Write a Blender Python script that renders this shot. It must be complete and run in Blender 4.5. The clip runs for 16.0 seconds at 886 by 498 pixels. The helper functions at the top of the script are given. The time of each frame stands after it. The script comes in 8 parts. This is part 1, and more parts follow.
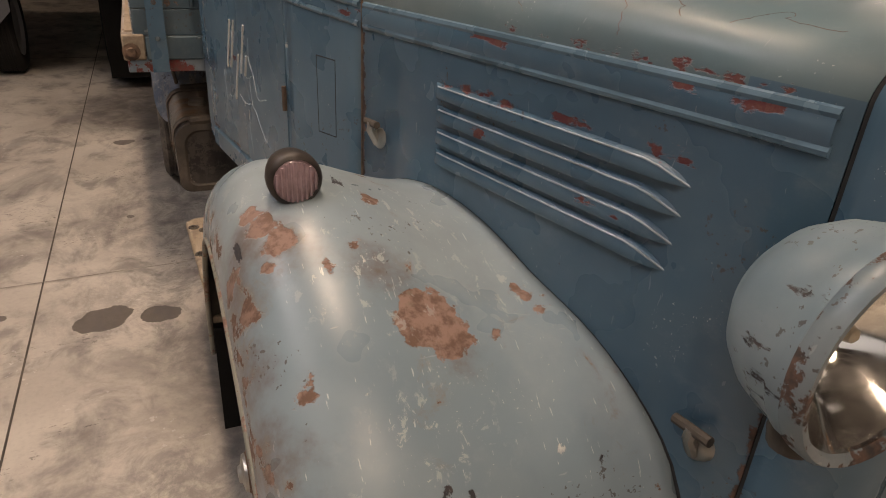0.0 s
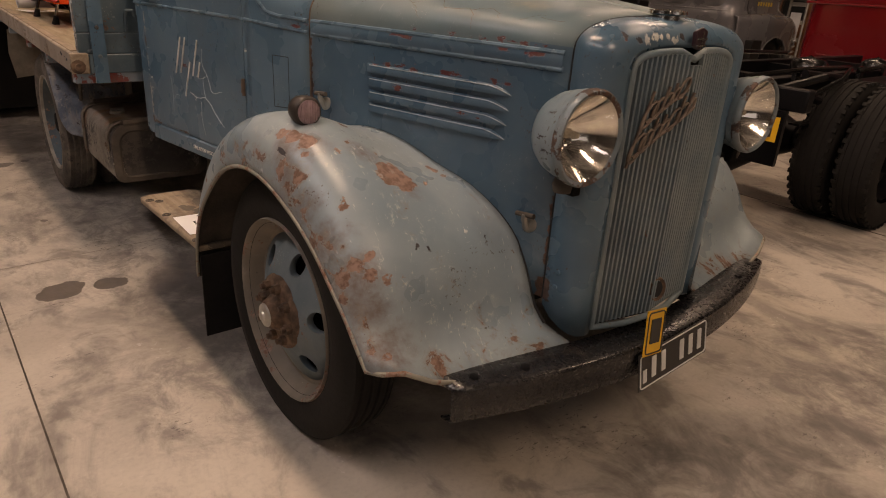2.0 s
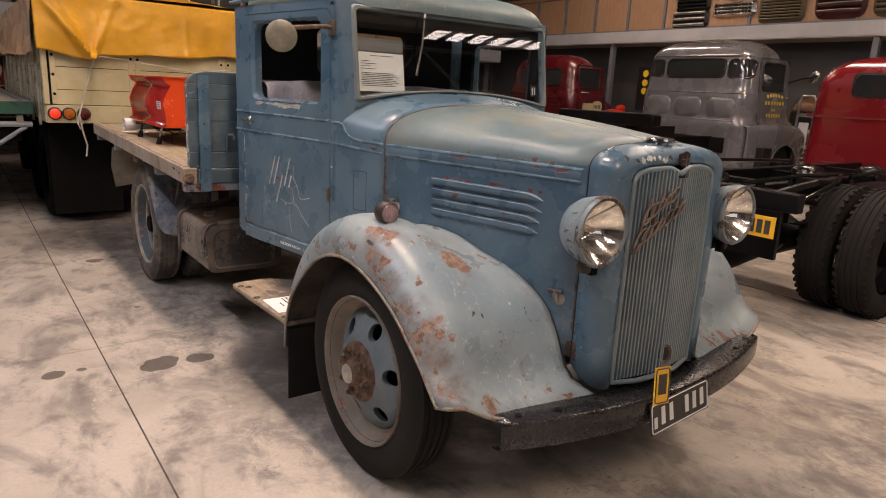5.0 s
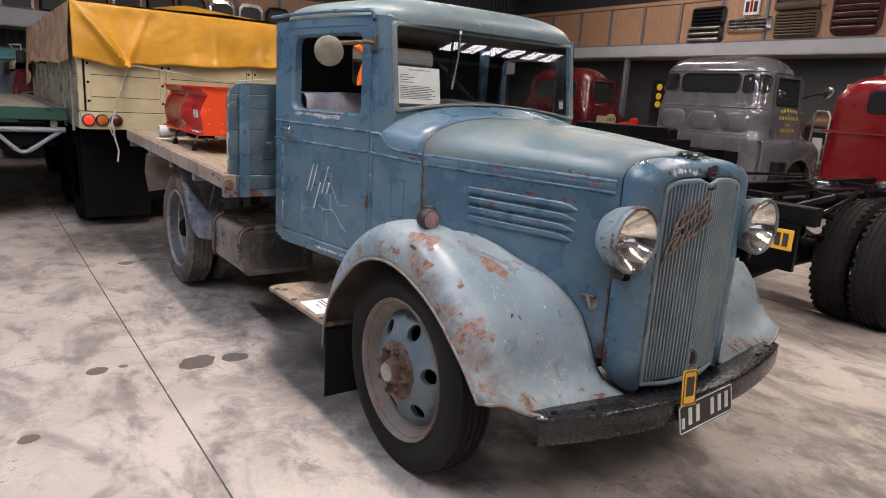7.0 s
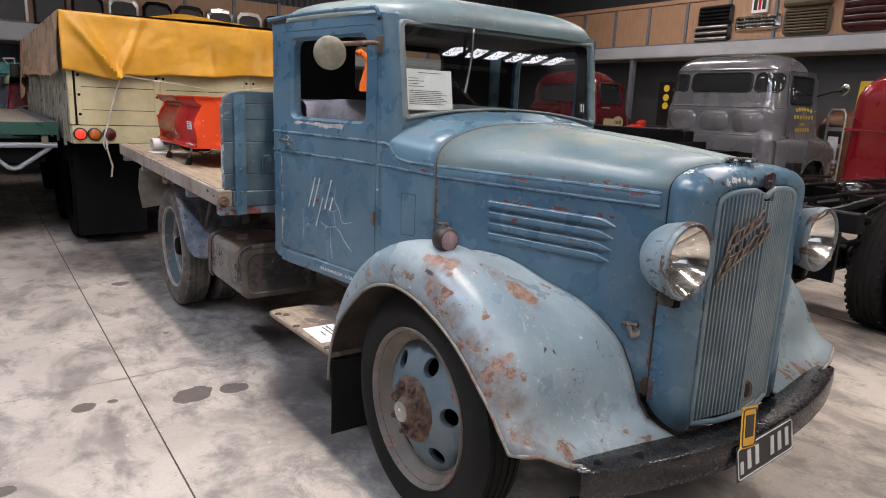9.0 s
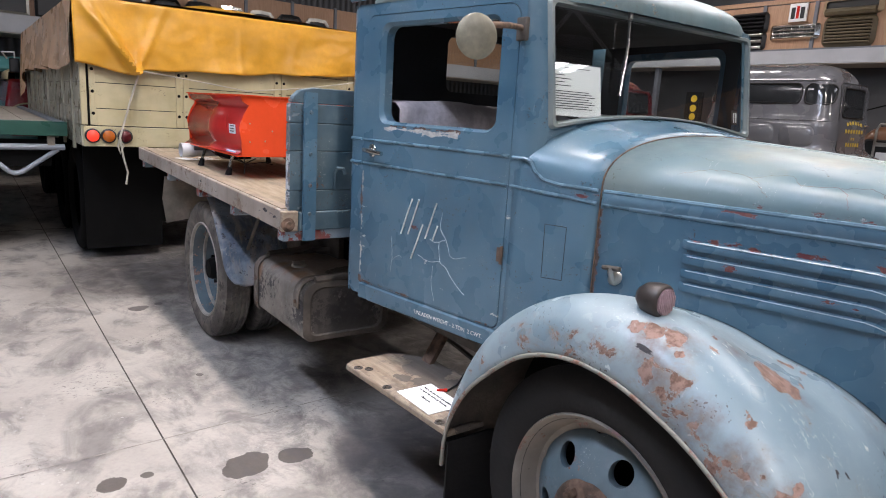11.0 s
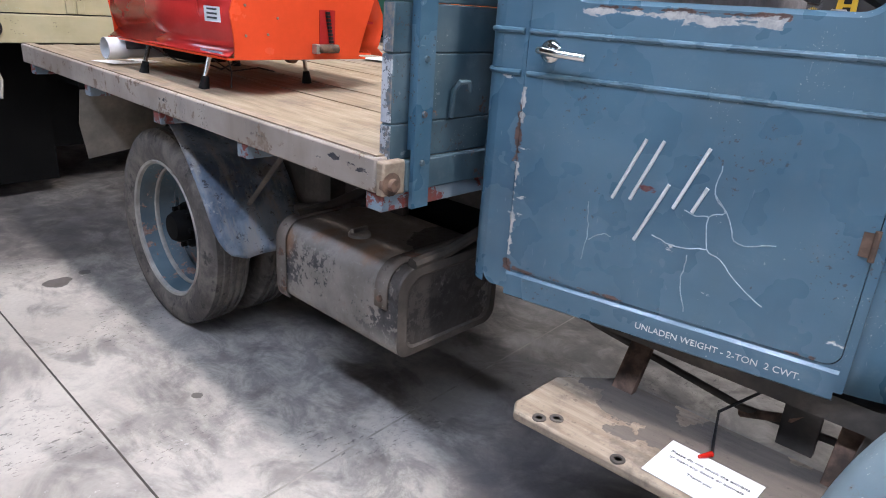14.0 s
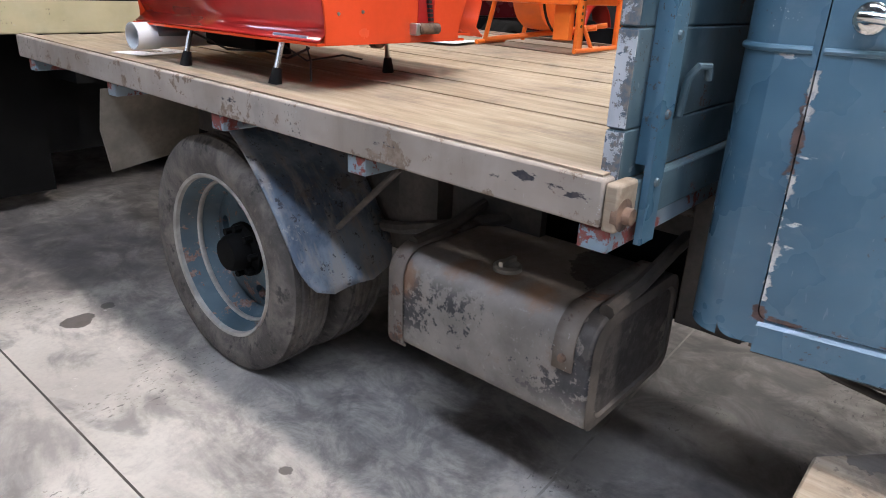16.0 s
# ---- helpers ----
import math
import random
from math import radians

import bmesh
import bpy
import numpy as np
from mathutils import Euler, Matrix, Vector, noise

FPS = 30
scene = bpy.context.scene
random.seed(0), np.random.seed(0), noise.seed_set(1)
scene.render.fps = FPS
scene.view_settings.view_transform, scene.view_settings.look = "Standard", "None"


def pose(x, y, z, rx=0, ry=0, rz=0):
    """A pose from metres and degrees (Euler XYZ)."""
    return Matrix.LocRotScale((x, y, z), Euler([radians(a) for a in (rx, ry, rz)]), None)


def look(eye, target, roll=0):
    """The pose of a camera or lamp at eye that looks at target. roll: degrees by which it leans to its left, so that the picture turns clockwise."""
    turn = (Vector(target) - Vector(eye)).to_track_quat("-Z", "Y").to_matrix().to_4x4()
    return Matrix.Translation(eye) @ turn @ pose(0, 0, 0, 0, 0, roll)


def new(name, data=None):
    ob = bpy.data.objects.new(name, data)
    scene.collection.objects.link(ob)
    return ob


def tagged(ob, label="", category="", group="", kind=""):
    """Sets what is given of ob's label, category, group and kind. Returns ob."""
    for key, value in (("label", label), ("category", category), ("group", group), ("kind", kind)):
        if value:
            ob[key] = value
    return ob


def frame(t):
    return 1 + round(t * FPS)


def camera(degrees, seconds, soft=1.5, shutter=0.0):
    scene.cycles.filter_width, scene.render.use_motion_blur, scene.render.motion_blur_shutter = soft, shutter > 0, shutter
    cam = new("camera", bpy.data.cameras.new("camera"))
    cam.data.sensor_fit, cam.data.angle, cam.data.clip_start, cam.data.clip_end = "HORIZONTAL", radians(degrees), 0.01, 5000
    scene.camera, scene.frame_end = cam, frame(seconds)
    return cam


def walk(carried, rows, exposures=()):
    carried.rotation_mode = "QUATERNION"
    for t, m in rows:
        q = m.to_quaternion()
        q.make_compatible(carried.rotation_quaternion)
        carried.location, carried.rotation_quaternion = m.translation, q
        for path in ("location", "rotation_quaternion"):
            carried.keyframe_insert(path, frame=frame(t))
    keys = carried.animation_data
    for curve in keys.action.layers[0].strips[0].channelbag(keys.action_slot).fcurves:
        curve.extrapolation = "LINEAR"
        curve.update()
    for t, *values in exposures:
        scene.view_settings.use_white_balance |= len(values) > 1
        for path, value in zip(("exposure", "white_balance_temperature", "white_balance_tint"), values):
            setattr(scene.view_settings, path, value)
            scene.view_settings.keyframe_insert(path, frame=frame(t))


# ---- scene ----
cam = camera(68.1, 16.0, soft=1.0)
PATH = [
    (0, (0.362, 0.474, 1.392), (1.109, 2.111, 0.52), 3.4),
    (0.3, (0.278, 0.345, 1.377), (1.072, 1.978, 0.537), 4.2),
    (0.5, (0.217, 0.276, 1.396), (1.026, 1.902, 0.558), 4.7),
    (0.9, (0.048, 0.171, 1.402), (1.018, 1.726, 0.601), 6.4),
    (1, (-0.01, 0.153, 1.41), (1.022, 1.663, 0.601), 5.0),
    (1.5, (-0.177, -0.01, 1.412), (0.995, 1.409, 0.628), 4.8),
    (2, (-0.29, -0.206, 1.401), (0.893, 1.217, 0.641), 3.7),
    (2.5, (-0.404, -0.292, 1.438), (0.75, 1.176, 0.722), 2.4),
    (3, (-0.544, -0.295, 1.472), (0.617, 1.214, 0.86), 1.7),
    (3.2, (-0.587, -0.296, 1.476), (0.585, 1.218, 0.899), 1.5),
    (5.3, (-0.723, -0.59, 1.489), (0.437, 0.974, 1.029), 2.9),
    (5.5, (-0.772, -0.594, 1.487), (0.358, 0.991, 1.026), 1.9),
    (6, (-0.848, -0.592, 1.491), (0.19, 1.052, 1.024), 2.6),
    (6.5, (-0.859, -0.591, 1.496), (0.234, 1.02, 1.036), 3.0),
    (7, (-0.847, -0.6, 1.496), (0.3, 0.977, 1.051), 3.6),
    (7.5, (-0.846, -0.608, 1.496), (0.35, 0.934, 1.055), 3.8),
    (8, (-0.871, -0.598, 1.489), (0.332, 0.938, 1.053), 3.3),
    (8.5, (-0.821, -0.49, 1.475), (0.384, 1.037, 1.01), 3.0),
    (9, (-0.721, -0.332, 1.489), (0.418, 1.255, 1.061), 2.4),
    (9.2, (-0.719, -0.278, 1.486), (0.391, 1.333, 1.067), 2.2),
    (11.3, (-0.778, 0.666, 1.453), (0.413, 2.222, 1.052), 4.3),
    (11.5, (-0.783, 0.773, 1.456), (0.445, 2.301, 1.055), 4.4),
    (12, (-0.768, 1.003, 1.455), (0.542, 2.442, 0.995), 3.0),
    (12.2, (-0.750, 1.100, 1.425), (0.548, 2.540, 0.933), 3.2),
    (12.5, (-0.708, 1.257, 1.434), (0.536, 2.751, 0.967), 2.6),
    (12.8, (-0.655, 1.402, 1.439), (0.533, 2.919, 0.899), 1.8),
    (13, (-0.674, 1.478, 1.401), (0.54, 2.941, 0.779), 3.4),
    (13.5, (-0.725, 1.69, 1.381), (0.607, 3.012, 0.688), 5.3),
    (14, (-0.743, 1.909, 1.368), (0.64, 3.178, 0.676), 3.8),
    (14.5, (-0.69, 2.122, 1.346), (0.665, 3.429, 0.672), 3.0),
    (15, (-0.703, 2.292, 1.336), (0.646, 3.593, 0.639), 3.2),
    (15.5, (-0.755, 2.49, 1.327), (0.651, 3.708, 0.593), 3.0),
    (16, (-0.715, 2.597, 1.303), (0.707, 3.797, 0.569), 2.4),
]
EXPOSURES = [(0.0, -1.22, 7900, 24), (0.5, -1.32, 8700, 29), (1.0, -1.48, 8900, 31), (3.0, -1.40, 8900, 31), (5.5, -0.62, 7000, 27), (9.0, -0.46, 6050, 19), (12.0, -0.18, 5650, 18), (14.0, -0.15, 5500, 17), (16.0, -0.14, 5650, 15)]
walk(cam, [(t, look(eye, target, roll)) for t, eye, target, roll in PATH], EXPOSURES)

# ---- light ----
world = bpy.data.worlds.new("hall_air")
world.use_nodes = True
world.node_tree.nodes["Background"].inputs[0].default_value = (0.5, 0.5, 0.52, 1)
world.node_tree.nodes["Background"].inputs[1].default_value = 0.008
scene.world = world
# cool lamps and the north-west one are unseen fill, added to brighten shaded sides
WARM, COOL_FILL = (1.0, 0.885, 0.725), (0.80, 0.89, 1.0)
LAMPS = [(0.45, -3.4, 5.4, 290, WARM, 0), (0.45, 2.2, 5.4, 310, WARM, 0), (0.45, 5.1, 5.4, 65, WARM, 0), (5.0, 0.6, 5.4, 150, WARM, 0), (5.0, 8.2, 5.4, 120, WARM, 0), (7.3, 3.6, 5.4, 230, WARM, 0), (9.4, 8.6, 5.2, 130, WARM, 0), (-2.4, 0.2, 5.2, 92, COOL_FILL, -32), (-2.3, 3.0, 5.2, 165, COOL_FILL, -32), (-3.6, -5.0, 5.2, 45, COOL_FILL, 0), (6.0, -11.6, 5.9, 260, WARM, 0), (-3.4, 11.2, 5.4, 70, WARM, 0)]
for lx, ly, lz, watts, tone, lean_y in LAMPS:
    data = bpy.data.lights.new("tube_and_fill_light", "AREA")
    data.shape, data.size, data.size_y, data.energy, data.color = "RECTANGLE", 0.35, 2.6, watts, tone
    new("tube_and_fill_light", data).matrix_world = pose(lx, ly, lz, 0, lean_y, 0)

# ---- materials ----
MATS = {}


class Nodes:
    """A small wrapper round a material's node tree."""

    def __init__(self, name):
        self.mat = bpy.data.materials.new(name)
        self.mat.use_nodes = True
        self.tree = self.mat.node_tree
        self.bsdf = self.tree.nodes["Principled BSDF"]
        MATS[name] = self.mat

    def node(self, kind, **ins):
        n = self.tree.nodes.new(kind)
        for key, v in ins.items():
            self.put(n.inputs[key.replace("_", " ")], v)
        return n

    def put(self, socket, v):
        if isinstance(v, bpy.types.NodeSocket):
            self.tree.links.new(v, socket)
        elif isinstance(v, tuple) and len(v) == 3 and socket.type == "RGBA":
            socket.default_value = (*v, 1)
        else:
            socket.default_value = v

    def coords(self, scale=(1, 1, 1)):
        c = self.tree.nodes.new("ShaderNodeTexCoord")
        m = self.tree.nodes.new("ShaderNodeMapping")
        m.inputs["Scale"].default_value = scale
        self.tree.links.new(c.outputs["Object"], m.inputs["Vector"])
        return m.outputs["Vector"]

    def noise(self, scale, detail=6.0, rough=0.55, vec=None, distort=0.0):
        n = self.node("ShaderNodeTexNoise", Scale=scale, Detail=detail, Roughness=rough, Distortion=distort)
        self.put(n.inputs["Vector"], vec if vec is not None else self.coords())
        return n.outputs["Fac"]

    def ramp(self, v, lo, hi, a=0.0, b=1.0):
        n = self.node("ShaderNodeMapRange")
        n.interpolation_type = "SMOOTHSTEP"
        for i, x in enumerate((v, lo, hi, a, b)):
            self.put(n.inputs[i], x)
        return n.outputs[0]

    def math(self, op, a, b=0.0):
        n = self.node("ShaderNodeMath")
        n.operation = op
        self.put(n.inputs[0], a), self.put(n.inputs[1], b)
        return n.outputs[0]

    def mix(self, f, a, b):
        n = self.tree.nodes.new("ShaderNodeMix")
        n.data_type = "RGBA"
        self.put(n.inputs[0], f), self.put(n.inputs[6], a), self.put(n.inputs[7], b)
        return n.outputs[2]

    def spots(self, places, warp=0.02, scale=28.0, stretch=(1, 1, 1), edge=0.002):
        """A mask of ragged patches round the given (x, y, z, radius)."""
        vec = self.coords(stretch)
        w = self.node("ShaderNodeTexNoise", Scale=scale, Detail=6.0, Roughness=0.65)
        self.put(w.inputs["Vector"], vec)
        off = self.math("MULTIPLY", self.math("SUBTRACT", w.outputs["Fac"], 0.5), warp * 4)
        out = None
        for x, y, z, r in places:
            d = self.node("ShaderNodeVectorMath")
            d.operation = "DISTANCE"
            self.put(d.inputs[0], vec)
            d.inputs[1].default_value = (x * stretch[0], y * stretch[1], z * stretch[2])
            e = self.math("SUBTRACT", d.outputs["Value"], r)
            out = e if out is None else self.math("MINIMUM", out, e)
        return self.ramp(self.math("ADD", out, off), -edge, edge, 1.0, 0.0)

    def bands(self, places, warp=0.02, scale=30.0):
        """A mask of ragged strips: (y0, y1, z0, z1) on the side of a body."""
        c = self.tree.nodes.new("ShaderNodeTexCoord")
        sep = self.node("ShaderNodeSeparateXYZ", Vector=c.outputs["Object"])
        w = self.math("MULTIPLY", self.math("SUBTRACT", self.noise(scale, 8, 0.7, self.coords((1, 0.45, 1))), 0.5), warp * 4)
        out = None
        for y0, y1, z0, z1 in places:
            dy = self.math("SUBTRACT", self.math("ABSOLUTE", self.math("SUBTRACT", sep.outputs["Y"], (y0 + y1) / 2)), (y1 - y0) / 2)
            dz = self.math("SUBTRACT", self.math("ABSOLUTE", self.math("SUBTRACT", sep.outputs["Z"], (z0 + z1) / 2)), (z1 - z0) / 2)
            d = self.math("MAXIMUM", dy, dz)
            out = d if out is None else self.math("MINIMUM", out, d)
        return self.ramp(self.math("ADD", out, w), -0.0015, 0.0015, 1.0, 0.0)

    def cracks(self, places, scale=9.0, width=0.014):
        """Thin branching lines within reach of the given (x, y, z, radius)."""
        vec = self.coords()
        w = self.node("ShaderNodeTexNoise", Scale=7.0, Detail=4.0)
        self.put(w.inputs["Vector"], vec)
        add = self.node("ShaderNodeVectorMath")
        add.operation = "MULTIPLY_ADD"
        self.put(add.inputs[0], w.outputs["Color"])
        add.inputs[1].default_value = (0.16, 0.16, 0.16)
        self.put(add.inputs[2], vec)
        v = self.node("ShaderNodeTexVoronoi", Scale=scale)
        v.feature = "DISTANCE_TO_EDGE"
        self.put(v.inputs["Vector"], add.outputs[0])
        line = self.ramp(v.outputs["Distance"], width * 0.4, width, 1.0, 0.0)
        gate = self.ramp(self.noise(6.0, 3), 0.42, 0.54)
        near = None
        for x, y, z, r in places:
            d = self.node("ShaderNodeVectorMath")
            d.operation = "DISTANCE"
            self.put(d.inputs[0], vec)
            d.inputs[1].default_value = (x, y, z)
            m = self.ramp(d.outputs["Value"], r * 0.7, r, 1.0, 0.0)
            near = m if near is None else self.math("MAXIMUM", near, m)
        return self.math("MULTIPLY", line, self.math("MULTIPLY", gate, near))

    def bump(self, h, strength=0.3, dist=0.01):
        n = self.node("ShaderNodeBump", Strength=strength, Distance=dist, Height=h)
        self.put(self.bsdf.inputs["Normal"], n.outputs[0])

    def done(self, color, rough=0.5, metal=0.0, **more):
        self.put(self.bsdf.inputs["Base Color"], color)
        self.put(self.bsdf.inputs["Roughness"], rough)
        self.put(self.bsdf.inputs["Metallic"], metal)
        for k, v in more.items():
            self.put(self.bsdf.inputs[k.replace("_", " ")], v)
        return self.mat


def plain(name, color, rough=0.5, metal=0.0, vary=0.25, scale=6.0, bump=0.0, fine=60.0, **more):
    """Paint, rubber, cloth and the like: one colour with broad and fine variation."""
    n = Nodes(name)
    dark = tuple(c * (1 - vary) for c in color)
    lite = tuple(min(1, c * (1 + vary)) for c in color)
    a, b = n.noise(scale), n.noise(fine)
    col = n.mix(n.ramp(a, 0.3, 0.7), dark, lite)
    col = n.mix(n.ramp(b, 0.35, 0.75, 0.0, 0.35), col, dark)
    if bump:
        n.bump(b, bump, 0.004)
    r = n.ramp(a, 0.3, 0.7, max(0.02, rough - 0.08), min(1, rough + 0.08))
    return n.done(col, r, metal, **more)


RUST = (0.155, 0.075, 0.045)
PRIMER = (0.275, 0.185, 0.155)


def old_paint(name, a, b, patches=(), chips=(), light_chips=(), dark_chips=(), cracks=(), stretch=(1, 0.36, 1), crack_tone=(0.42, 0.47, 0.49), rust=0.655, rough=0.31, scratches=0.0, bare=((0.155, 0.075, 0.045), (0.275, 0.185, 0.155)), dirt=0.4, scale=1.7, stains=(), stain_tone=(0.135, 0.095, 0.08), pale_bands=(), rust_bands=(), lip_x=None, scuffs=(), spec=0.5):
    """Sun-faded, chipped lorry paint: two tones, rust freckles, and patches of bare primer where they are."""
    n = Nodes(name)
    big, mid, fine = n.noise(scale, 4, 0.5), n.noise(7.0, 3, 0.5), n.noise(70.0, 4, 0.6)
    wiped = n.noise(2.4, 5, 0.55, n.coords((1.0, 0.45, 1.5)), 0.3)
    col = n.mix(n.ramp(n.math("ADD", n.math("MULTIPLY", big, 0.6), n.math("MULTIPLY", wiped, 0.4)), 0.36, 0.64), a, b)
    col = n.mix(n.ramp(mid, 0.40, 0.85, 0.0, 0.30), col, tuple(0.62 * x + 0.38 * y for x, y in zip(a, (0.34, 0.38, 0.34))))
    grime = n.ramp(n.noise(3.1, 7, 0.62), 0.45, 0.85, 0.0, dirt)
    col = n.mix(grime, col, (0.085, 0.085, 0.075))
    streak = n.ramp(n.noise(6.0, 7, 0.65, n.coords((1.6, 1.6, 0.22))), 0.48, 0.88, 0.0, dirt * 0.8)
    col = n.mix(streak, col, tuple(0.6 * x for x in a))
    chalk = n.ramp(n.noise(18.0, 8, 0.7, n.coords((1, 0.7, 1))), 0.52, 0.80, 0.0, 0.22)
    col = n.mix(chalk, col, tuple(0.5 * x + 0.22 for x in b))
    speck = n.ramp(n.math("MULTIPLY", n.noise(210.0, 2, 0.5), n.ramp(mid, 0.4, 0.65)), 0.675, 0.70, 0.0, 0.6)
    col = n.mix(speck, col, (0.50, 0.53, 0.51))
    pin = n.ramp(n.math("MULTIPLY", n.noise(95.0, 3, 0.6), n.ramp(n.noise(5.0, 3), 0.42, 0.62)), 0.63, 0.65)
    col = n.mix(n.math("MULTIPLY", pin, 0.8), col, (0.06, 0.05, 0.045))
    hair = n.ramp(n.noise(7.0, 2, 0.4, n.coords((3, 22, 4.0)), 0.6), 0.745, 0.755, 0.0, 0.35)
    col = n.mix(hair, col, tuple(0.5 * x + 0.25 for x in b))
    if scratches:
        s = n.ramp(n.noise(26.0, 3, 0.5, n.coords((9, 1.0, 1.2))), 0.70, 0.72, 0.0, scratches)
        col = n.mix(s, col, (0.50, 0.54, 0.54))
    if stains:
        col = n.mix(n.math("MULTIPLY", n.spots(stains, 0.035, 16, edge=0.035), n.ramp(fine, 0.25, 0.75, 0.45, 0.9)), col, stain_tone)
    worn = n.ramp(n.noise(11.0, 10, 0.72), rust, rust + 0.02)
    col = n.mix(worn, col, n.mix(n.ramp(fine, 0.3, 0.7), bare[0], bare[1]))
    if cracks:
        col = n.mix(n.math("MULTIPLY", n.cracks(cracks), 0.8), col, crack_tone)
    rough_v = n.ramp(mid, 0.3, 0.75, rough - 0.05, rough + 0.16)
    hgt = n.math("MULTIPLY", worn, -0.5)
    for group, tone, alt in ((patches, (0.265, 0.170, 0.138), (0.135, 0.078, 0.055)), (chips, (0.115, 0.028, 0.03), (0.15, 0.06, 0.05)), (light_chips, (0.62, 0.62, 0.58), (0.4, 0.42, 0.42)), (dark_chips, (0.03, 0.03, 0.035), (0.06, 0.05, 0.05))):
        if group:
            m = n.spots(group, 0.019, 30) if group is patches else n.spots(group, 0.014, 60, stretch)
            col = n.mix(m, col, n.mix(n.ramp(n.noise(42.0, 6, 0.7), 0.42, 0.62), tone, alt))
            rough_v = n.math("MAXIMUM", rough_v, n.math("MULTIPLY", m, 0.85))
            hgt = n.math("SUBTRACT", hgt, m)
    for group, tone, alt in ((rust_bands, (0.13, 0.075, 0.058), (0.065, 0.04, 0.032)), (pale_bands, (0.52, 0.50, 0.46), (0.36, 0.35, 0.34))):
        if group:
            m = n.bands(group, 0.013)
            col = n.mix(m, col, n.mix(n.ramp(n.noise(42.0, 6, 0.7), 0.42, 0.62), tone, alt))
            rough_v = n.math("MAXIMUM", rough_v, n.math("MULTIPLY", m, 0.85))
            hgt = n.math("SUBTRACT", hgt, m)
    if scuffs:
        near = n.spots(scuffs, 0.03, 9, edge=0.06)
        line = n.ramp(n.noise(48.0, 7, 0.74, n.coords((1.0, 0.55, 0.8)), 0.4), 0.585, 0.61)
        m = n.math("MULTIPLY", near, n.math("MULTIPLY", line, 0.6))
        col = n.mix(m, col, (0.48, 0.51, 0.49))
    if lip_x:
        # paint flaked off and stained along the rolled lip, on both fenders
        c = n.tree.nodes.new("ShaderNodeTexCoord")
        sep = n.node("ShaderNodeSeparateXYZ", Vector=c.outputs["Object"])
        off = n.math("SUBTRACT", n.math("ABSOLUTE", n.math("SUBTRACT", sep.outputs["X"], 1.315)), 1.315 - lip_x[1])
        edge = n.ramp(off, 0.0, lip_x[1] - lip_x[0], 0.0, 0.115)
        low = n.ramp(sep.outputs["Z"], 0.60, 0.50, 0.0, 0.12)
        k = n.math("ADD", n.noise(13.0, 9, 0.70, n.coords((1, 0.7, 0.9)), 0.4), n.math("MAXIMUM", edge, low))
        stain = n.ramp(k, 0.58, 0.70, 0.0, 0.55)
        col = n.mix(stain, col, (0.20, 0.165, 0.125))
        m = n.ramp(k, 0.665, 0.685)
        col = n.mix(m, col, n.mix(n.ramp(n.noise(42.0, 6, 0.7), 0.40, 0.62), (0.25, 0.155, 0.12), (0.115, 0.065, 0.045)))
        rough_v = n.math("MAXIMUM", rough_v, n.math("MULTIPLY", m, 0.85))
        hgt = n.math("SUBTRACT", hgt, m)
    rough_v = n.math("MAXIMUM", rough_v, n.math("MULTIPLY", worn, 0.8))
    n.bump(n.math("ADD", hgt, n.math("MULTIPLY", big, 0.9)), 0.5, 0.003)
    return n.done(col, rough_v, 0.0, Specular_IOR_Level=spec)


BLUE_A, BLUE_B = (0.048, 0.108, 0.162), (0.098, 0.178, 0.238)
GREEN_A, GREEN_B = (0.175, 0.240, 0.280), (0.305, 0.368, 0.390)
FENDER_TOP = [(0.668, 1.166, 0.915, 0.05), (0.655, 1.19, 0.928, 0.032), (0.683, 1.14, 0.898, 0.032), (0.477, 1.365, 0.996, 0.026), (0.495, 1.315, 0.989, 0.028), (0.466, 1.4, 0.996, 0.018), (0.597, 1.28, 0.986, 0.008), (0.553, 1.251, 0.975, 0.009), (0.473, 1.29, 0.967, 0.007), (0.654, 1.403, 1.002, 0.014), (0.688, 1.564, 0.983, 0.012), (0.848, 1.222, 0.891, 0.011), (0.857, 1.195, 0.882, 0.013), (0.839, 1.242, 0.898, 0.009), (0.491, 1.125, 0.885, 0.010), (0.487, 1.112, 0.874, 0.010), (0.433, 1.334, 0.936, 0.014), (0.423, 1.335, 0.909, 0.016), (0.759, 1.153, 0.886, 0.006)]
FENDER_LOW = [(0.455, 1.016, 0.764, 0.020), (0.496, 1.007, 0.782, 0.011), (0.481, 0.981, 0.746, 0.015), (0.518, 0.956, 0.732, 0.013), (0.557, 0.95, 0.733, 0.010), (0.452, 0.948, 0.686, 0.012), (0.479, 0.879, 0.623, 0.025), (0.513, 0.877, 0.629, 0.020), (0.543, 0.885, 0.642, 0.012), (0.428, 1.089, 0.789, 0.012), (0.429, 1.028, 0.737, 0.020), (0.444, 0.896, 0.616, 0.022), (0.428, 0.902, 0.598, 0.020), (0.46, 0.868, 0.60, 0.022), (0.92, 0.835, 0.542, 0.012), (0.915, 0.897, 0.645, 0.011), (0.928, 0.943, 0.726, 0.012), (0.574, 0.823, 0.547, 0.012), (0.422, 1.20, 0.85, 0.012), (0.97, 0.895, 0.68, 0.016)]
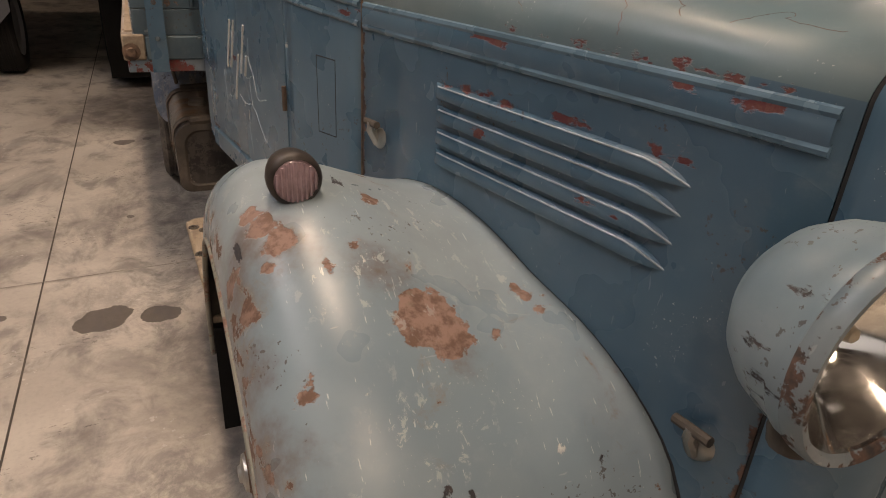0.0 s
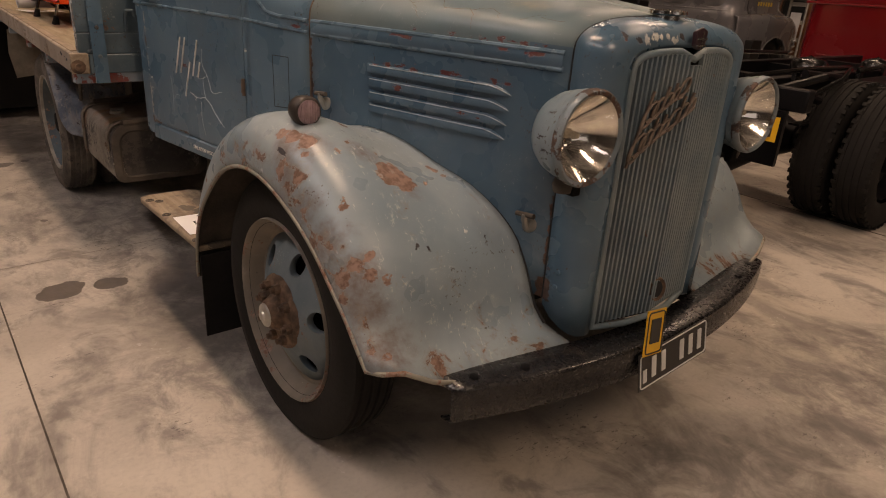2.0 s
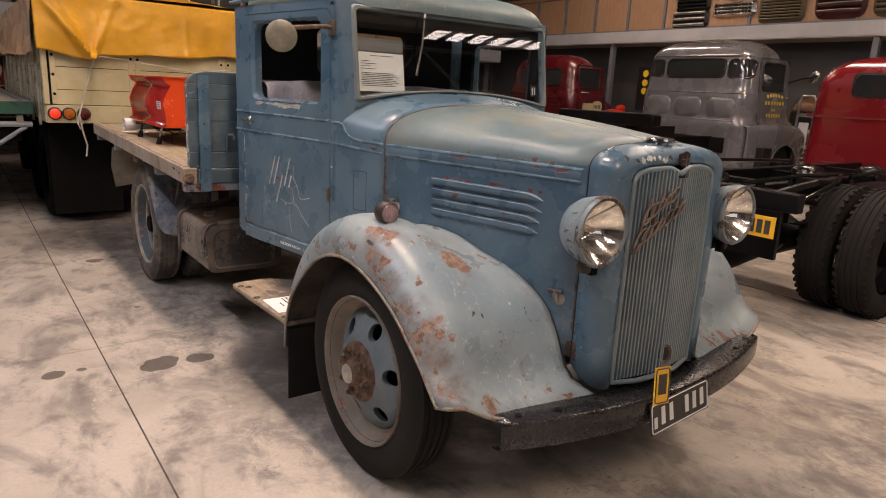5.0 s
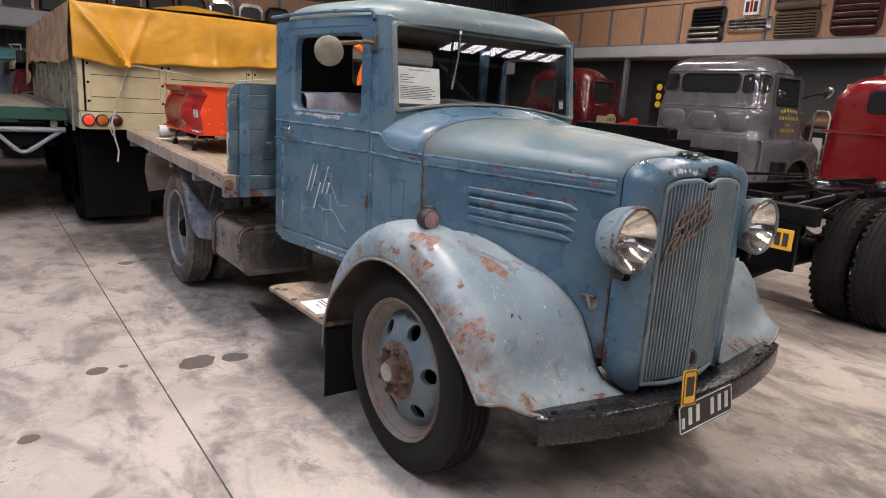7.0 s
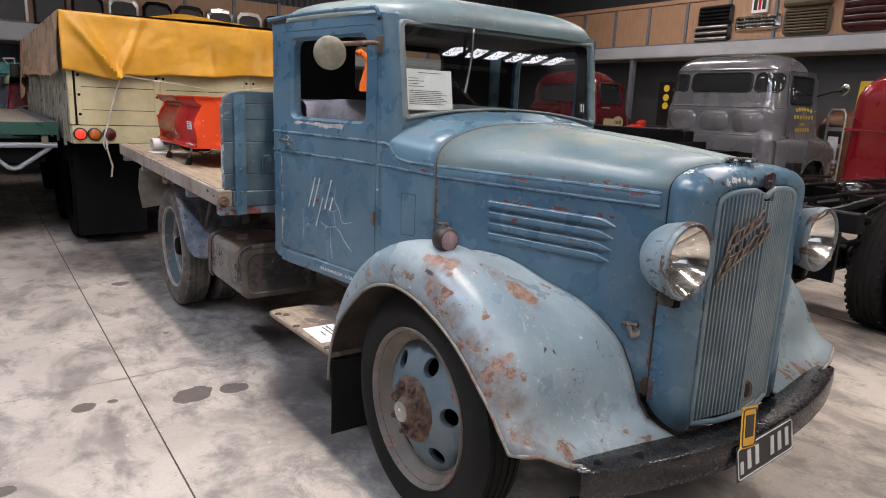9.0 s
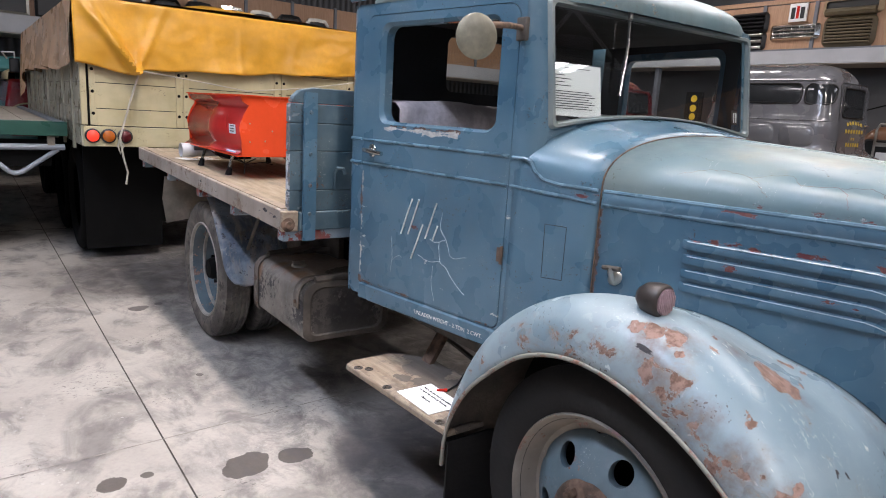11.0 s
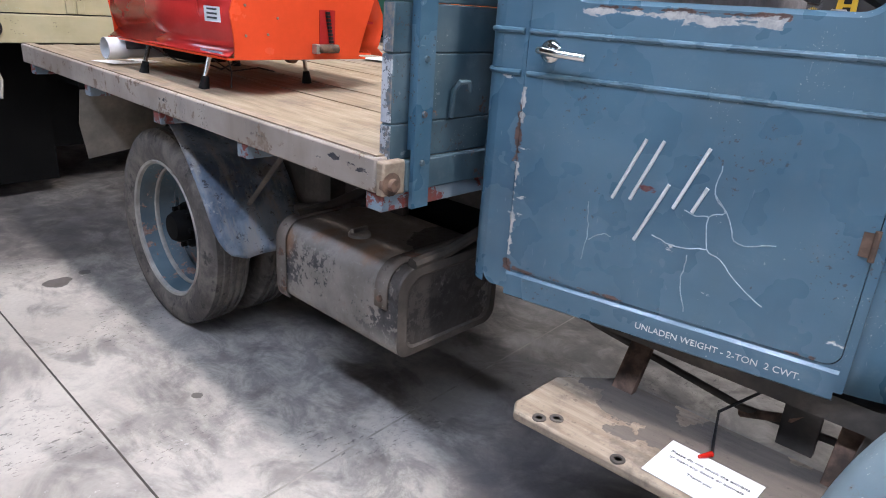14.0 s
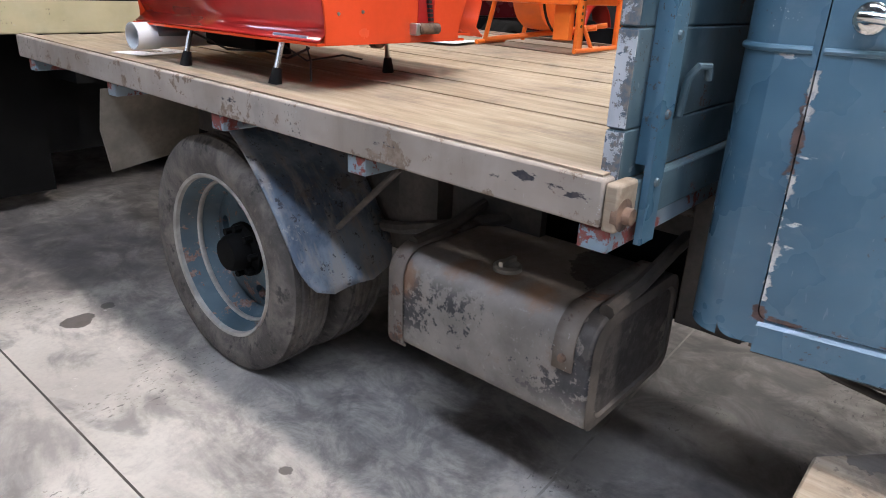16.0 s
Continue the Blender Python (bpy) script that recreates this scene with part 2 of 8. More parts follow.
FENDER_CHIPS = [(0.705, 0.909, 0.675, 0.008), (0.727, 0.91, 0.676, 0.009), (0.577, 0.90, 0.664, 0.006), (0.601, 0.902, 0.666, 0.010), (0.622, 0.99, 0.782, 0.008), (0.658, 0.978, 0.769, 0.006), (0.997, 0.813, 0.52, 0.012), (0.852, 0.976, 0.767, 0.005), (0.86, 0.983, 0.775, 0.006), (0.441, 1.353, 0.957, 0.006), (0.615, 1.446, 1.018, 0.010)]
FENDER_STAINS = [(x, y, z, 1.5 * r) for x, y, z, r in [(0.43, 1.30, 0.92, 0.03), (0.45, 1.36, 0.975, 0.03), (0.44, 1.10, 0.80, 0.03), (0.455, 1.0, 0.735, 0.04), (0.46, 0.94, 0.675, 0.035), (0.46, 0.88, 0.605, 0.04), (0.51, 0.875, 0.615, 0.035), (0.425, 1.2, 0.86, 0.025), (0.49, 1.31, 0.985, 0.03), (0.69, 1.12, 0.875, 0.012), (0.93, 0.87, 0.62, 0.02), (0.62, 1.24, 0.965, 0.02)]]
HOOD_CHIPS = [(0.825, 1.513, 1.15, 0.0062), (0.84, 1.466, 1.155, 0.00558), (0.852, 1.417, 1.158, 0.0062), (0.864, 1.363, 1.158, 0.0062), (0.892, 1.246, 1.16, 0.0062), (0.899, 1.22, 1.163, 0.00496), (0.93, 1.091, 1.16, 0.0062), (0.934, 1.071, 1.16, 0.00682), (0.938, 1.055, 1.158, 0.0062), (0.84, 1.413, 1.093, 0.00558), (0.897, 1.184, 1.06, 0.00434), (0.911, 1.124, 1.059, 0.00372), (0.944, 1.006, 1.244, 0.00496), (0.949, 0.986, 1.244, 0.00558), (0.954, 0.965, 1.245, 0.00496), (0.929, 1.07, 1.246, 0.00434), (0.907, 1.159, 1.247, 0.0031), (0.851, 1.393, 1.244, 0.0062), (0.842, 1.432, 1.247, 0.00558)]
HOOD_RUST = [(0.856, 1.367, 1.262, 0.006), (0.873, 1.297, 1.262, 0.007), (0.889, 1.236, 1.264, 0.008), (0.903, 1.18, 1.264, 0.007), (0.918, 1.132, 1.264, 0.009), (0.931, 1.086, 1.264, 0.009), (0.94, 1.05, 1.265, 0.010), (0.948, 1.016, 1.266, 0.009), (0.955, 0.984, 1.266, 0.008), (0.961, 0.96, 1.266, 0.006), (0.985, 0.89, 0.69, 0.016), (1.06, 0.80, 1.30, 0.010)]
NOSE_LIGHT = [(1.13, 0.786, 1.297, 0.008), (1.145, 0.785, 1.300, 0.007), (1.165, 0.783, 1.301, 0.008), (1.185, 0.782, 1.300, 0.008), (1.215, 0.781, 1.302, 0.007), (1.232, 0.780, 1.300, 0.007), (1.245, 0.780, 1.296, 0.006), (2.10, 0.96, 0.74, 0.02), (2.14, 0.97, 0.75, 0.014)]
DOOR_LIGHT = [(0.546, 2.86, 1.06, 0.002), (0.549, 2.845, 0.93, 0.003), (0.549, 2.845, 0.89, 0.002), (0.60, 2.47, 0.90, 0.0035), (0.615, 2.38, 0.82, 0.002), (0.538, 2.90, 1.22, 0.003), (0.66, 2.12, 0.79, 0.004), (0.665, 2.10, 1.13, 0.004)]
old_paint("cab_paint", BLUE_A, BLUE_B, chips=[(0.590, 2.542, 1.022, 0.0055), (0.715, 2.02, 1.245, 0.008), (0.74, 1.92, 1.236, 0.010), (0.75, 1.88, 1.234, 0.012), (0.765, 1.83, 1.234, 0.008)], light_chips=DOOR_LIGHT, pale_bands=[(2.36, 2.74, 1.377, 1.384), (2.345, 2.52, 1.368, 1.380), (2.857, 2.863, 0.78, 1.02), (2.858, 2.864, 1.12, 1.2)], rust_bands=[(2.46, 2.84, 0.744, 0.747), (2.15, 2.25, 0.743, 0.746), (2.34, 2.70, 1.387, 1.391), (2.862, 2.870, 1.03, 1.16), (2.855, 2.875, 0.74, 0.765)], rust=0.95, rough=0.27, dirt=0.22)
old_paint("hood_paint", BLUE_A, BLUE_B, chips=[(x, y, z, 0.8 * r) for x, y, z, r in HOOD_CHIPS] + [(x, y, z - 0.002, 0.35 * r) for x, y, z, r in HOOD_RUST], light_chips=NOSE_LIGHT, dark_chips=[(1.10, 0.785, 1.295, 0.007), (1.06, 0.80, 1.305, 0.006), (1.27, 0.778, 1.30, 0.006)], rust_bands=[(1.789, 1.80, 0.88, 1.2), (0.881, 0.885, 0.70, 0.98), (0.86, 0.90, 0.60, 0.66)], rust=0.95, rough=0.26, dirt=0.22)
old_paint("fender_paint", GREEN_A, GREEN_B, patches=FENDER_TOP + FENDER_LOW, light_chips=[(0.72, 1.30, 0.965, 0.004), (0.735, 1.27, 0.955, 0.003), (0.66, 1.05, 0.825, 0.003), (0.62, 1.22, 0.95, 0.003), (0.60, 1.26, 0.975, 0.003), (0.705, 1.42, 1.0, 0.004), (0.73, 1.38, 0.985, 0.003), (0.70, 0.90, 0.67, 0.003), (0.76, 0.885, 0.65, 0.003), (0.64, 0.885, 0.645, 0.003), (0.80, 1.0, 0.79, 0.0025), (0.56, 1.10, 0.87, 0.003)], dark_chips=[(x, y, z, 0.6 * r) for x, y, z, r in FENDER_CHIPS], rust=0.69, rough=0.30, scratches=0.8, dirt=0.35, scale=3.0, stains=FENDER_STAINS, lip_x=(0.415, 0.475), scuffs=[(0.60, 1.25, 0.96, 0.09), (0.72, 1.40, 0.99, 0.10), (0.80, 1.25, 0.92, 0.08), (0.62, 1.05, 0.83, 0.07), (0.72, 0.90, 0.60, 0.12), (0.56, 0.96, 0.75, 0.08), (0.50, 1.48, 1.0, 0.08)])
old_paint("hood_top_paint", (0.095, 0.155, 0.180), (0.175, 0.215, 0.205), chips=[(x, y, z, 0.45 * r) for x, y, z, r in HOOD_RUST], rust=0.80, rough=0.40, dirt=0.3, stains=[(1.12, 1.32, 1.375, 0.07), (1.02, 1.5, 1.36, 0.05), (1.05, 1.1, 1.34, 0.045), (0.95, 1.38, 1.31, 0.03), (1.2, 1.55, 1.40, 0.06), (0.93, 1.62, 1.30, 0.03), (1.3, 1.2, 1.38, 0.06)], stain_tone=(0.20, 0.205, 0.165))
old_paint("shabby_blue", (0.030, 0.066, 0.090), (0.085, 0.130, 0.155), rust=0.62, rough=0.5, dirt=0.8, scale=6.5, bare=((0.05, 0.04, 0.035), (0.16, 0.09, 0.06)))
old_paint("end_grain_white", (0.34, 0.37, 0.40), (0.55, 0.56, 0.57), rust=0.50, rough=0.7, dirt=0.7, scale=9.0, bare=((0.09, 0.12, 0.15), (0.22, 0.19, 0.16)))
def bumper_black():
    """Thick glossy black brushed over old chips, with pale nicks and dusty runs."""
    n = Nodes("bumper_black")
    chip, broad, fine = n.noise(46.0, 7, 0.72), n.noise(3.0, 5), n.noise(90.0, 4)
    col = n.mix(n.ramp(broad, 0.35, 0.7), (0.006, 0.006, 0.007), (0.016, 0.016, 0.017))
    col = n.mix(n.ramp(n.noise(9.0, 6, 0.65), 0.56, 0.75, 0.0, 0.45), col, (0.07, 0.062, 0.055))
    nick = n.math("MULTIPLY", n.ramp(chip, 0.635, 0.65), n.ramp(n.noise(2.6, 3), 0.45, 0.6))
    col = n.mix(n.math("MULTIPLY", nick, 0.8), col, (0.27, 0.25, 0.23))
    n.bump(n.math("SUBTRACT", n.noise(6.0, 2, 0.4), n.math("MULTIPLY", nick, 0.3)), 0.12, 0.003)
    return n.done(col, n.ramp(fine, 0.3, 0.7, 0.2, 0.36), 0.0)


bumper_black()
old_paint("strap_steel", (0.085, 0.068, 0.055), (0.16, 0.125, 0.10), rust=0.56, rough=0.8, dirt=0.8, scale=8.0, bare=((0.12, 0.06, 0.035), (0.05, 0.04, 0.035)))
plain("lamp_housing", (0.032, 0.024, 0.02), 0.45, vary=0.5, scale=30)
plain("panel_grey", (0.075, 0.078, 0.085), 0.5, vary=0.15, scale=3)
plain("bulb_glass", (0.42, 0.36, 0.28), 0.2, 0.3, vary=0.2, scale=30)
old_paint("grille_paint", (0.105, 0.165, 0.205), (0.205, 0.255, 0.265), rust=0.68, rough=0.4, dirt=0.6, scale=6.5)
old_paint("rave_paint", (0.30, 0.245, 0.20), (0.42, 0.36, 0.31), dark_chips=[(0.28, 3.14, 0.975, 0.009), (0.28, 3.17, 0.985, 0.006), (0.28, 3.25, 0.99, 0.007), (0.28, 3.30, 0.975, 0.006), (0.28, 3.62, 0.985, 0.006), (0.28, 4.24, 1.0, 0.007)], rust=0.56, rough=0.75, bare=((0.17, 0.12, 0.085), (0.26, 0.20, 0.15)), dirt=0.8, scale=5.0)
old_paint("fender_rim", (0.20, 0.20, 0.17), (0.26, 0.24, 0.20), rust=0.52, rough=0.6, scale=6.5)
old_paint("screen_frame", (0.105, 0.140, 0.150), (0.175, 0.195, 0.185), rust=0.63, rough=0.55, scale=6.5)
old_paint("roof_paint", (0.105, 0.165, 0.185), (0.20, 0.245, 0.235), rust=0.615, rough=0.38, dirt=0.7, bare=((0.13, 0.085, 0.06), (0.29, 0.27, 0.23)))
def shabby_guard():
    """Scraped blue paint over grey undercoat, brown road dirt and rust worked into the edges and streaks."""
    n = Nodes("shabby_guard")
    broad, run = n.noise(5.0, 6, 0.6, distort=0.5), n.noise(9.0, 7, 0.66, n.coords((2.2, 0.6, 0.6)))
    col = n.mix(n.ramp(broad, 0.38, 0.62), (0.075, 0.10, 0.14), (0.23, 0.26, 0.295))
    col = n.mix(n.ramp(run, 0.46, 0.64, 0.0, 0.75), col, (0.31, 0.275, 0.24))
    col = n.mix(n.ramp(n.noise(7.0, 8, 0.7), 0.53, 0.68, 0.0, 0.7), col, (0.15, 0.105, 0.07))
    col = n.mix(n.ramp(n.noise(30.0, 8, 0.74), 0.585, 0.605, 0.0, 0.85), col, (0.035, 0.032, 0.035))
    col = n.mix(n.ramp(n.noise(21.0, 8, 0.74), 0.615, 0.635, 0.0, 0.7), col, (0.32, 0.31, 0.295))
    n.bump(n.math("ADD", broad, n.noise(40.0, 5, 0.7)), 0.45, 0.004)
    return n.done(col, n.ramp(run, 0.3, 0.7, 0.45, 0.75), 0.0)


shabby_guard()
old_paint("headlight_shell", (0.090, 0.150, 0.190), (0.20, 0.26, 0.29), dark_chips=[(0.812, 0.79, 1.055, 0.004), (0.816, 0.785, 1.035, 0.0035), (0.824, 0.78, 1.01, 0.004), (0.83, 0.80, 1.0, 0.003), (0.815, 0.80, 1.085, 0.002), (0.85, 0.775, 0.99, 0.004), (0.83, 0.775, 1.14, 0.003)], rust=0.77, rough=0.32, scale=5.0)
old_paint("headlight_rim", (0.10, 0.15, 0.18), (0.20, 0.235, 0.25), rust=0.53, rough=0.35, bare=((0.035, 0.03, 0.03), (0.13, 0.075, 0.055)), dirt=0.5, scale=9.0)
old_paint("wheel_blue", (0.085, 0.135, 0.165), (0.15, 0.19, 0.205), patches=[(0.48, 1.49, 0.42, 0.108), (2.15, 1.49, 0.42, 0.108), (0.54, 1.60, 0.20, 0.05), (0.54, 1.30, 0.55, 0.035)], rust=0.63, rough=0.55, dirt=0.6, scale=6.5)
old_paint("rim_rust", (0.155, 0.135, 0.112), (0.245, 0.205, 0.16), rust=0.57, rough=0.7, scale=6.5)
old_paint("bracket_red", (0.17, 0.235, 0.29), (0.24, 0.28, 0.31), rust=0.53, rough=0.6, bare=((0.22, 0.035, 0.03), (0.16, 0.08, 0.065)), scale=9.0)
old_paint("wheel_dark_blue", (0.034, 0.066, 0.088), (0.075, 0.115, 0.138), dirt=0.85, rust=0.565, rough=0.5, scale=6.5)
plain("dark_pane", (0.02, 0.022, 0.024), 0.06, vary=0.1)
plain("grey_flap", (0.10, 0.105, 0.115), 0.6, vary=0.2)
plain("tan_back", (0.20, 0.185, 0.135), 0.4, vary=0.3, scale=20)
plain("grimy_board", (0.22, 0.185, 0.14), 0.85, vary=0.35, scale=6)
plain("gloss_black", (0.006, 0.006, 0.006), 0.16, vary=0.2, scale=6)
plain("rubber", (0.015, 0.0142, 0.0135), 0.8, vary=0.35, scale=5, bump=0.3, Specular_IOR_Level=0.2)
def old_rubber():
    """Dusty tyre rubber: scuffed sidewall, dark worn smears and brown road dirt."""
    n = Nodes("old_rubber")
    cloud, grit = n.noise(6.0, 8, 0.66, distort=0.4), n.noise(70.0, 5, 0.65)
    col = n.mix(n.ramp(cloud, 0.36, 0.64), (0.062, 0.054, 0.047), (0.18, 0.155, 0.132))
    col = n.mix(n.ramp(n.noise(13.0, 8, 0.7), 0.54, 0.66, 0.0, 0.8), col, (0.022, 0.020, 0.019))
    col = n.mix(n.ramp(n.noise(28.0, 8, 0.72), 0.57, 0.68, 0.0, 0.5), col, (0.20, 0.165, 0.135))
    col = n.mix(n.ramp(grit, 0.5, 0.75, 0.0, 0.35), col, (0.05, 0.045, 0.04))
    n.bump(n.math("ADD", n.math("MULTIPLY", cloud, 0.6), grit), 0.6, 0.004)
    return n.done(col, n.ramp(cloud, 0.3, 0.7, 0.72, 0.92), 0.0)


old_rubber()
plain("black_paint", (0.005, 0.005, 0.006), 0.4, vary=0.4, scale=4, bump=0.15, Specular_IOR_Level=0.14)
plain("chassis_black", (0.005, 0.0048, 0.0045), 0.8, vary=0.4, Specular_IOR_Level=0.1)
plain("grimy_steel", (0.075, 0.062, 0.05), 0.8, vary=0.5, scale=7, bump=0.5)
plain("rusty_iron", (0.135, 0.083, 0.055), 0.85, vary=0.6, scale=25, bump=0.7)
plain("chrome", (0.75, 0.74, 0.70), 0.18, 1.0, vary=0.12)
plain("dull_metal", (0.42, 0.41, 0.38), 0.4, 0.9, vary=0.25)
plain("reflector", (0.93, 0.90, 0.86), 0.13, 1.0, vary=0.06, scale=18)
plain("crest_highlight", (0.34, 0.41, 0.45), 0.22, vary=0.25, scale=14)
plain("bead_paint", (0.085, 0.155, 0.210), 0.30, vary=0.25, scale=9)
plain("rim_cream", (0.33, 0.30, 0.26), 0.6, vary=0.3, scale=12)
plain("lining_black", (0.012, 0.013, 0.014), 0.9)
plain("seat_cloth", (0.50, 0.46, 0.47), 0.95, vary=0.4, scale=7)
plain("paper", (0.82, 0.82, 0.80), 0.7, vary=0.02)
plain("ink", (0.06, 0.06, 0.06), 0.7, vary=0.05)
plain("white_lettering", (0.62, 0.63, 0.61), 0.6, vary=0.1)
plain("yellow_plate", (0.75, 0.42, 0.03), 0.4, vary=0.1)
plain("plate_black", (0.035, 0.033, 0.03), 0.55)
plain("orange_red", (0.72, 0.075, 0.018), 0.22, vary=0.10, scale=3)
plain("darker_red", (0.42, 0.025, 0.02), 0.2, vary=0.15, scale=3)
plain("machine_orange", (0.78, 0.17, 0.015), 0.35, vary=0.12)
plain("pvc_white", (0.62, 0.62, 0.62), 0.4, vary=0.08)
plain("tarp_yellow", (0.58, 0.285, 0.016), 0.42, vary=0.22, scale=2.2, bump=0.15, fine=25)
plain("tarp_brown", (0.62, 0.41, 0.25), 0.30, vary=0.25, scale=3, bump=0.2, fine=25)
old_paint("cream_paint", (0.42, 0.36, 0.20), (0.52, 0.455, 0.275), rust=0.70, rough=0.42, dirt=0.35, scale=3.0, bare=((0.15, 0.11, 0.07), (0.30, 0.24, 0.16)))
old_paint("cream_worn", (0.30, 0.275, 0.20), (0.42, 0.385, 0.29), rust=0.62, rough=0.28, dirt=0.6, scale=3.0, bare=((0.12, 0.10, 0.07), (0.25, 0.21, 0.15)))
plain("lamp_red", (0.55, 0.02, 0.01), 0.2, vary=0.1)
plain("lamp_amber", (0.42, 0.11, 0.01), 0.2, vary=0.1)
plain("lamp_dark", (0.08, 0.01, 0.012), 0.2, vary=0.1)
plain("rope", (0.5, 0.46, 0.38), 0.9)
plain("dark_green", (0.015, 0.075, 0.05), 0.35, vary=0.15)
plain("grey_tube", (0.25, 0.27, 0.30), 0.45, vary=0.15)
plain("gloss_grey", (0.118, 0.120, 0.132), 0.25, vary=0.06, scale=2, Coat_Weight=1.0, Coat_Roughness=0.04)
plain("gloss_red", (0.165, 0.006, 0.010), 0.25, vary=0.08, scale=2, Coat_Weight=0.8, Coat_Roughness=0.05)
plain("deep_red", (0.085, 0.006, 0.009), 0.25, vary=0.1, scale=2, Coat_Weight=0.8, Coat_Roughness=0.05)
plain("tomato_red", (0.55, 0.035, 0.02), 0.15, vary=0.08, scale=2)
plain("teal_paint", (0.09, 0.26, 0.26), 0.2, vary=0.08)
plain("brown_cab", (0.13, 0.055, 0.022), 0.4, vary=0.2)
plain("steel_grey", (0.42, 0.43, 0.45), 0.5, vary=0.08, scale=2)
plain("post_grey", (0.15, 0.16, 0.185), 0.5, vary=0.15)
plain("truss_grey", (0.72, 0.73, 0.75), 0.6, vary=0.1)
plain("gold_lettering", (0.62, 0.45, 0.06), 0.5, vary=0.1)
plain("sign_yellow", (0.75, 0.5, 0.03), 0.4, vary=0.05)
plain("soffit", (0.40, 0.36, 0.31), 0.8, vary=0.08, scale=2)
plain("black_trim", (0.01, 0.01, 0.01), 0.4)
plain("tan_enamel", (0.34, 0.255, 0.145), 0.35, vary=0.15)
plain("badge_bronze", (0.17, 0.132, 0.105), 0.55, 0.3, vary=0.4, scale=40)
plain("scratch_pale", (0.36, 0.43, 0.47), 0.5, vary=0.3, scale=40)
plain("crack_rust", (0.11, 0.065, 0.05), 0.8, vary=0.4, scale=40)
plain("badge_enamel", (0.025, 0.010, 0.014), 0.3, vary=0.3)
plain("maroon_enamel", (0.06, 0.014, 0.012), 0.35, vary=0.2)
plain("olive_enamel", (0.105, 0.082, 0.045), 0.45, vary=0.2)


def wood(name, a, b, along, rough=0.75, stain=0.35):
    """Sawn boards: grain drawn out along one axis, with dirt."""
    n = Nodes(name)
    k = {"x": (1.2, 14, 14), "y": (14, 1.2, 14), "z": (14, 14, 1.2)}[along]
    g = n.noise(3.0, 8, 0.65, n.coords(k), 0.4)
    info = n.tree.nodes.new("ShaderNodeObjectInfo")
    col = n.mix(n.ramp(g, 0.3, 0.72), a, b)
    col = n.mix(n.math("MULTIPLY", info.outputs["Random"], 0.35), col, tuple(c * 0.6 for c in a))
    dirt = n.ramp(n.noise(4.0, 8, 0.65), 0.48, 0.72, 0.0, stain)
    col = n.mix(dirt, col, (0.10, 0.085, 0.07))
    n.bump(g, 0.35, 0.004)
    return n.done(col, rough)


wood("deck_wood", (0.27, 0.205, 0.125), (0.46, 0.38, 0.27), "y", stain=0.6)
wood("edge_wood", (0.34, 0.30, 0.26), (0.46, 0.41, 0.36), "y", stain=0.6)
wood("board_tan", (0.27, 0.20, 0.135), (0.42, 0.34, 0.25), "y", stain=0.9)
def board_wood():
    """Bare tan board with the remains of a dark covering peeling from its inner half."""
    n = Nodes("running_board_wood")
    g = n.noise(3.0, 9, 0.68, n.coords((14, 1.2, 14)), 0.4)
    col = n.mix(n.ramp(g, 0.3, 0.72), (0.25, 0.185, 0.125), (0.40, 0.325, 0.24))
    col = n.mix(n.ramp(n.noise(9.0, 8, 0.7), 0.46, 0.70, 0.0, 0.8), col, (0.12, 0.095, 0.075))
    cover = n.spots([(0.66, 2.50, 0.454, 0.10), (0.60, 2.38, 0.454, 0.07), (0.66, 2.25, 0.454, 0.12), (0.62, 2.10, 0.454, 0.12), (0.50, 2.08, 0.454, 0.05), (0.70, 2.62, 0.454, 0.06), (0.53, 2.47, 0.454, 0.03)], 0.03, 18)
    col = n.mix(n.math("MULTIPLY", cover, 0.85), col, n.mix(g, (0.075, 0.062, 0.055), (0.15, 0.125, 0.105)))
    col = n.mix(n.ramp(n.noise(60.0, 5, 0.7), 0.60, 0.68, 0.0, 0.5), col, (0.06, 0.05, 0.04))
    n.bump(n.math("ADD", g, cover), 0.5, 0.004)
    return n.done(col, 0.75)


board_wood()
wood("plywood", (0.36, 0.205, 0.115), (0.47, 0.285, 0.17), "z", 0.5, 0.12)
wood("pale_planks", (0.42, 0.37, 0.30), (0.52, 0.46, 0.38), "y")


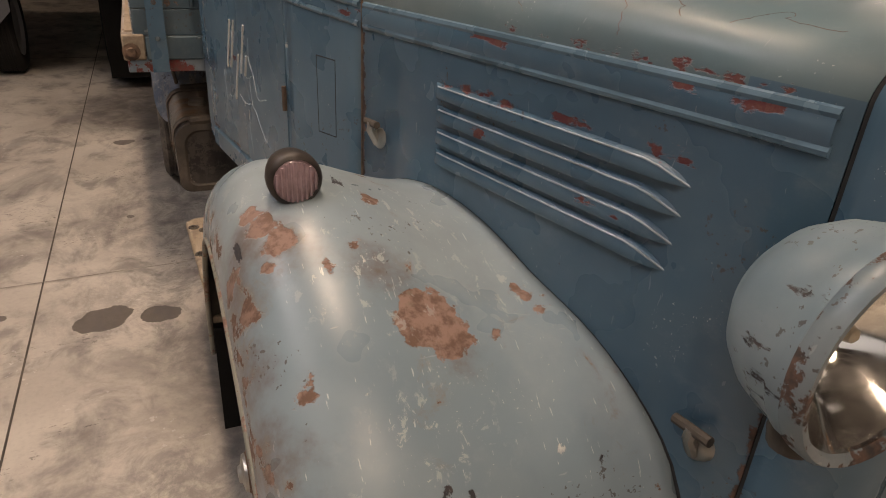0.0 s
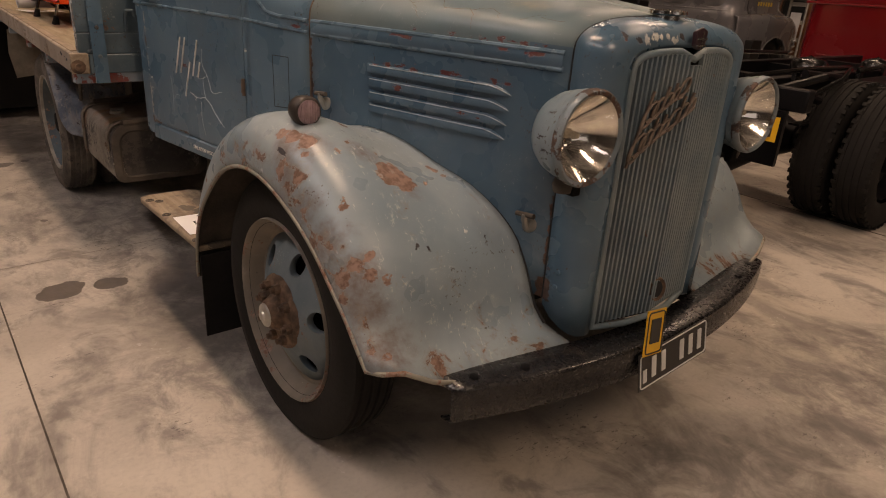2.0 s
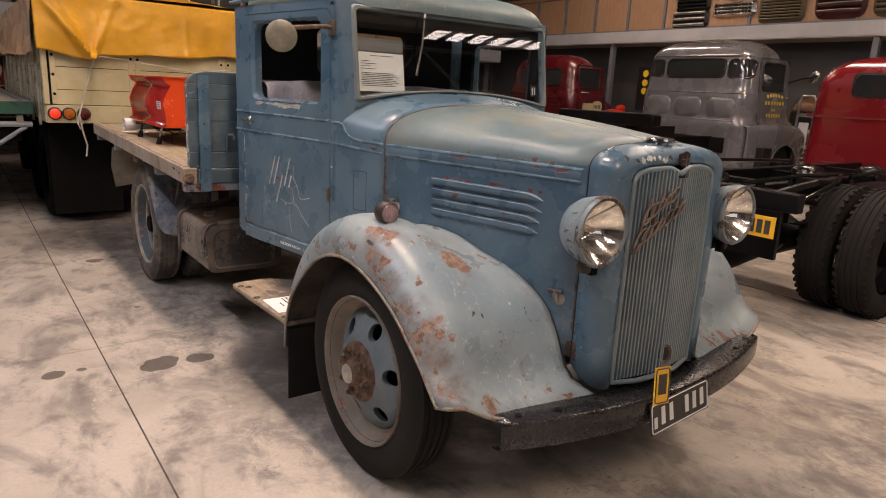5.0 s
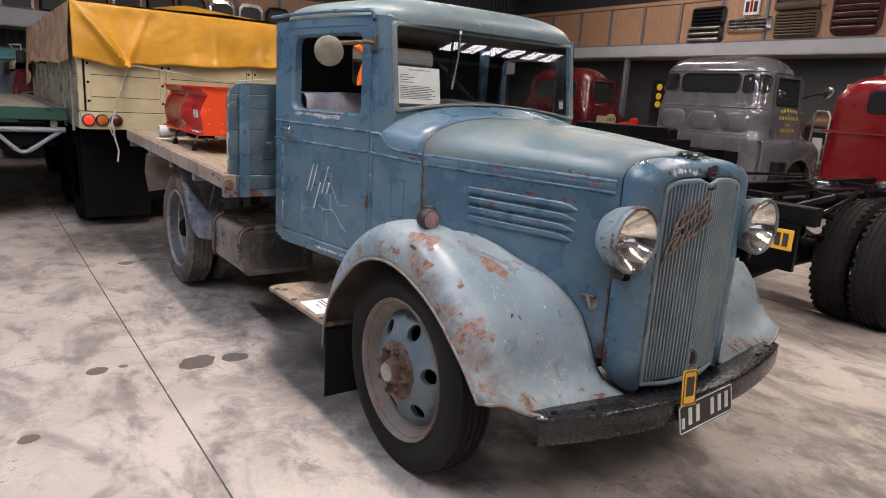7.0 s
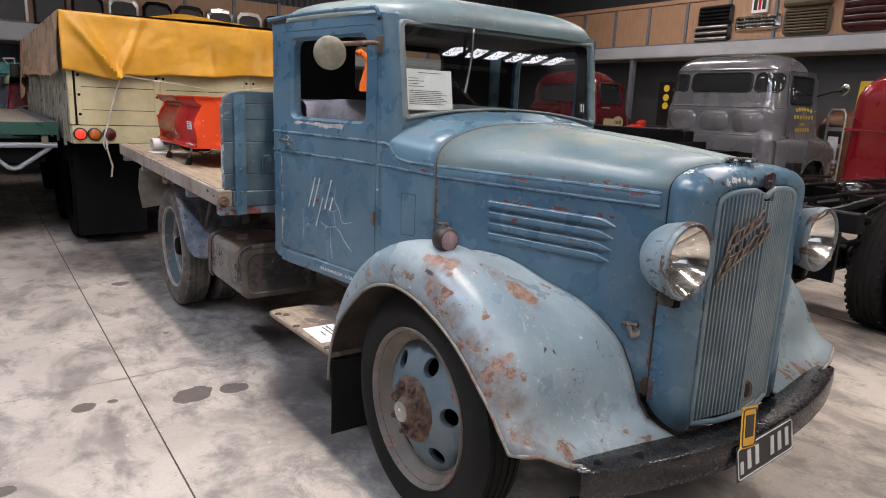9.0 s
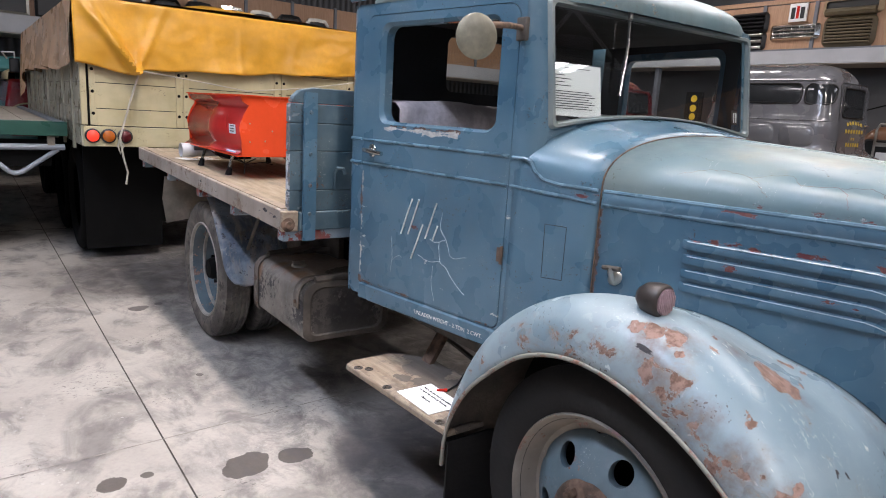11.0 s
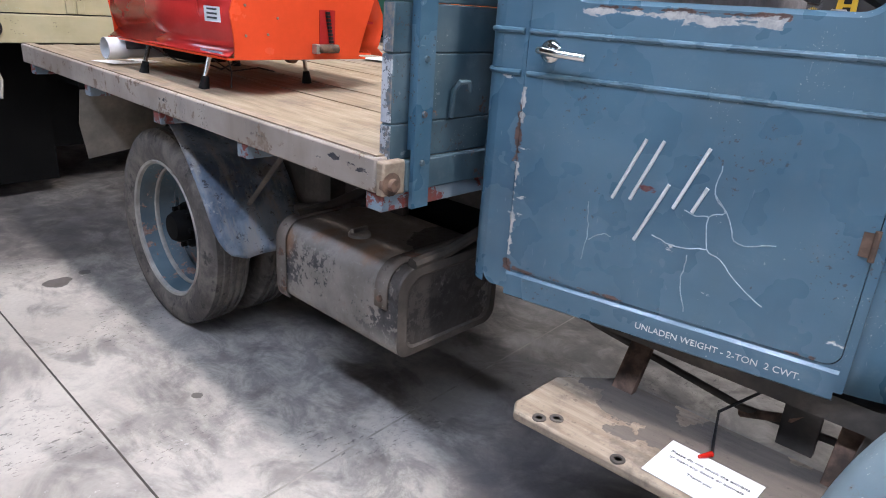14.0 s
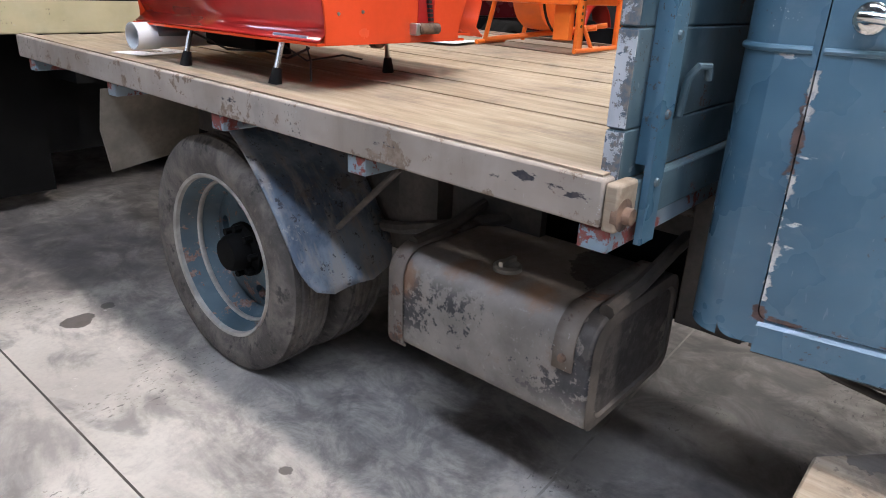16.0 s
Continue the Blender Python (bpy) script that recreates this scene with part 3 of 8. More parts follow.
def tank_skin():
    n = Nodes("tank_skin")
    m = n.noise(34.0, 10, 0.74)
    c = n.tree.nodes.new("ShaderNodeTexCoord")
    z = n.node("ShaderNodeSeparateXYZ", Vector=c.outputs["Object"]).outputs["Z"]
    col = n.mix(n.ramp(n.noise(3.5, 7), 0.35, 0.65), (0.135, 0.118, 0.10), (0.25, 0.222, 0.19))
    # black paint survives in a ragged belt half way up, pale dust clings to the top
    belt = n.math("MULTIPLY", n.ramp(z, 0.42, 0.50), n.ramp(z, 0.66, 0.58))
    flake = n.ramp(n.math("ADD", m, n.math("MULTIPLY", n.math("SUBTRACT", n.noise(4.0), 0.5), 0.9)), 0.50, 0.53)
    col = n.mix(n.math("MULTIPLY", n.math("MULTIPLY", flake, belt), 0.95), col, (0.030, 0.029, 0.031))
    col = n.mix(n.ramp(n.noise(7.0, 9, 0.72), 0.56, 0.74, 0.0, 0.6), col, (0.135, 0.075, 0.045))
    col = n.mix(n.math("MULTIPLY", n.ramp(z, 0.60, 0.68), 0.6), col, (0.23, 0.195, 0.168))
    col = n.mix(n.ramp(n.noise(60.0, 5, 0.7), 0.58, 0.68, 0.0, 0.4), col, (0.33, 0.31, 0.28))
    col = n.mix(n.ramp(n.noise(2.2, 8, 0.65), 0.46, 0.66, 0.0, 0.35), col, (0.07, 0.058, 0.05))
    ru = n.spots([(0.47, 3.30, 0.668, 0.045), (0.48, 3.42, 0.67, 0.04), (0.46, 3.53, 0.664, 0.035), (0.42, 3.69, 0.6, 0.05)], 0.03, 14, edge=0.02)
    col = n.mix(n.math("MULTIPLY", ru, 0.7), col, (0.23, 0.125, 0.065))
    oil = n.spots([(0.62, 3.10, 0.43, 0.17), (0.50, 3.10, 0.62, 0.10), (0.72, 3.20, 0.64, 0.15)], 0.05, 12)
    col = n.mix(n.math("MULTIPLY", oil, 0.8), col, (0.022, 0.018, 0.016))
    n.bump(n.math("SUBTRACT", m, flake), 0.4, 0.004)
    return n.done(col, n.ramp(m, 0.3, 0.7, 0.5, 0.8))


def concrete():
    n = Nodes("floor_concrete")
    cloud = n.noise(0.9, 7, 0.55, distort=0.3)
    smudge, grit = n.noise(5.0, 8, 0.62, n.coords((1.0, 0.7, 1)), 0.5), n.noise(55.0, 5, 0.6)
    col = n.mix(n.ramp(cloud, 0.36, 0.62), (0.42, 0.378, 0.328), (0.57, 0.520, 0.455))
    sweep = n.noise(2.1, 9, 0.66, n.coords((1.0, 0.55, 1)), 0.9)
    col = n.mix(n.ramp(sweep, 0.48, 0.64, 0.0, 0.70), col, (0.190, 0.170, 0.158))
    col = n.mix(n.ramp(smudge, 0.50, 0.66, 0.0, 0.62), col, (0.15, 0.134, 0.126))
    pale = n.ramp(n.noise(3.4, 8, 0.66, distort=0.6), 0.55, 0.68, 0.0, 0.45)
    col = n.mix(pale, col, (0.60, 0.55, 0.485))
    col = n.mix(n.ramp(n.noise(17.0, 7, 0.65), 0.52, 0.78, 0.0, 0.28), col, (0.2, 0.18, 0.165))
    col = n.mix(n.ramp(grit, 0.4, 0.8, 0.0, 0.22), col, (0.24, 0.22, 0.20))
    scuff = n.math("MULTIPLY", n.ramp(n.noise(30.0, 6, 0.7, n.coords((1, 2.2, 1))), 0.585, 0.61), n.ramp(n.noise(1.7, 3), 0.54, 0.62))
    col = n.mix(n.math("MULTIPLY", scuff, 0.75), col, (0.08, 0.07, 0.06))
    fleck = n.math("MULTIPLY", n.ramp(n.noise(38.0, 5, 0.6), 0.62, 0.65), n.ramp(n.noise(2.6, 3), 0.56, 0.64))
    col = n.mix(n.math("MULTIPLY", fleck, 0.6), col, (0.68, 0.64, 0.60))
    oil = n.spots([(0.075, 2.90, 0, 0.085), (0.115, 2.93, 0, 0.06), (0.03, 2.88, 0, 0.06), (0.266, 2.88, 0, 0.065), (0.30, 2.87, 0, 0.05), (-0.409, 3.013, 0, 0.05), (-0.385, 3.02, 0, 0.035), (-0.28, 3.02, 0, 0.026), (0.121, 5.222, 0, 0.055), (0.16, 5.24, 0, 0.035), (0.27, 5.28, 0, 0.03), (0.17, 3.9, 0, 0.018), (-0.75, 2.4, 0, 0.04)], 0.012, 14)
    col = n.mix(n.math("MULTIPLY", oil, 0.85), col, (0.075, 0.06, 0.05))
    # shade under and before the lorries, painted into the floor as dark blotches
    under_shade = n.spots([(0.95, 2.45, 0, 0.62), (1.3, 1.6, 0, 0.5), (1.5, 0.35, 0, 0.42), (1.2, 4.4, 0, 0.5), (0.6, 6.1, 0, 0.75), (1.6, 2.7, 0, 0.55), (1.6, 3.4, 0, 0.5), (1.3, 8.4, 0, 1.1), (1.0, 7.0, 0, 0.9)], 0.12, 3.5, edge=0.22)
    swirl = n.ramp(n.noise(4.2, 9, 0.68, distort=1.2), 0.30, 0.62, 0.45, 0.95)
    col = n.mix(n.math("MULTIPLY", n.math("MULTIPLY", under_shade, swirl), 0.82), col, (0.05, 0.043, 0.042))
    # swirled grime that also paints in shade along the lorry's near side
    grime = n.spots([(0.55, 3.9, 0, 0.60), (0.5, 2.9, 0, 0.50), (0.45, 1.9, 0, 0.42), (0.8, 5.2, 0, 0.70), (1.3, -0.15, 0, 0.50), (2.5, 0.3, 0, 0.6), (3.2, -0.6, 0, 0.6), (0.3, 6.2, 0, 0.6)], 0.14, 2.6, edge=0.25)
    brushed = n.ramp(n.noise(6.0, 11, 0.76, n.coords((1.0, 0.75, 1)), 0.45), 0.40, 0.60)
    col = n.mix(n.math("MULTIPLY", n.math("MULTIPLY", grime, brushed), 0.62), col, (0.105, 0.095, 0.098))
    n.bump(n.math("ADD", grit, cloud), 0.12, 0.004)
    return n.done(col, n.ramp(smudge, 0.3, 0.7, 0.36, 0.6))


def glass(name, tint=(1, 1, 1), ior=1.5, rough=0.0):
    """Thin pane: clear, with the mirror image that glass gives."""
    n = Nodes(name)
    t = n.node("ShaderNodeBsdfTransparent", Color=tint)
    g = n.node("ShaderNodeBsdfGlossy", Color=(1, 1, 1), Roughness=rough)
    w = n.node("ShaderNodeLayerWeight", Blend=0.5)
    r0 = ((ior - 1) / (ior + 1)) ** 2 * 1.9
    f = n.math("ADD", n.math("MULTIPLY", n.math("POWER", w.outputs["Facing"], 5.0), 1 - r0), r0)
    m = n.tree.nodes.new("ShaderNodeMixShader")
    n.put(m.inputs[0], f), n.put(m.inputs[1], t.outputs[0]), n.put(m.inputs[2], g.outputs[0])
    n.put(n.tree.nodes["Material Output"].inputs["Surface"], m.outputs[0])
    return n.mat


def glow(name, color, strength):
    n = Nodes(name)
    return n.done(color, 0.4, Emission_Color=color, Emission_Strength=strength)


def louvred_roof():
    n = Nodes("roof_sheet")
    w = n.node("ShaderNodeTexWave", Scale=2.2)
    n.put(w.inputs["Vector"], n.coords())
    n.bump(w.outputs["Fac"], 0.6, 0.03)
    return n.done(n.mix(n.noise(1.5), (0.05, 0.052, 0.055), (0.09, 0.09, 0.095)), 0.5, 0.3)


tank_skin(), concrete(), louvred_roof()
glass("window_glass", (0.86, 0.90, 0.88), 1.5), glass("lens_glass", (0.97, 0.97, 0.95), 1.35)
plain("lens_ribbed", (0.36, 0.25, 0.27), 0.12, vary=0.2, scale=40)
glow("tube_glow", (1.0, 0.97, 0.9), 22.0), glow("fill_glow", (0.80, 0.90, 1.0), 1.3), glow("sky_glow", (1.0, 0.98, 0.94), 14.0), glow("tail_glow", (0.9, 0.05, 0.02), 0.6)


# ---- mesh helpers ----
class B:
    """Collects vertices and faces of one mesh."""

    def __init__(self):
        self.v, self.f = [], []

    def add(self, verts, faces):
        k = len(self.v)
        self.v += [tuple(p) for p in verts]
        self.f += [tuple(i + k for i in f) for f in faces]
        return self

    def box(self, x0, x1, y0, y1, z0, z1, m=None):
        vs = [Vector((x, y, z)) for x in (x0, x1) for y in (y0, y1) for z in (z0, z1)]
        if m is not None:
            vs = [m @ p for p in vs]
        return self.add(vs, [(0, 1, 3, 2), (4, 6, 7, 5), (0, 4, 5, 1), (2, 3, 7, 6), (0, 2, 6, 4), (1, 5, 7, 3)])

    def grid(self, rows, closed=False):
        n, m = len(rows), len(rows[0])
        fs = []
        for i in range(n - 1):
            for j in range(m if closed else m - 1):
                k = (j + 1) % m
                fs.append((i * m + j, i * m + k, (i + 1) * m + k, (i + 1) * m + j))
        return self.add([p for r in rows for p in r], fs)

    def lathe(self, origin, axis, profile, seg=32, squash=1.0):
        """profile: (radius, distance along axis)."""
        a = Vector(axis).normalized()
        u = a.orthogonal().normalized()
        w = a.cross(u)
        o = Vector(origin)
        rows = [[o + a * h + (u * math.cos(t) + w * math.sin(t) * squash) * r for t in [2 * math.pi * i / seg for i in range(seg)]] for r, h in profile]
        return self.grid(rows, True)

    def cyl(self, p, q, r, r2=None, seg=12):
        p, q = Vector(p), Vector(q)
        h = (q - p).length
        r2 = r if r2 is None else r2
        return self.lathe(p, q - p, [(0.0002, 0), (r, 0), (r2, h), (0.0002, h)], seg)

    def tube(self, path, r, seg=8, closed=False, flat=1.0):
        pts = [Vector(p) for p in path]
        n = len(pts)
        rows, up = [], None
        for i, p in enumerate(pts):
            a, b = (pts[i - 1], pts[(i + 1) % n]) if closed else (pts[max(i - 1, 0)], pts[min(i + 1, n - 1)])
            d = (b - a).normalized()
            up = d.orthogonal().normalized() if up is None else (up - d * up.dot(d)).normalized()
            w = d.cross(up)
            rows.append([p + (up * math.cos(t) + w * math.sin(t) * flat) * r for t in [2 * math.pi * k / seg for k in range(seg)]])
        if closed:
            rows.append(rows[0])
        self.grid(rows, True)
        if not closed:
            k = len(self.v)
            self.f += [tuple(range(k - seg * n, k - seg * n + seg)), tuple(range(k - seg, k))]
        return self

    def ring(self, outer, inner):
        m = len(outer)
        return self.add(list(outer) + list(inner), [(j, (j + 1) % m, m + (j + 1) % m, m + j) for j in range(m)])

    def sheet(self, pts):
        return self.add(pts, [tuple(range(len(pts)))])

    def prism(self, poly, d):
        """A flat outline of points, pushed out by the vector d."""
        n = len(poly)
        d = Vector(d)
        vs = [Vector(p) for p in poly] + [Vector(p) + d for p in poly]
        return self.add(vs, [tuple(range(n)), tuple(range(2 * n - 1, n - 1, -1))] + [(j, (j + 1) % n, n + (j + 1) % n, n + j) for j in range(n)])

    def mirrored(self, cx):
        out = B()
        out.v = [(2 * cx - x, y, z) for x, y, z in self.v]
        out.f = [tuple(reversed(f)) for f in self.f]
        return out

    def make(self, name, mat, parent=None, label="", smooth=35, thick=0.0, bevel=0.0, fix=True):
        me = bpy.data.meshes.new(name)
        me.from_pydata(self.v, [], self.f)
        if fix:
            bm = bmesh.new()
            bm.from_mesh(me)
            bmesh.ops.remove_doubles(bm, verts=bm.verts, dist=0.00005)
            bmesh.ops.recalc_face_normals(bm, faces=bm.faces)
            bm.to_mesh(me)
            bm.free()
        me.materials.append(MATS[mat])
        if smooth:
            me.shade_smooth()
            me.set_sharp_from_angle(angle=radians(smooth))
        ob = new(name, me)
        if parent is not None:
            under(ob, parent)
        if label:
            ob["label"] = label
        if thick:
            s = ob.modifiers.new("skin", "SOLIDIFY")
            s.thickness, s.offset = thick, 0
        if bevel:
            s = ob.modifiers.new("edge", "BEVEL")
            s.width, s.segments, s.limit_method = bevel, 2, "ANGLE"
        return ob


def under(ob, parent):
    """Parts are built where they stand: the child keeps its place in the world."""
    ob.parent = parent
    ob.matrix_parent_inverse = Matrix.Translation(-Vector(parent.location)) if parent.data is None else Matrix.Identity(4)
    return ob


def thing(name, at, label, category, group="", kind=""):
    e = new(name)
    e.location = at
    e.empty_display_size = 0.2
    return tagged(e, label, category, group, kind)


def lerp(table, t):
    """Straight-line table of (t, a, b, ...)."""
    if t <= table[0][0]:
        return table[0][1:]
    for p, q in zip(table, table[1:]):
        if t <= q[0]:
            k = (t - p[0]) / (q[0] - p[0])
            return tuple(a + (b - a) * k for a, b in zip(p[1:], q[1:]))
    return table[-1][1:]


def smooth_lerp(table, t):
    """Cubic table of (t, a, b, ...), with no overshoot worth the name."""
    ts = [r[0] for r in table]
    t = min(max(t, ts[0]), ts[-1])
    i = max(k for k in range(len(ts) - 1) if ts[k] <= t)
    p1, p2 = table[i], table[i + 1]
    p0, p3 = table[max(i - 1, 0)], table[min(i + 2, len(ts) - 1)]
    h = p2[0] - p1[0]
    u = (t - p1[0]) / h
    out = []
    for a, b, c, d in zip(p0[1:], p1[1:], p2[1:], p3[1:]):
        m1 = (c - a) / max(p2[0] - p0[0], 1e-6) * h
        m2 = (d - b) / max(p3[0] - p1[0], 1e-6) * h
        out.append((2 * u**3 - 3 * u**2 + 1) * b + (u**3 - 2 * u**2 + u) * m1 + (-2 * u**3 + 3 * u**2) * c + (u**3 - u**2) * m2)
    return tuple(out)


def round_rect(a0, a1, b0, b1, r, seg=6):
    """Closed outline in a plane; r: one radius or four, from (a0, b0) round by (a1, b0)."""
    r = (r,) * 4 if not isinstance(r, tuple) else r
    out = []
    for (ca, cb, start), q in zip(((a0, b0, 180), (a1, b0, 270), (a1, b1, 0), (a0, b1, 90)), r):
        sa, sb = (1 if ca == a0 else -1), (1 if cb == b0 else -1)
        for k in range(seg + 1):
            t = radians(start + 90 * k / seg)
            out.append((ca + sa * q + q * math.cos(t), cb + sb * q + q * math.sin(t)))
    return out

# ---- the hall ----
X0, X1, Y0, Y1, ROOF = -12.0, 12.6, -14.0, 15.0, 6.4
floor = tagged(B().box(X0, X1, Y0, Y1, -0.12, 0).make("floor", "floor_concrete", smooth=0), "smooth grey concrete slab floor with oil stains, scuffs and painted-in shade", "floor", kind="structure")
for k, (name, b) in enumerate((("wall_east", (X1, X1 + 0.2, Y0, Y1, 0, ROOF)), ("wall_west", (X0 - 0.2, X0, Y0, Y1, 0, ROOF)), ("wall_north", (X0 - 0.2, X1 + 0.2, Y1, Y1 + 0.2, 0, ROOF)), ("wall_south", (X0 - 0.2, X1 + 0.2, Y0 - 0.2, Y0, 0, ROOF)))):
    tagged(B().box(*b).make(name, "roof_sheet", smooth=0), "dark ribbed sheet metal warehouse wall", "wall", kind="structure")
ceil = B().box(X0 - 0.2, X1 + 0.2, Y0 - 0.2, Y1 + 0.2, ROOF, ROOF + 0.15)
for py in np.arange(Y0 + 0.8, Y1, 1.6):
    ceil.box(X0, X1, py - 0.03, py + 0.03, ROOF - 0.14, ROOF)
tagged(ceil.make("ceiling", "roof_sheet", smooth=0), "dark metal roof sheets on steel purlins", "ceiling", kind="structure")
# glowing fill panels added to the unseen west and south walls
def fill_band(name, m, bays, z0, z1):
    """A row of glowing fill bays added along a wall; m lays its foot line along local x, with the room on the +y side.
    """
    w = thing(name, m @ Vector((0, 0.02, z0)), "wide glowing panel added on the unseen wall as fill light", "window", kind="structure")
    for k in range(bays):
        B().box(1.2 * k + 0.04, 1.2 * k + 1.16, 0.02, 0.03, z0 + 0.04, z1 - 0.04, m).make("pane", "fill_glow", w, smooth=0)
    for k in range(bays + 1):
        B().box(1.2 * k - 0.04, 1.2 * k + 0.04, 0.005, 0.06, z0, z1, m).make("mullion", "steel_grey", w, smooth=0)
    for z in (z0 - 0.04, z1):
        B().box(-0.04, 1.2 * bays + 0.04, 0.005, 0.07, z, z + 0.04, m).make("window_frame", "steel_grey", w, smooth=0)


fill_band("fill_panel_1", pose(X0, 6.6, 0, 0, 0, -90), 6, 1.30, 4.40)
fill_band("fill_panel_2", pose(-7.0, Y0, 0, 0, 0, 0), 9, 1.30, 4.90)
# saw-cut joints in the slab
jb = B()
jb.box(-0.163, -0.157, Y0, Y1, 0.0, 0.0025).box(-5.0, -4.994, Y0, Y1, 0.0, 0.0025).box(4.6, 4.606, Y0, Y1, 0.0, 0.0025)
for y in (-1.9, 8.4):
    jb.box(X0, X1, y, y + 0.005, 0.0, 0.0025)
xb = B()
xb.add([(X0, 2.688, 0.003), (X1, 3.894, 0.003), (X1, 3.902, 0.003), (X0, 2.696, 0.003)], [(0, 1, 2, 3)])
tagged(xb.make("trim_cross", "rim_cream", smooth=0), "thin pale line across the concrete floor", "floor joint", kind="structure")
tagged(jb.make("trim", "grimy_steel", smooth=0), "thin dark saw-cut joints in the concrete floor", "floor joint", kind="structure")


def truss(y):
    t = thing("roof_truss", (0, y, ROOF - 0.2), "grey painted open web steel roof truss", "roof truss", "roof trusses", "structure")
    b = B()
    lo, hi = ROOF - 1.35, ROOF - 0.2
    b.box(X0, X1, y - 0.05, y + 0.05, lo - 0.05, lo + 0.05).box(X0, X1, y - 0.05, y + 0.05, hi - 0.05, hi + 0.05)
    x, up = X0, True
    while x < X1 - 1.3:
        a, c = (x, y, lo if up else hi), (x + 1.3, y, hi if up else lo)
        b.cyl(a, c, 0.05, seg=6)
        x, up = x + 1.3, not up
    b.make("truss_member", "truss_grey", t, smooth=0)


for y in (-10.5, -6.0, -1.5, 3.0, 7.5, 12.0):
    truss(y)
for lx, ly, lz, watts, tone, lean_y in LAMPS:
    m = pose(lx, ly, lz, 0, lean_y, 0)
    e = thing("tube_fixture", (lx, ly, lz + 0.1), "white twin tube light hung from the roof, some added unseen as fill", "ceiling light", "hall ceiling lights")
    B().box(-0.22, 0.22, -1.35, 1.35, 0.06, 0.12, m).make("housing", "steel_grey", e, bevel=0.01)
    for dx in (-0.1, 0.1):
        B().cyl(m @ Vector((dx, -1.3, 0.03)), m @ Vector((dx, 1.3, 0.03)), 0.02, seg=10).make("tube", "tube_glow", e)
    for dy in (-1.0, 1.0):
        B().cyl(m @ Vector((0, dy, 0.12)), (lx, ly + dy, ROOF), 0.006, seg=6).make("hanger", "truss_grey", e)

def skylight(x, y):
    e = thing("roof_light", (x, y, ROOF - 0.6), "bright translucent roof light panel between purlins", "roof light", "row of roof lights")
    B().box(x - 0.19, x + 0.19, y - 0.42, y + 0.42, ROOF - 0.66, ROOF - 0.64).make("panel", "sky_glow", e, smooth=0)
    B().box(x - 0.23, x + 0.23, y - 0.46, y + 0.46, ROOF - 0.635, ROOF).make("upstand", "steel_grey", e, smooth=0)


for k in range(6):
    skylight(9.0 + 0.67 * k, -8.1)

# ---- the blue lorry ----
CX = 1.315
lorry = thing("flatbed_lorry", (CX, 2.9, 0), "vintage blue flatbed lorry with faded, chipped and rusty paint", "lorry")


def side_x(y):
    """Half plan of the body: x of the near side at y."""
    return lerp([(0.86, 0.985), (0.88, 0.982), (1.80, 0.762), (1.86, 0.742), (2.06, 0.672), (2.10, 0.662), (2.96, 0.5295)], y)[0]


FAR = CX - 0.022


def both(b, name, mat, parent, label="", cx=CX, **kw):
    """The part on the near side and its mirror image on the far side."""
    a = b.make(name, mat, parent, label, **kw)
    c = b.mirrored(cx).make(name, mat, parent, label, **kw)
    return a, c


def body_section(w, zb, zs, zt, n, count=22, lift=0.0):
    """Half outline from the sill up the side and over to the middle: (offset from the middle, z)."""
    out = [(w, zb + (zs - zb) * k / 6) for k in range(6)]
    for k in range(count + 1):
        a = math.pi / 2 * k / count
        out.append((w * math.cos(a) ** (2 / n), zs + (zt - zs) * math.sin(a) ** (2 / n)))
    return out


def skin(stations):
    """stations: (y, half width, sill z, shoulder z, top z, exponent), or with another y for the sill end."""
    rows = []
    for y, w, zb, zs, zt, n in stations:
        half = body_section(w, zb, zs, zt, n)
        rows.append([(CX - d, y, z) for d, z in half] + [(CX + d, y, z) for d, z in reversed(half[:-1])])
    return B().grid(rows)


def hw(y):
    return CX - side_x(y)


# cowl, hood and nose
HOODS = [(1.797, 1.425), (1.6, 1.412), (1.4, 1.398), (1.2, 1.380), (1.0, 1.358), (0.883, 1.342)]
cowl = skin([(2.0845, hw(2.0845), 0.69, 1.262, 1.478, 2.5), (2.06, hw(2.06), 0.69, 1.262, 1.476, 2.5), (2.0, hw(2.0), 0.69, 1.262, 1.466, 2.5), (1.92, hw(1.92), 0.69, 1.258, 1.450, 2.5), (1.86, hw(1.86), 0.74, 1.256, 1.438, 2.5), (1.803, hw(1.80), 0.80, 1.255, 1.427, 2.5)])
cowl = cowl.make("cowl", "cab_paint", lorry, thick=0.004)
hood = skin([(y, hw(y), 0.60, 1.255, zt, 2.5 + 0.25 * (1.8 - y)) for y, zt in HOODS]).make("hood", "hood_paint", lorry, "long blue hood with faded top", thick=0.004)
hood.data.materials.append(MATS["hood_top_paint"])
for p in hood.data.polygons:
    if p.center.z > 1.262:
        p.material_index = 1
NOSE = [(0.877, 0.332, 0.58, 1.255, 1.342, 2.8), (0.845, 0.330, 0.55, 1.25, 1.340, 2.8), (0.815, 0.322, 0.53, 1.245, 1.334, 2.9), (0.795, 0.307, 0.515, 1.235, 1.322, 3.0), (0.783, 0.285, 0.505, 1.22, 1.306, 3.2), (0.778, 0.255, 0.50, 1.205, 1.290, 3.6), (0.782, 0.232, 0.50, 1.20, 1.276, 4.5)]
skin(NOSE).make("radiator_shell", "hood_paint", lorry, "blue radiator shell with chipped top edge", thick=0.004)
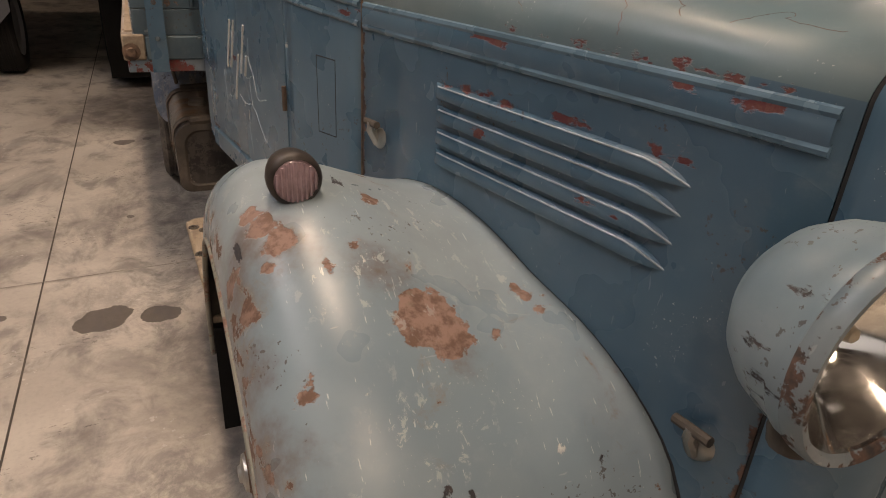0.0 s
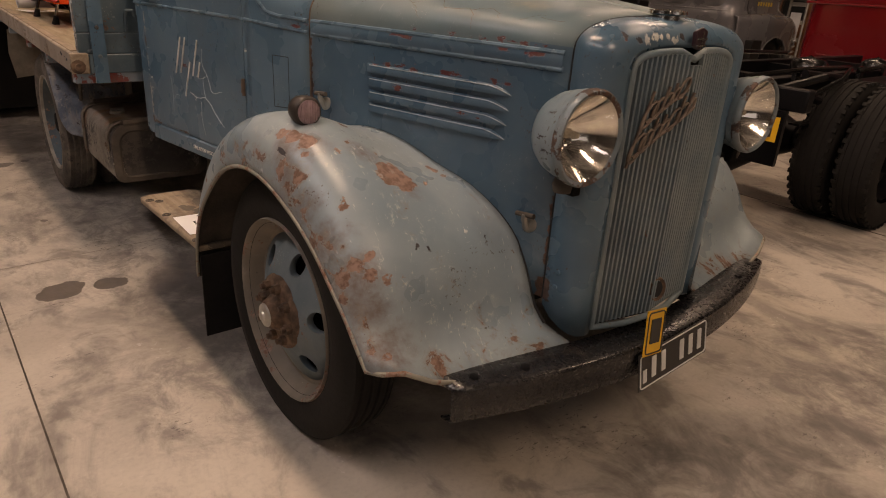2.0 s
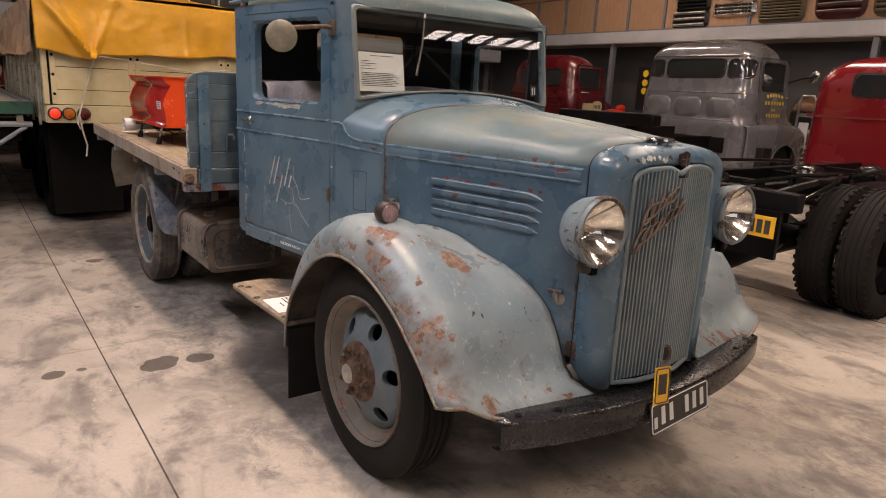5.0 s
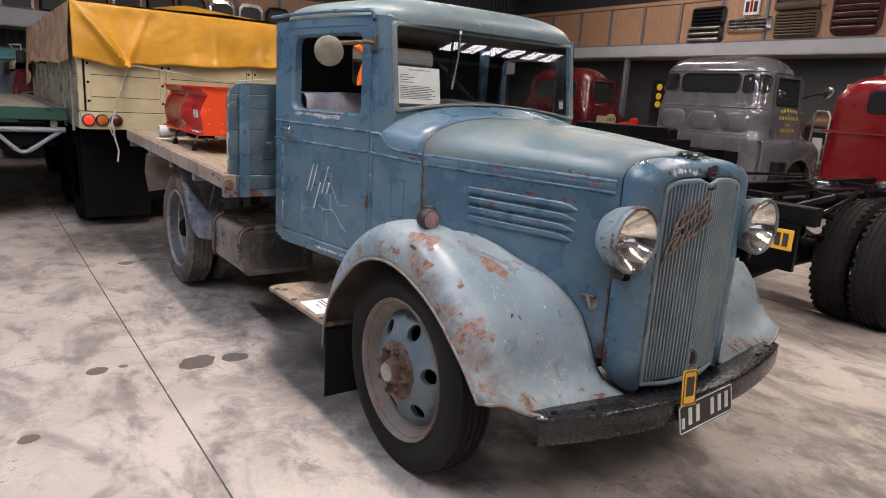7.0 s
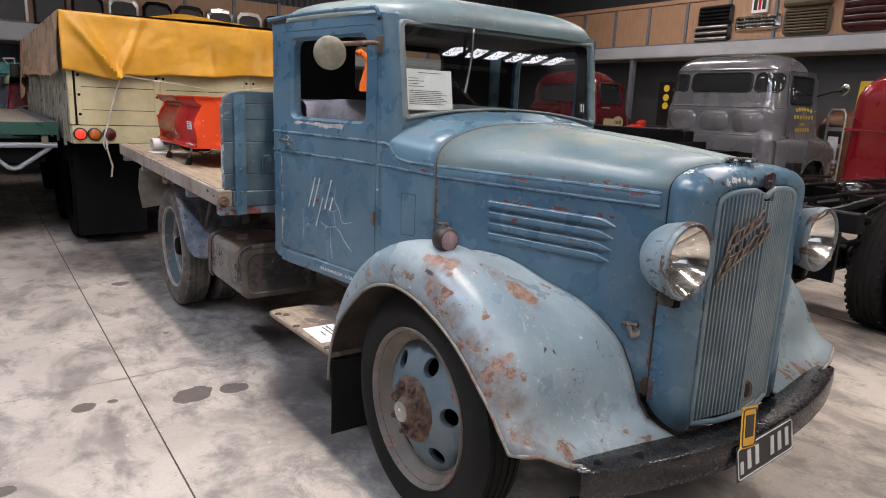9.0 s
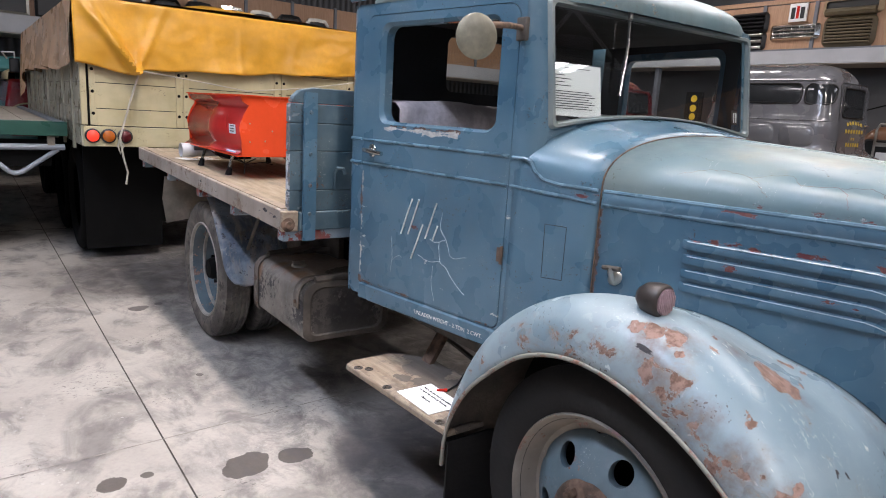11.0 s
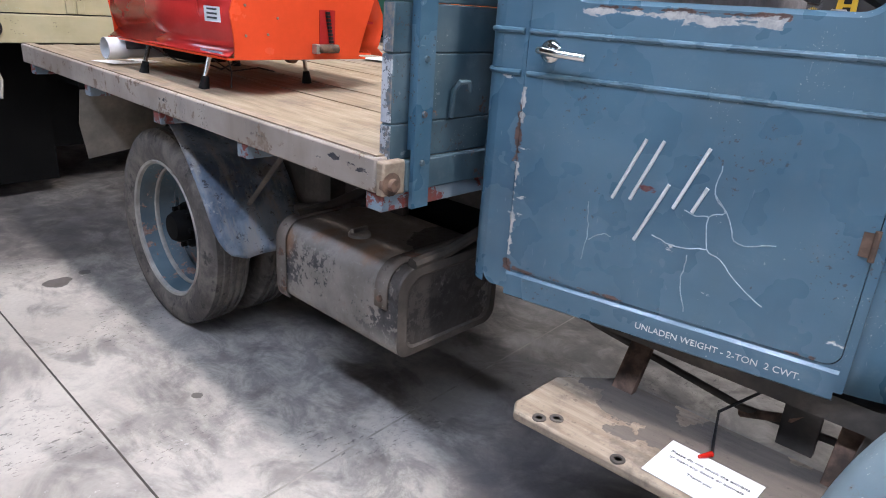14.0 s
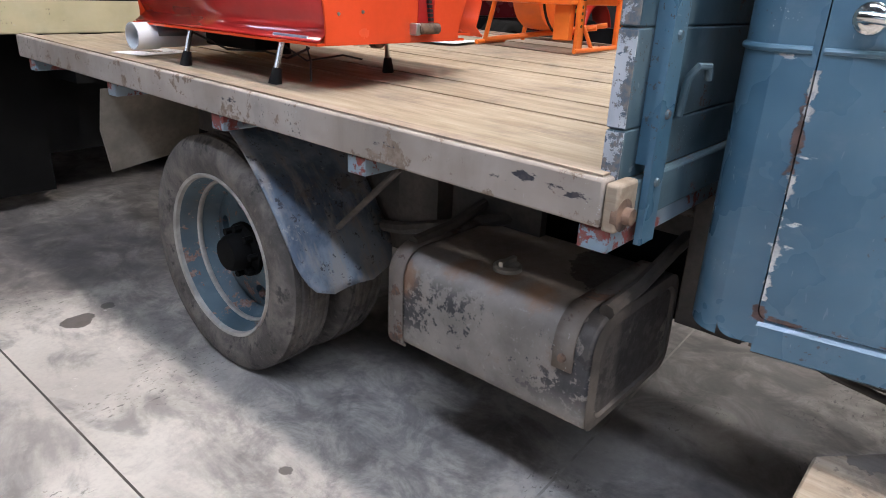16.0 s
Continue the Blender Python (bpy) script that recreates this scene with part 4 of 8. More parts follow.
# rolled seams
seam = [(CX - d, 1.80, z) for d, z in body_section(hw(1.80) + 0.002, 0.86, 1.255, 1.428, 2.5)]
B().tube(seam + [(2 * CX - x, y, z) for x, y, z in reversed(seam[:-1])], 0.0024, 6).make("hood_seam", "rusty_iron", lorry)
seam = [(CX - d, 0.88, z) for d, z in body_section(0.331, 0.60, 1.255, 1.342, 2.7)]
B().tube(seam + [(2 * CX - x, y, z) for x, y, z in reversed(seam[:-1])], 0.004, 6).make("nose_seam", "lining_black", lorry)
B().tube([(CX, y, z + 0.001) for y, z in HOODS], 0.004, 6).make("hood_hinge", "hood_top_paint", lorry)

# rusty cracks in the paint of the hood top
def hood_at(y, a):
    w, zt, n = hw(y), lerp(sorted(HOODS), y)[0], 2.5 + 0.25 * (1.8 - y)
    a = radians(a)
    return (CX - (w + 0.001) * math.cos(a) ** (2 / n), y, 1.256 + (zt - 1.255) * math.sin(a) ** (2 / n))


for line in (((1.60, 20), (1.52, 30), (1.42, 27), (1.36, 10)), ((1.42, 27), (1.34, 36), (1.30, 26), (1.22, 30), (1.19, 16), (1.185, 4)), ((1.22, 30), (1.15, 34), (1.12, 24)), ((1.06, 28), (1.02, 40), (1.0, 34), (0.95, 36)), ((1.50, 55), (1.38, 60), (1.30, 52), (1.18, 58)), ((1.30, 52), (1.27, 44)), ((1.70, 35), (1.62, 44), (1.55, 42))):
    fine = [smooth_lerp([(k, *p) for k, p in enumerate(line)], (len(line) - 1) * i / 24) for i in range(25)]
    B().tube([hood_at(y + 0.008 * noise.noise((y * 50, a, 0)), max(1, a + 3 * noise.noise((y * 50, a * 0.2, 9)))) for y, a in fine], 0.0009, 5).make("paint_crack", "crack_rust", hood, "rusty crack in the paint")

# belt mouldings: along hood, cowl and cab
for z, off in ((1.252, 0.006), (1.214, 0.006)):
    both(B().tube([(side_x(y) - 0.001, y, z + 0.0 * y) for y in np.linspace(0.90, 1.79, 12)], 0.0075, 8), "belt_moulding", "bead_paint", lorry)
both(B().grid([[(side_x(y) - 0.003, y, 1.256), (side_x(y) - 0.008, y, 1.245), (side_x(y) - 0.008, y, 1.222), (side_x(y) - 0.003, y, 1.208)] for y in np.linspace(0.90, 1.79, 6)]), "belt_strip", "hood_paint", lorry)
dip = [(y, lerp([(1.80, 1.252), (1.93, 1.256), (1.985, 1.266), (2.015, 1.29), (2.03, 1.318), (2.05, 1.325), (2.10, 1.325)], y)[0]) for y in (1.81, 1.87, 1.93, 1.96, 1.985, 2.0, 2.015, 2.022, 2.03, 2.05, 2.095)]
both(B().tube([(side_x(y) - 0.001, y, z) for y, z in dip], 0.0065, 8), "belt_moulding", "bead_paint", lorry)
both(B().tube([(side_x(y) - 0.001, y, 1.214 + 0.02 * (y - 1.8) / 0.3) for y in np.linspace(1.81, 2.095, 6)], 0.0065, 8), "belt_moulding", "bead_paint", lorry)

# louvres in the hood sides
for k, (z, ya, yb) in enumerate(((1.140, 1.552, 1.036), (1.100, 1.548, 1.040), (1.060, 1.547, 1.043), (1.022, 1.546, 1.046))):
    rows = []
    for i in range(25):
        u = i / 24
        y = ya + (yb - ya) * u
        s = min(1, (u / 0.05) ** 0.5 if u < 0.05 else 1, ((1 - u) / 0.07) ** 0.6 if u > 0.93 else 1)
        x = side_x(y)
        drop = 0.020 * max(0, (u - 0.88) / 0.12) ** 1.6
        rows.append([(x + 0.001, y, z + 0.0135 - drop), (x - 0.008 * s, y, z + 0.0118 - drop), (x - 0.0108 * s, y, z + 0.0082 - drop), (x - 0.0145 * s, y, min(z - 0.0100, z + 0.0080 - drop)), (x - 0.0128 * s, y, z - 0.0128), (x + 0.001, y, z - 0.0118)])
    both(B().grid(rows), "louvre", "hood_paint", lorry, smooth=50)
    # pale line painted as a highlight along each louvre's crest
    both(B().tube([r[2] for r in rows[1:]], 0.0017, 6), "louvre_crest", "crest_highlight", lorry, "pale highlight painted along the crest")
    both(B().grid([[(side_x(y) - 0.0006, y, z - 0.012), (side_x(y) - 0.0006, y, z - 0.0155)] for y in (ya - 0.012, yb + 0.012)]), "louvre_slot", "lining_black", lorry)

# grille
gx = 0.222
grille = B().grid([[(CX - gx, 0.80, z), (CX, 0.758, z), (CX + gx, 0.80, z)] for z in (0.51, 0.9, 1.255)]).make("grille", "chassis_black", lorry, "upright ribbed grille, bowed to a centre ridge", smooth=0)
for k in range(27):
    d = -0.211 + 0.422 * k / 26
    y = 0.745 + 0.17 * abs(d)
    top = 1.262 - (0.028 if abs(d) < 0.02 else 0) - 0.05 * max(0, (abs(d) - 0.185) / 0.03) ** 2
    B().add([(CX + d - 0.0052, y + 0.012, 0.522), (CX + d - 0.004, y, 0.522), (CX + d + 0.004, y, 0.522), (CX + d + 0.0052, y + 0.012, 0.522), (CX + d - 0.0052, y + 0.012, top), (CX + d - 0.004, y, top), (CX + d + 0.004, y, top), (CX + d + 0.0052, y + 0.012, top)], [(0, 1, 5, 4), (1, 2, 6, 5), (2, 3, 7, 6), (4, 5, 6, 7), (0, 3, 2, 1)]).make("grille_bar", "grille_paint", grille, smooth=0, fix=False)
frame_line = [(d, z) for d, z in body_section(0.222, 0.515, 1.20, 1.268, 4.0)]
loop = [(CX - d, 0.762 + 0.10 * abs(d), z) for d, z in frame_line] + [(CX + d, 0.762 + 0.10 * abs(d), z) for d, z in reversed(frame_line[:-1])] + [(CX + 0.11, 0.757, 0.507), (CX, 0.742, 0.512), (CX - 0.11, 0.757, 0.507)]
loop = [(x, y, z - 0.02 * max(0, 1 - abs(x - CX) / 0.05) if z > 1.2 else z) for x, y, z in loop]
B().tube(loop, 0.010, 8, closed=True).make("grille_frame", "grille_paint", lorry, smooth=60)
B().lathe((CX + 0.03, 0.752, 0.585), (0, -1, 0), [(0.0, 0.0), (0.024, 0.0), (0.033, 0.006), (0.036, 0.0), (0.036, -0.02)], 20, 1.3).make("crank_hole", "rusty_iron", lorry, "rusty starting handle hole")
B().lathe((CX + 0.03, 0.752, 0.585), (0, -1, 0), [(0.0, 0.002), (0.024, 0.002)], 20, 1.3).make("crank_hole_dark", "lining_black", lorry)


def script_row(ox, oz, count, size, pitch):
    """A slanted row of cast loops and stems joined by a bar: letter-like shapes that spell nothing."""
    b = B()
    at = lambda a, h: (CX + ox + a, 0.737 + 0.17 * abs(ox + a), oz + h + 0.62 * a)
    for k in range(count):
        a, r = pitch * k, size * (1.45 if k == 0 else 0.72 + 0.2 * ((k * 5) % 3))
        b.tube([at(a + 0.62 * r * math.cos(t) + 0.3 * r * math.sin(t), 0.75 * r * math.sin(t)) for t in [2 * math.pi * q / 14 for q in range(14)]], 0.0040, 6, closed=True)
        if k % 3 != 1:
            b.tube([at(a - 0.7 * r, -0.9 * r), at(a - 0.35 * r, 0.4 * r), at(a + 0.1 * r, 1.7 * r)], 0.0042, 6)
    b.tube([at(pitch * k - 0.4 * size, -0.62 * size) for k in range(count + 1)], 0.0036, 6)
    return b.make("script_badge", "badge_bronze", lorry, "rusty cast script badge, shapes only", smooth=60)


script_row(-0.150, 1.115, 5, 0.023, 0.026), script_row(-0.175, 1.030, 7, 0.026, 0.028)
bd = B()
bd.prism([(CX + 0.85 * a, 0.764, 1.298 + 0.8 * b) for a, b in ((-0.03, 0.022), (0.0, 0.034), (0.03, 0.022), (0.026, -0.02), (0.0, -0.036), (-0.026, -0.02))], (0, -0.014, 0.004))
badge = bd.make("nose_badge", "badge_enamel", lorry, "small enamel shield badge", bevel=0.003)
B().box(CX - 0.020, CX + 0.020, 0.746, 0.750, 1.298, 1.302).box(CX - 0.020, CX + 0.020, 0.746, 0.750, 1.282, 1.285).box(CX - 0.0025, CX + 0.0025, 0.746, 0.750, 1.274, 1.318).make("badge_bars", "chrome", badge)
cap = B().lathe((CX - 0.01, 0.855, 1.338), (0, 0, 1), [(0.030, 0), (0.030, 0.010), (0.044, 0.011), (0.050, 0.015), (0.049, 0.022), (0.034, 0.025), (0.0, 0.026)], 28, 1.0).make("radiator_cap", "chrome", lorry, "chrome radiator cap")

# front fenders: polar sections round the wheel
WY, WZ, WR = 1.49, 0.42, 0.42
#          angle  outer radius  crown radius  inner radius  forward tilt of the inner part
FENDER = [(-9, 0.566, 0.575, 0.53, 0), (5, 0.545, 0.570, 0.53, 0), (20, 0.512, 0.572, 0.53, 0), (40, 0.472, 0.586, 0.535, 0), (62, 0.461, 0.596, 0.54, 0), (82, 0.455, 0.604, 0.54, 0), (100, 0.452, 0.610, 0.53, 0),
          (115, 0.456, 0.603, 0.528, 0), (131, 0.477, 0.606, 0.57, 0), (145, 0.505, 0.614, 0.606, 1), (151, 0.524, 0.611, 0.606, 2), (156, 0.545, 0.602, 0.605, 3), (160, 0.562, 0.602, 0.606, 4), (163, 0.576, 0.615, 0.616, 5), (166, 0.594, 0.648, 0.652, 6), (168, 0.606, 0.695, 0.728, 6.5)]
XO = 0.418


def fender_point(a, v):
    ro, rc, ri, tilt = smooth_lerp(FENDER, a)
    y_in = WY + ri * math.cos(radians(a))
    xi = lerp([(0.70, 1.03), (0.88, 0.985), (1.80, 0.765), (2.0, 0.70), (2.1, 0.69)], y_in)[0]
    s = min(1, v / 0.55)
    x = XO + (xi - XO) * (1 - math.cos(v * math.pi / 2)) * 0.55 + (xi - XO) * 0.45 * v * v
    r = ro + (rc - ro) * math.sin(s * math.pi / 2) ** 0.8
    if v > 0.55:
        k = (v - 0.55) / 0.45
        r = rc + (ri - rc) * (k * k * (3 - 2 * k))
    t = radians(a + tilt * min(1, max(0, (x - 0.465) / 0.13)) ** 1.3)
    return (x, WY + r * math.cos(t), WZ + r * math.sin(t))


angles = [(-9 + 177 * k / 59) for k in range(60)]
vs = [(k / 28) for k in range(29)]
fb = B().grid([[fender_point(a, v) for v in vs] for a in angles])
fend = both(fb, "front_fender", "fender_paint", lorry, "swept front fender with bare primer patches and rusty edges", smooth=80, thick=0.003)
lip = [fender_point(a, 0) for a in angles] + [fender_point(168, v) for v in (0.15, 0.3, 0.45, 0.6, 0.8, 1.0)]
for o, c in zip(fend, (False, True)):
    b = B().tube(lip, 0.0065, 8)
    (b.mirrored(CX) if c else b).make("fender_bead", "fender_rim", o, smooth=80)
under_side = B().grid([[(x + 0.004, WY + (y - WY) * (1 - 0.006 / max(0.3, math.hypot(y - WY, z - WZ))), WZ + (z - WZ) * (1 - 0.006 / max(0.3, math.hypot(y - WY, z - WZ)))) for x, y, z in [fender_point(a, v) for v in vs]] for a in angles])
both(under_side, "fender_inside", "grimy_steel", lorry, "dusty dark inside of the fender", smooth=80)
welt = B().tube([fender_point(a, 1.0) for a in angles if 60 < a < 168], 0.006, 6)
both(welt, "fender_welt", "lining_black", lorry, smooth=80)
inner = B().grid([[(x, WY + r * math.cos(radians(a)), WZ + r * math.sin(radians(a))) for x, r in ((0.69, 0.53), (0.71, 0.40), (0.73, 0.2))] for a in range(0, 171, 10)])
both(inner, "splash_panel", "chassis_black", lorry)
both(B().box(0.425, 0.66, 2.028, 2.036, 0.085, 0.42), "mud_flap", "rubber", lorry, "black rubber mud flap")
# fender lamps
for sx in (0.535, 2 * CX - 0.535):
    lamp = B().lathe((sx, 1.44, 1.052), (0, -1, 0), [(0.0, -0.015), (0.022, -0.012), (0.036, 0.006), (0.041, 0.03), (0.041, 0.05), (0.038, 0.056), (0.033, 0.058)], 24).make("fender_lamp", "lamp_housing", lorry, "small round side lamp with ribbed glass", smooth=60)
    B().lathe((sx, 1.44, 1.052), (0, -1, 0), [(0.034, 0.054), (0.026, 0.060), (0.0, 0.063)], 24).make("lens", "lens_ribbed", lamp)
    lines = B()
    for k in range(-4, 5):
        h = (0.031**2 - (k * 0.007) ** 2) ** 0.5
        lines.cyl((sx + k * 0.007, 1.44 - 0.0615, 1.052 - h), (sx + k * 0.007, 1.44 - 0.0615, 1.052 + h), 0.0022, seg=6)
    lines.make("lens_rib", "lens_ribbed", lamp)
    B().cyl((sx, 1.42, 0.985), (sx, 1.42, 1.02), 0.022, 0.012, 14).make("stem", "lamp_housing", lamp)

# bumper: black pressed channel, bowed forward
def bumper_y(x):
    return 0.655 + 0.125 * (abs(x - CX) / 0.755) ** 2.2


rows = []
for x in np.linspace(CX - 0.735, CX + 0.765, 33):
    y, z = bumper_y(x), 0.502 - 0.014 * (1 - abs(x - CX) / 0.75)
    rows.append([(x, y + 0.105, z + 0.001), (x, y + 0.05, z + 0.001), (x, y + 0.006, z), (x, y + 0.002, z - 0.002), (x, y, z - 0.006), (x, y - 0.002, z - 0.045), (x, y, z - 0.086), (x, y + 0.004, z - 0.092), (x, y + 0.035, z - 0.094)])
bumper = B().grid(rows).make("front_bumper", "bumper_black", lorry, "black steel channel bumper bowed forward, paint scuffed", smooth=40, thick=0.006)
for x in (0.93, 1.70):
    B().box(x - 0.03, x + 0.03, bumper_y(x) + 0.05, 1.5, 0.42, 0.48).make("bumper_iron", "chassis_black", lorry)
for x in (0.66, 0.80, 1.86, 2.0):
    B().lathe((x, bumper_y(x) + 0.04, 0.502), (0, 0, 1), [(0.014, 0), (0.012, 0.006), (0.0, 0.008)], 10).make("bumper_bolt", "black_paint", bumper)

# bolts low on the radiator shell
for y, z in ((0.862, 0.70), (0.838, 0.69), (0.864, 0.655), (0.842, 0.645), (0.850, 0.615)):
    for k in (-1, 1):
        B().lathe((CX + k * 0.329, y, z), (k, 0, 0), [(0.009, -0.003), (0.008, 0.004), (0.0, 0.006)], 8).make("shell_bolt", "hood_paint", lorry)

# number plates: characters become bars


def plate(name, cx, cz, w, h, y, face, ink, bars, tilt, label, parent):
    m = pose(cx, y, cz, 90 - 8, 0, 0) @ pose(0, 0, 0, 0, 0, tilt)
    b = B().box(-w / 2, w / 2, -h / 2, h / 2, 0, 0.003, m)
    ob = b.make(name, face, parent, label)
    rim = [(x, z) for x, z in round_rect(-w / 2 + 0.006, w / 2 - 0.006, -h / 2 + 0.006, h / 2 - 0.006, 0.01, 3)]
    B().tube([m @ Vector((x, z, 0.004)) for x, z in rim], 0.0022, 5, closed=True).make("plate_edge", ink, ob)
    for x0, x1, z0, z1 in bars:
        B().box(x0, x1, z0, z1, 0.003, 0.0055, m).make("plate_bar", ink, ob, smooth=0)
    return ob


bars = [(-0.152, -0.136, -0.035, 0.005)] + [(-0.112 + 0.046 * k, -0.092 + 0.046 * k, -0.030, 0.034) for k in range(6) if k != 2]
plate("number_plate", 1.318, 0.428, 0.34, 0.115, 0.642, "plate_black", "white_lettering", bars, 4, "black number plate with pale bars", lorry)
plate("class_plate", 1.178, 0.545, 0.085, 0.13, 0.636, "yellow_plate", "plate_black", [(-0.022, 0.022, -0.03, 0.04)], -6, "small yellow plate with one dark bar", lorry)

# headlights
def headlight(cx):
    r = 0.110
    o = (cx, 0.748, 1.080)
    hl = B().lathe(o, (0, 1, 0), [(r + 0.002, 0.008), (r + 0.001, 0.028), (r - 0.003, 0.034), (r - 0.004, 0.05), (r - 0.012, 0.078), (r - 0.028, 0.104), (r - 0.052, 0.124), (r - 0.085, 0.138), (0.0, 0.142)], 48).make("headlight", "headlight_shell", lorry, "bullet-shaped headlight in chipped blue paint", smooth=50)
    B().lathe(o, (0, 1, 0), [(r - 0.009, -0.004), (r - 0.006, -0.010), (r + 0.001, -0.011), (r + 0.005, -0.005), (r + 0.005, 0.010), (r + 0.001, 0.013)], 48).make("rim", "headlight_rim", hl, smooth=60)
    # a shallow paraboloid, faintly fluted as old silvered bowls are
    bowl = []
    for k in range(15):
        rr = (r - 0.006) * (1 - k / 14) + 0.0015
        hh = 0.078 * (1 - (rr / (r - 0.006)) ** 2)
        bowl.append([(cx + rr * math.cos(t), 0.746 + hh + 0.0012 * rr / r * noise.noise((math.cos(t) * 3.5, math.sin(t) * 3.5, 4.0)), 1.080 + rr * math.sin(t)) for t in [2 * math.pi * i / 96 for i in range(96)]])
    B().grid(bowl, True).make("reflector", "reflector", hl, "bright silvered reflector", smooth=80)
    lens = B().lathe(o, (0, 1, 0), [(r - 0.008, -0.004), (0.07, -0.012), (0.03, -0.016), (0.0, -0.017)], 40).make("lens", "lens_glass", hl, "clear glass lens", smooth=80)
    lens.visible_shadow = False
    B().lathe((cx, 0.800, 1.080), (0, -1, 0), [(0.0, 0.022), (0.007, 0.018), (0.010, 0.008), (0.007, -0.004), (0.012, -0.008), (0.012, -0.03)], 16).make("bulb", "bulb_glass", hl)
    s = 1 if cx < CX else -1
    B().tube([(cx + s * 0.004, 0.812, 0.992), (cx + s * 0.020, 0.818, 0.955), (cx + s * 0.085, 0.85, 0.940)], 0.020, 10).make("bracket", "chassis_black", hl)
    B().lathe((cx - s * 0.008, 0.80, 0.955), (0, 0, 1), [(0.0, -0.020), (0.022, -0.016), (0.026, 0.004), (0.014, 0.030)], 12).make("mount_nut", "grimy_steel", hl)
    B().box(cx + s * 0.018 - 0.014, cx + s * 0.018 + 0.014, 0.775, 0.800, 0.930, 0.978).make("bracket_plate", "chassis_black", hl, bevel=0.003)


headlight(0.919), headlight(1.690)

# hood catches
for sx, sgn in ((1, 1), (-1, -1)):
    for y, z in ((0.945, 0.815), (1.73, 1.02)):
        x = side_x(y) if sx > 0 else 2 * CX - side_x(y)
        k = -1 if sx > 0 else 1
        c = B().lathe((x + k * 0.001, y, z - 0.02), (k, 0, 0), [(0.022, -0.004), (0.018, 0.006), (0.0, 0.009)], 16, 1.25).make("hood_catch", "dull_metal", lorry, "worn metal hood catch", smooth=60)
        B().tube([(x + k * 0.006, y, z - 0.03), (x + k * 0.022, y, z), (x + k * 0.020, y, z + 0.014)], 0.009, 8).make("catch_lever", "dull_metal", c)
        B().tube([(x + k * 0.018, y - 0.03, z + 0.016), (x + k * 0.022, y + 0.03, z + 0.010)], 0.0075, 8).make("catch_grip", "grimy_steel", c)

# front wheels
def tyre(cx, cy, cz, r, w, name="tyre", mat="rubber", parent=None, axis=(1, 0, 0), rim=0.275, grooves=4, seg=72, lugs=0):
    h = w / 2
    prof = [(rim, -h * 0.72), (rim + 0.02, -h * 0.86), (rim + (r - rim) * 0.45, -h * 1.0), (rim + (r - rim) * 0.8, -h * 0.93), (r - 0.014, -h * 0.80)]
    n = grooves * 2 + 1
    for k in range(n):
        a, b = -h * 0.74 + h * 1.48 * k / n, -h * 0.74 + h * 1.48 * (k + 1) / n
        d = 0.0 if k % 2 == 0 else 0.008
        crown = 0.004 * ((2 * k + 1 - n) / n) ** 2
        prof += [(r - d - crown, a + 0.001), (r - d - crown, b - 0.001)]
    prof += [(rr, -hh) for rr, hh in reversed(prof[:5])]
    b = B().lathe((cx, cy, cz), axis, prof, seg)
    if lugs:
        ax = Vector(axis)
        for i in range(lugs):
            t = 2 * math.pi * i / lugs
            for s in (-1, 1):
                m = Matrix.Translation((cx, cy, cz)) @ Matrix.Rotation(t + s * 0.02, 4, ax)
                u = Vector((0, 0, 1))
                lo, hi = (0.62, 0.88) if s > 0 else (-0.88, -0.62)
                bb = [(r - 0.022, lo * h), (r + 0.0015, lo * h), (r + 0.0012, hi * h), (r - 0.03, hi * h)]
                b.prism([m @ (ax * q + u * p + ax.cross(u) * -0.014) for p, q in bb], m.to_3x3() @ (ax.cross(u) * 0.028))
    return b.make(name, mat, parent, smooth=40)


def disc_with_holes(b, face, radius0, radius1, holes, hole_r, hole_at, n=20, wall=0.02, turn=0.26):
    """Annulus with round holes; face(r, t) gives the point in space."""
    step = 2 * math.pi / holes
    for k in range(holes):
        mid = k * step + turn
        hc = (hole_at * math.cos(mid), hole_at * math.sin(mid))
        inn, out, back = [], [], []
        for j in range(n * 2):
            f = 2 * math.pi * j / (n * 2)
            d = (math.cos(f + mid), math.sin(f + mid))
            s = hole_r
            while True:
                p = (hc[0] + d[0] * s, hc[1] + d[1] * s)
                rr, tt = math.hypot(*p), (math.atan2(p[1], p[0]) - mid + math.pi) % (2 * math.pi) - math.pi
                if rr >= radius1 or rr <= radius0 or abs(tt) >= step / 2:
                    break
                s += 0.001
            rr, tt = min(max(rr, radius0), radius1), min(max(tt, -step / 2), step / 2)
            out.append(face(rr, tt + mid))
            q = (hc[0] + d[0] * hole_r, hc[1] + d[1] * hole_r)
            inn.append(face(math.hypot(*q), math.atan2(q[1], q[0])))
        b.ring(out, inn)
        b.ring(inn, [(x + wall, y, z) for x, y, z in inn])


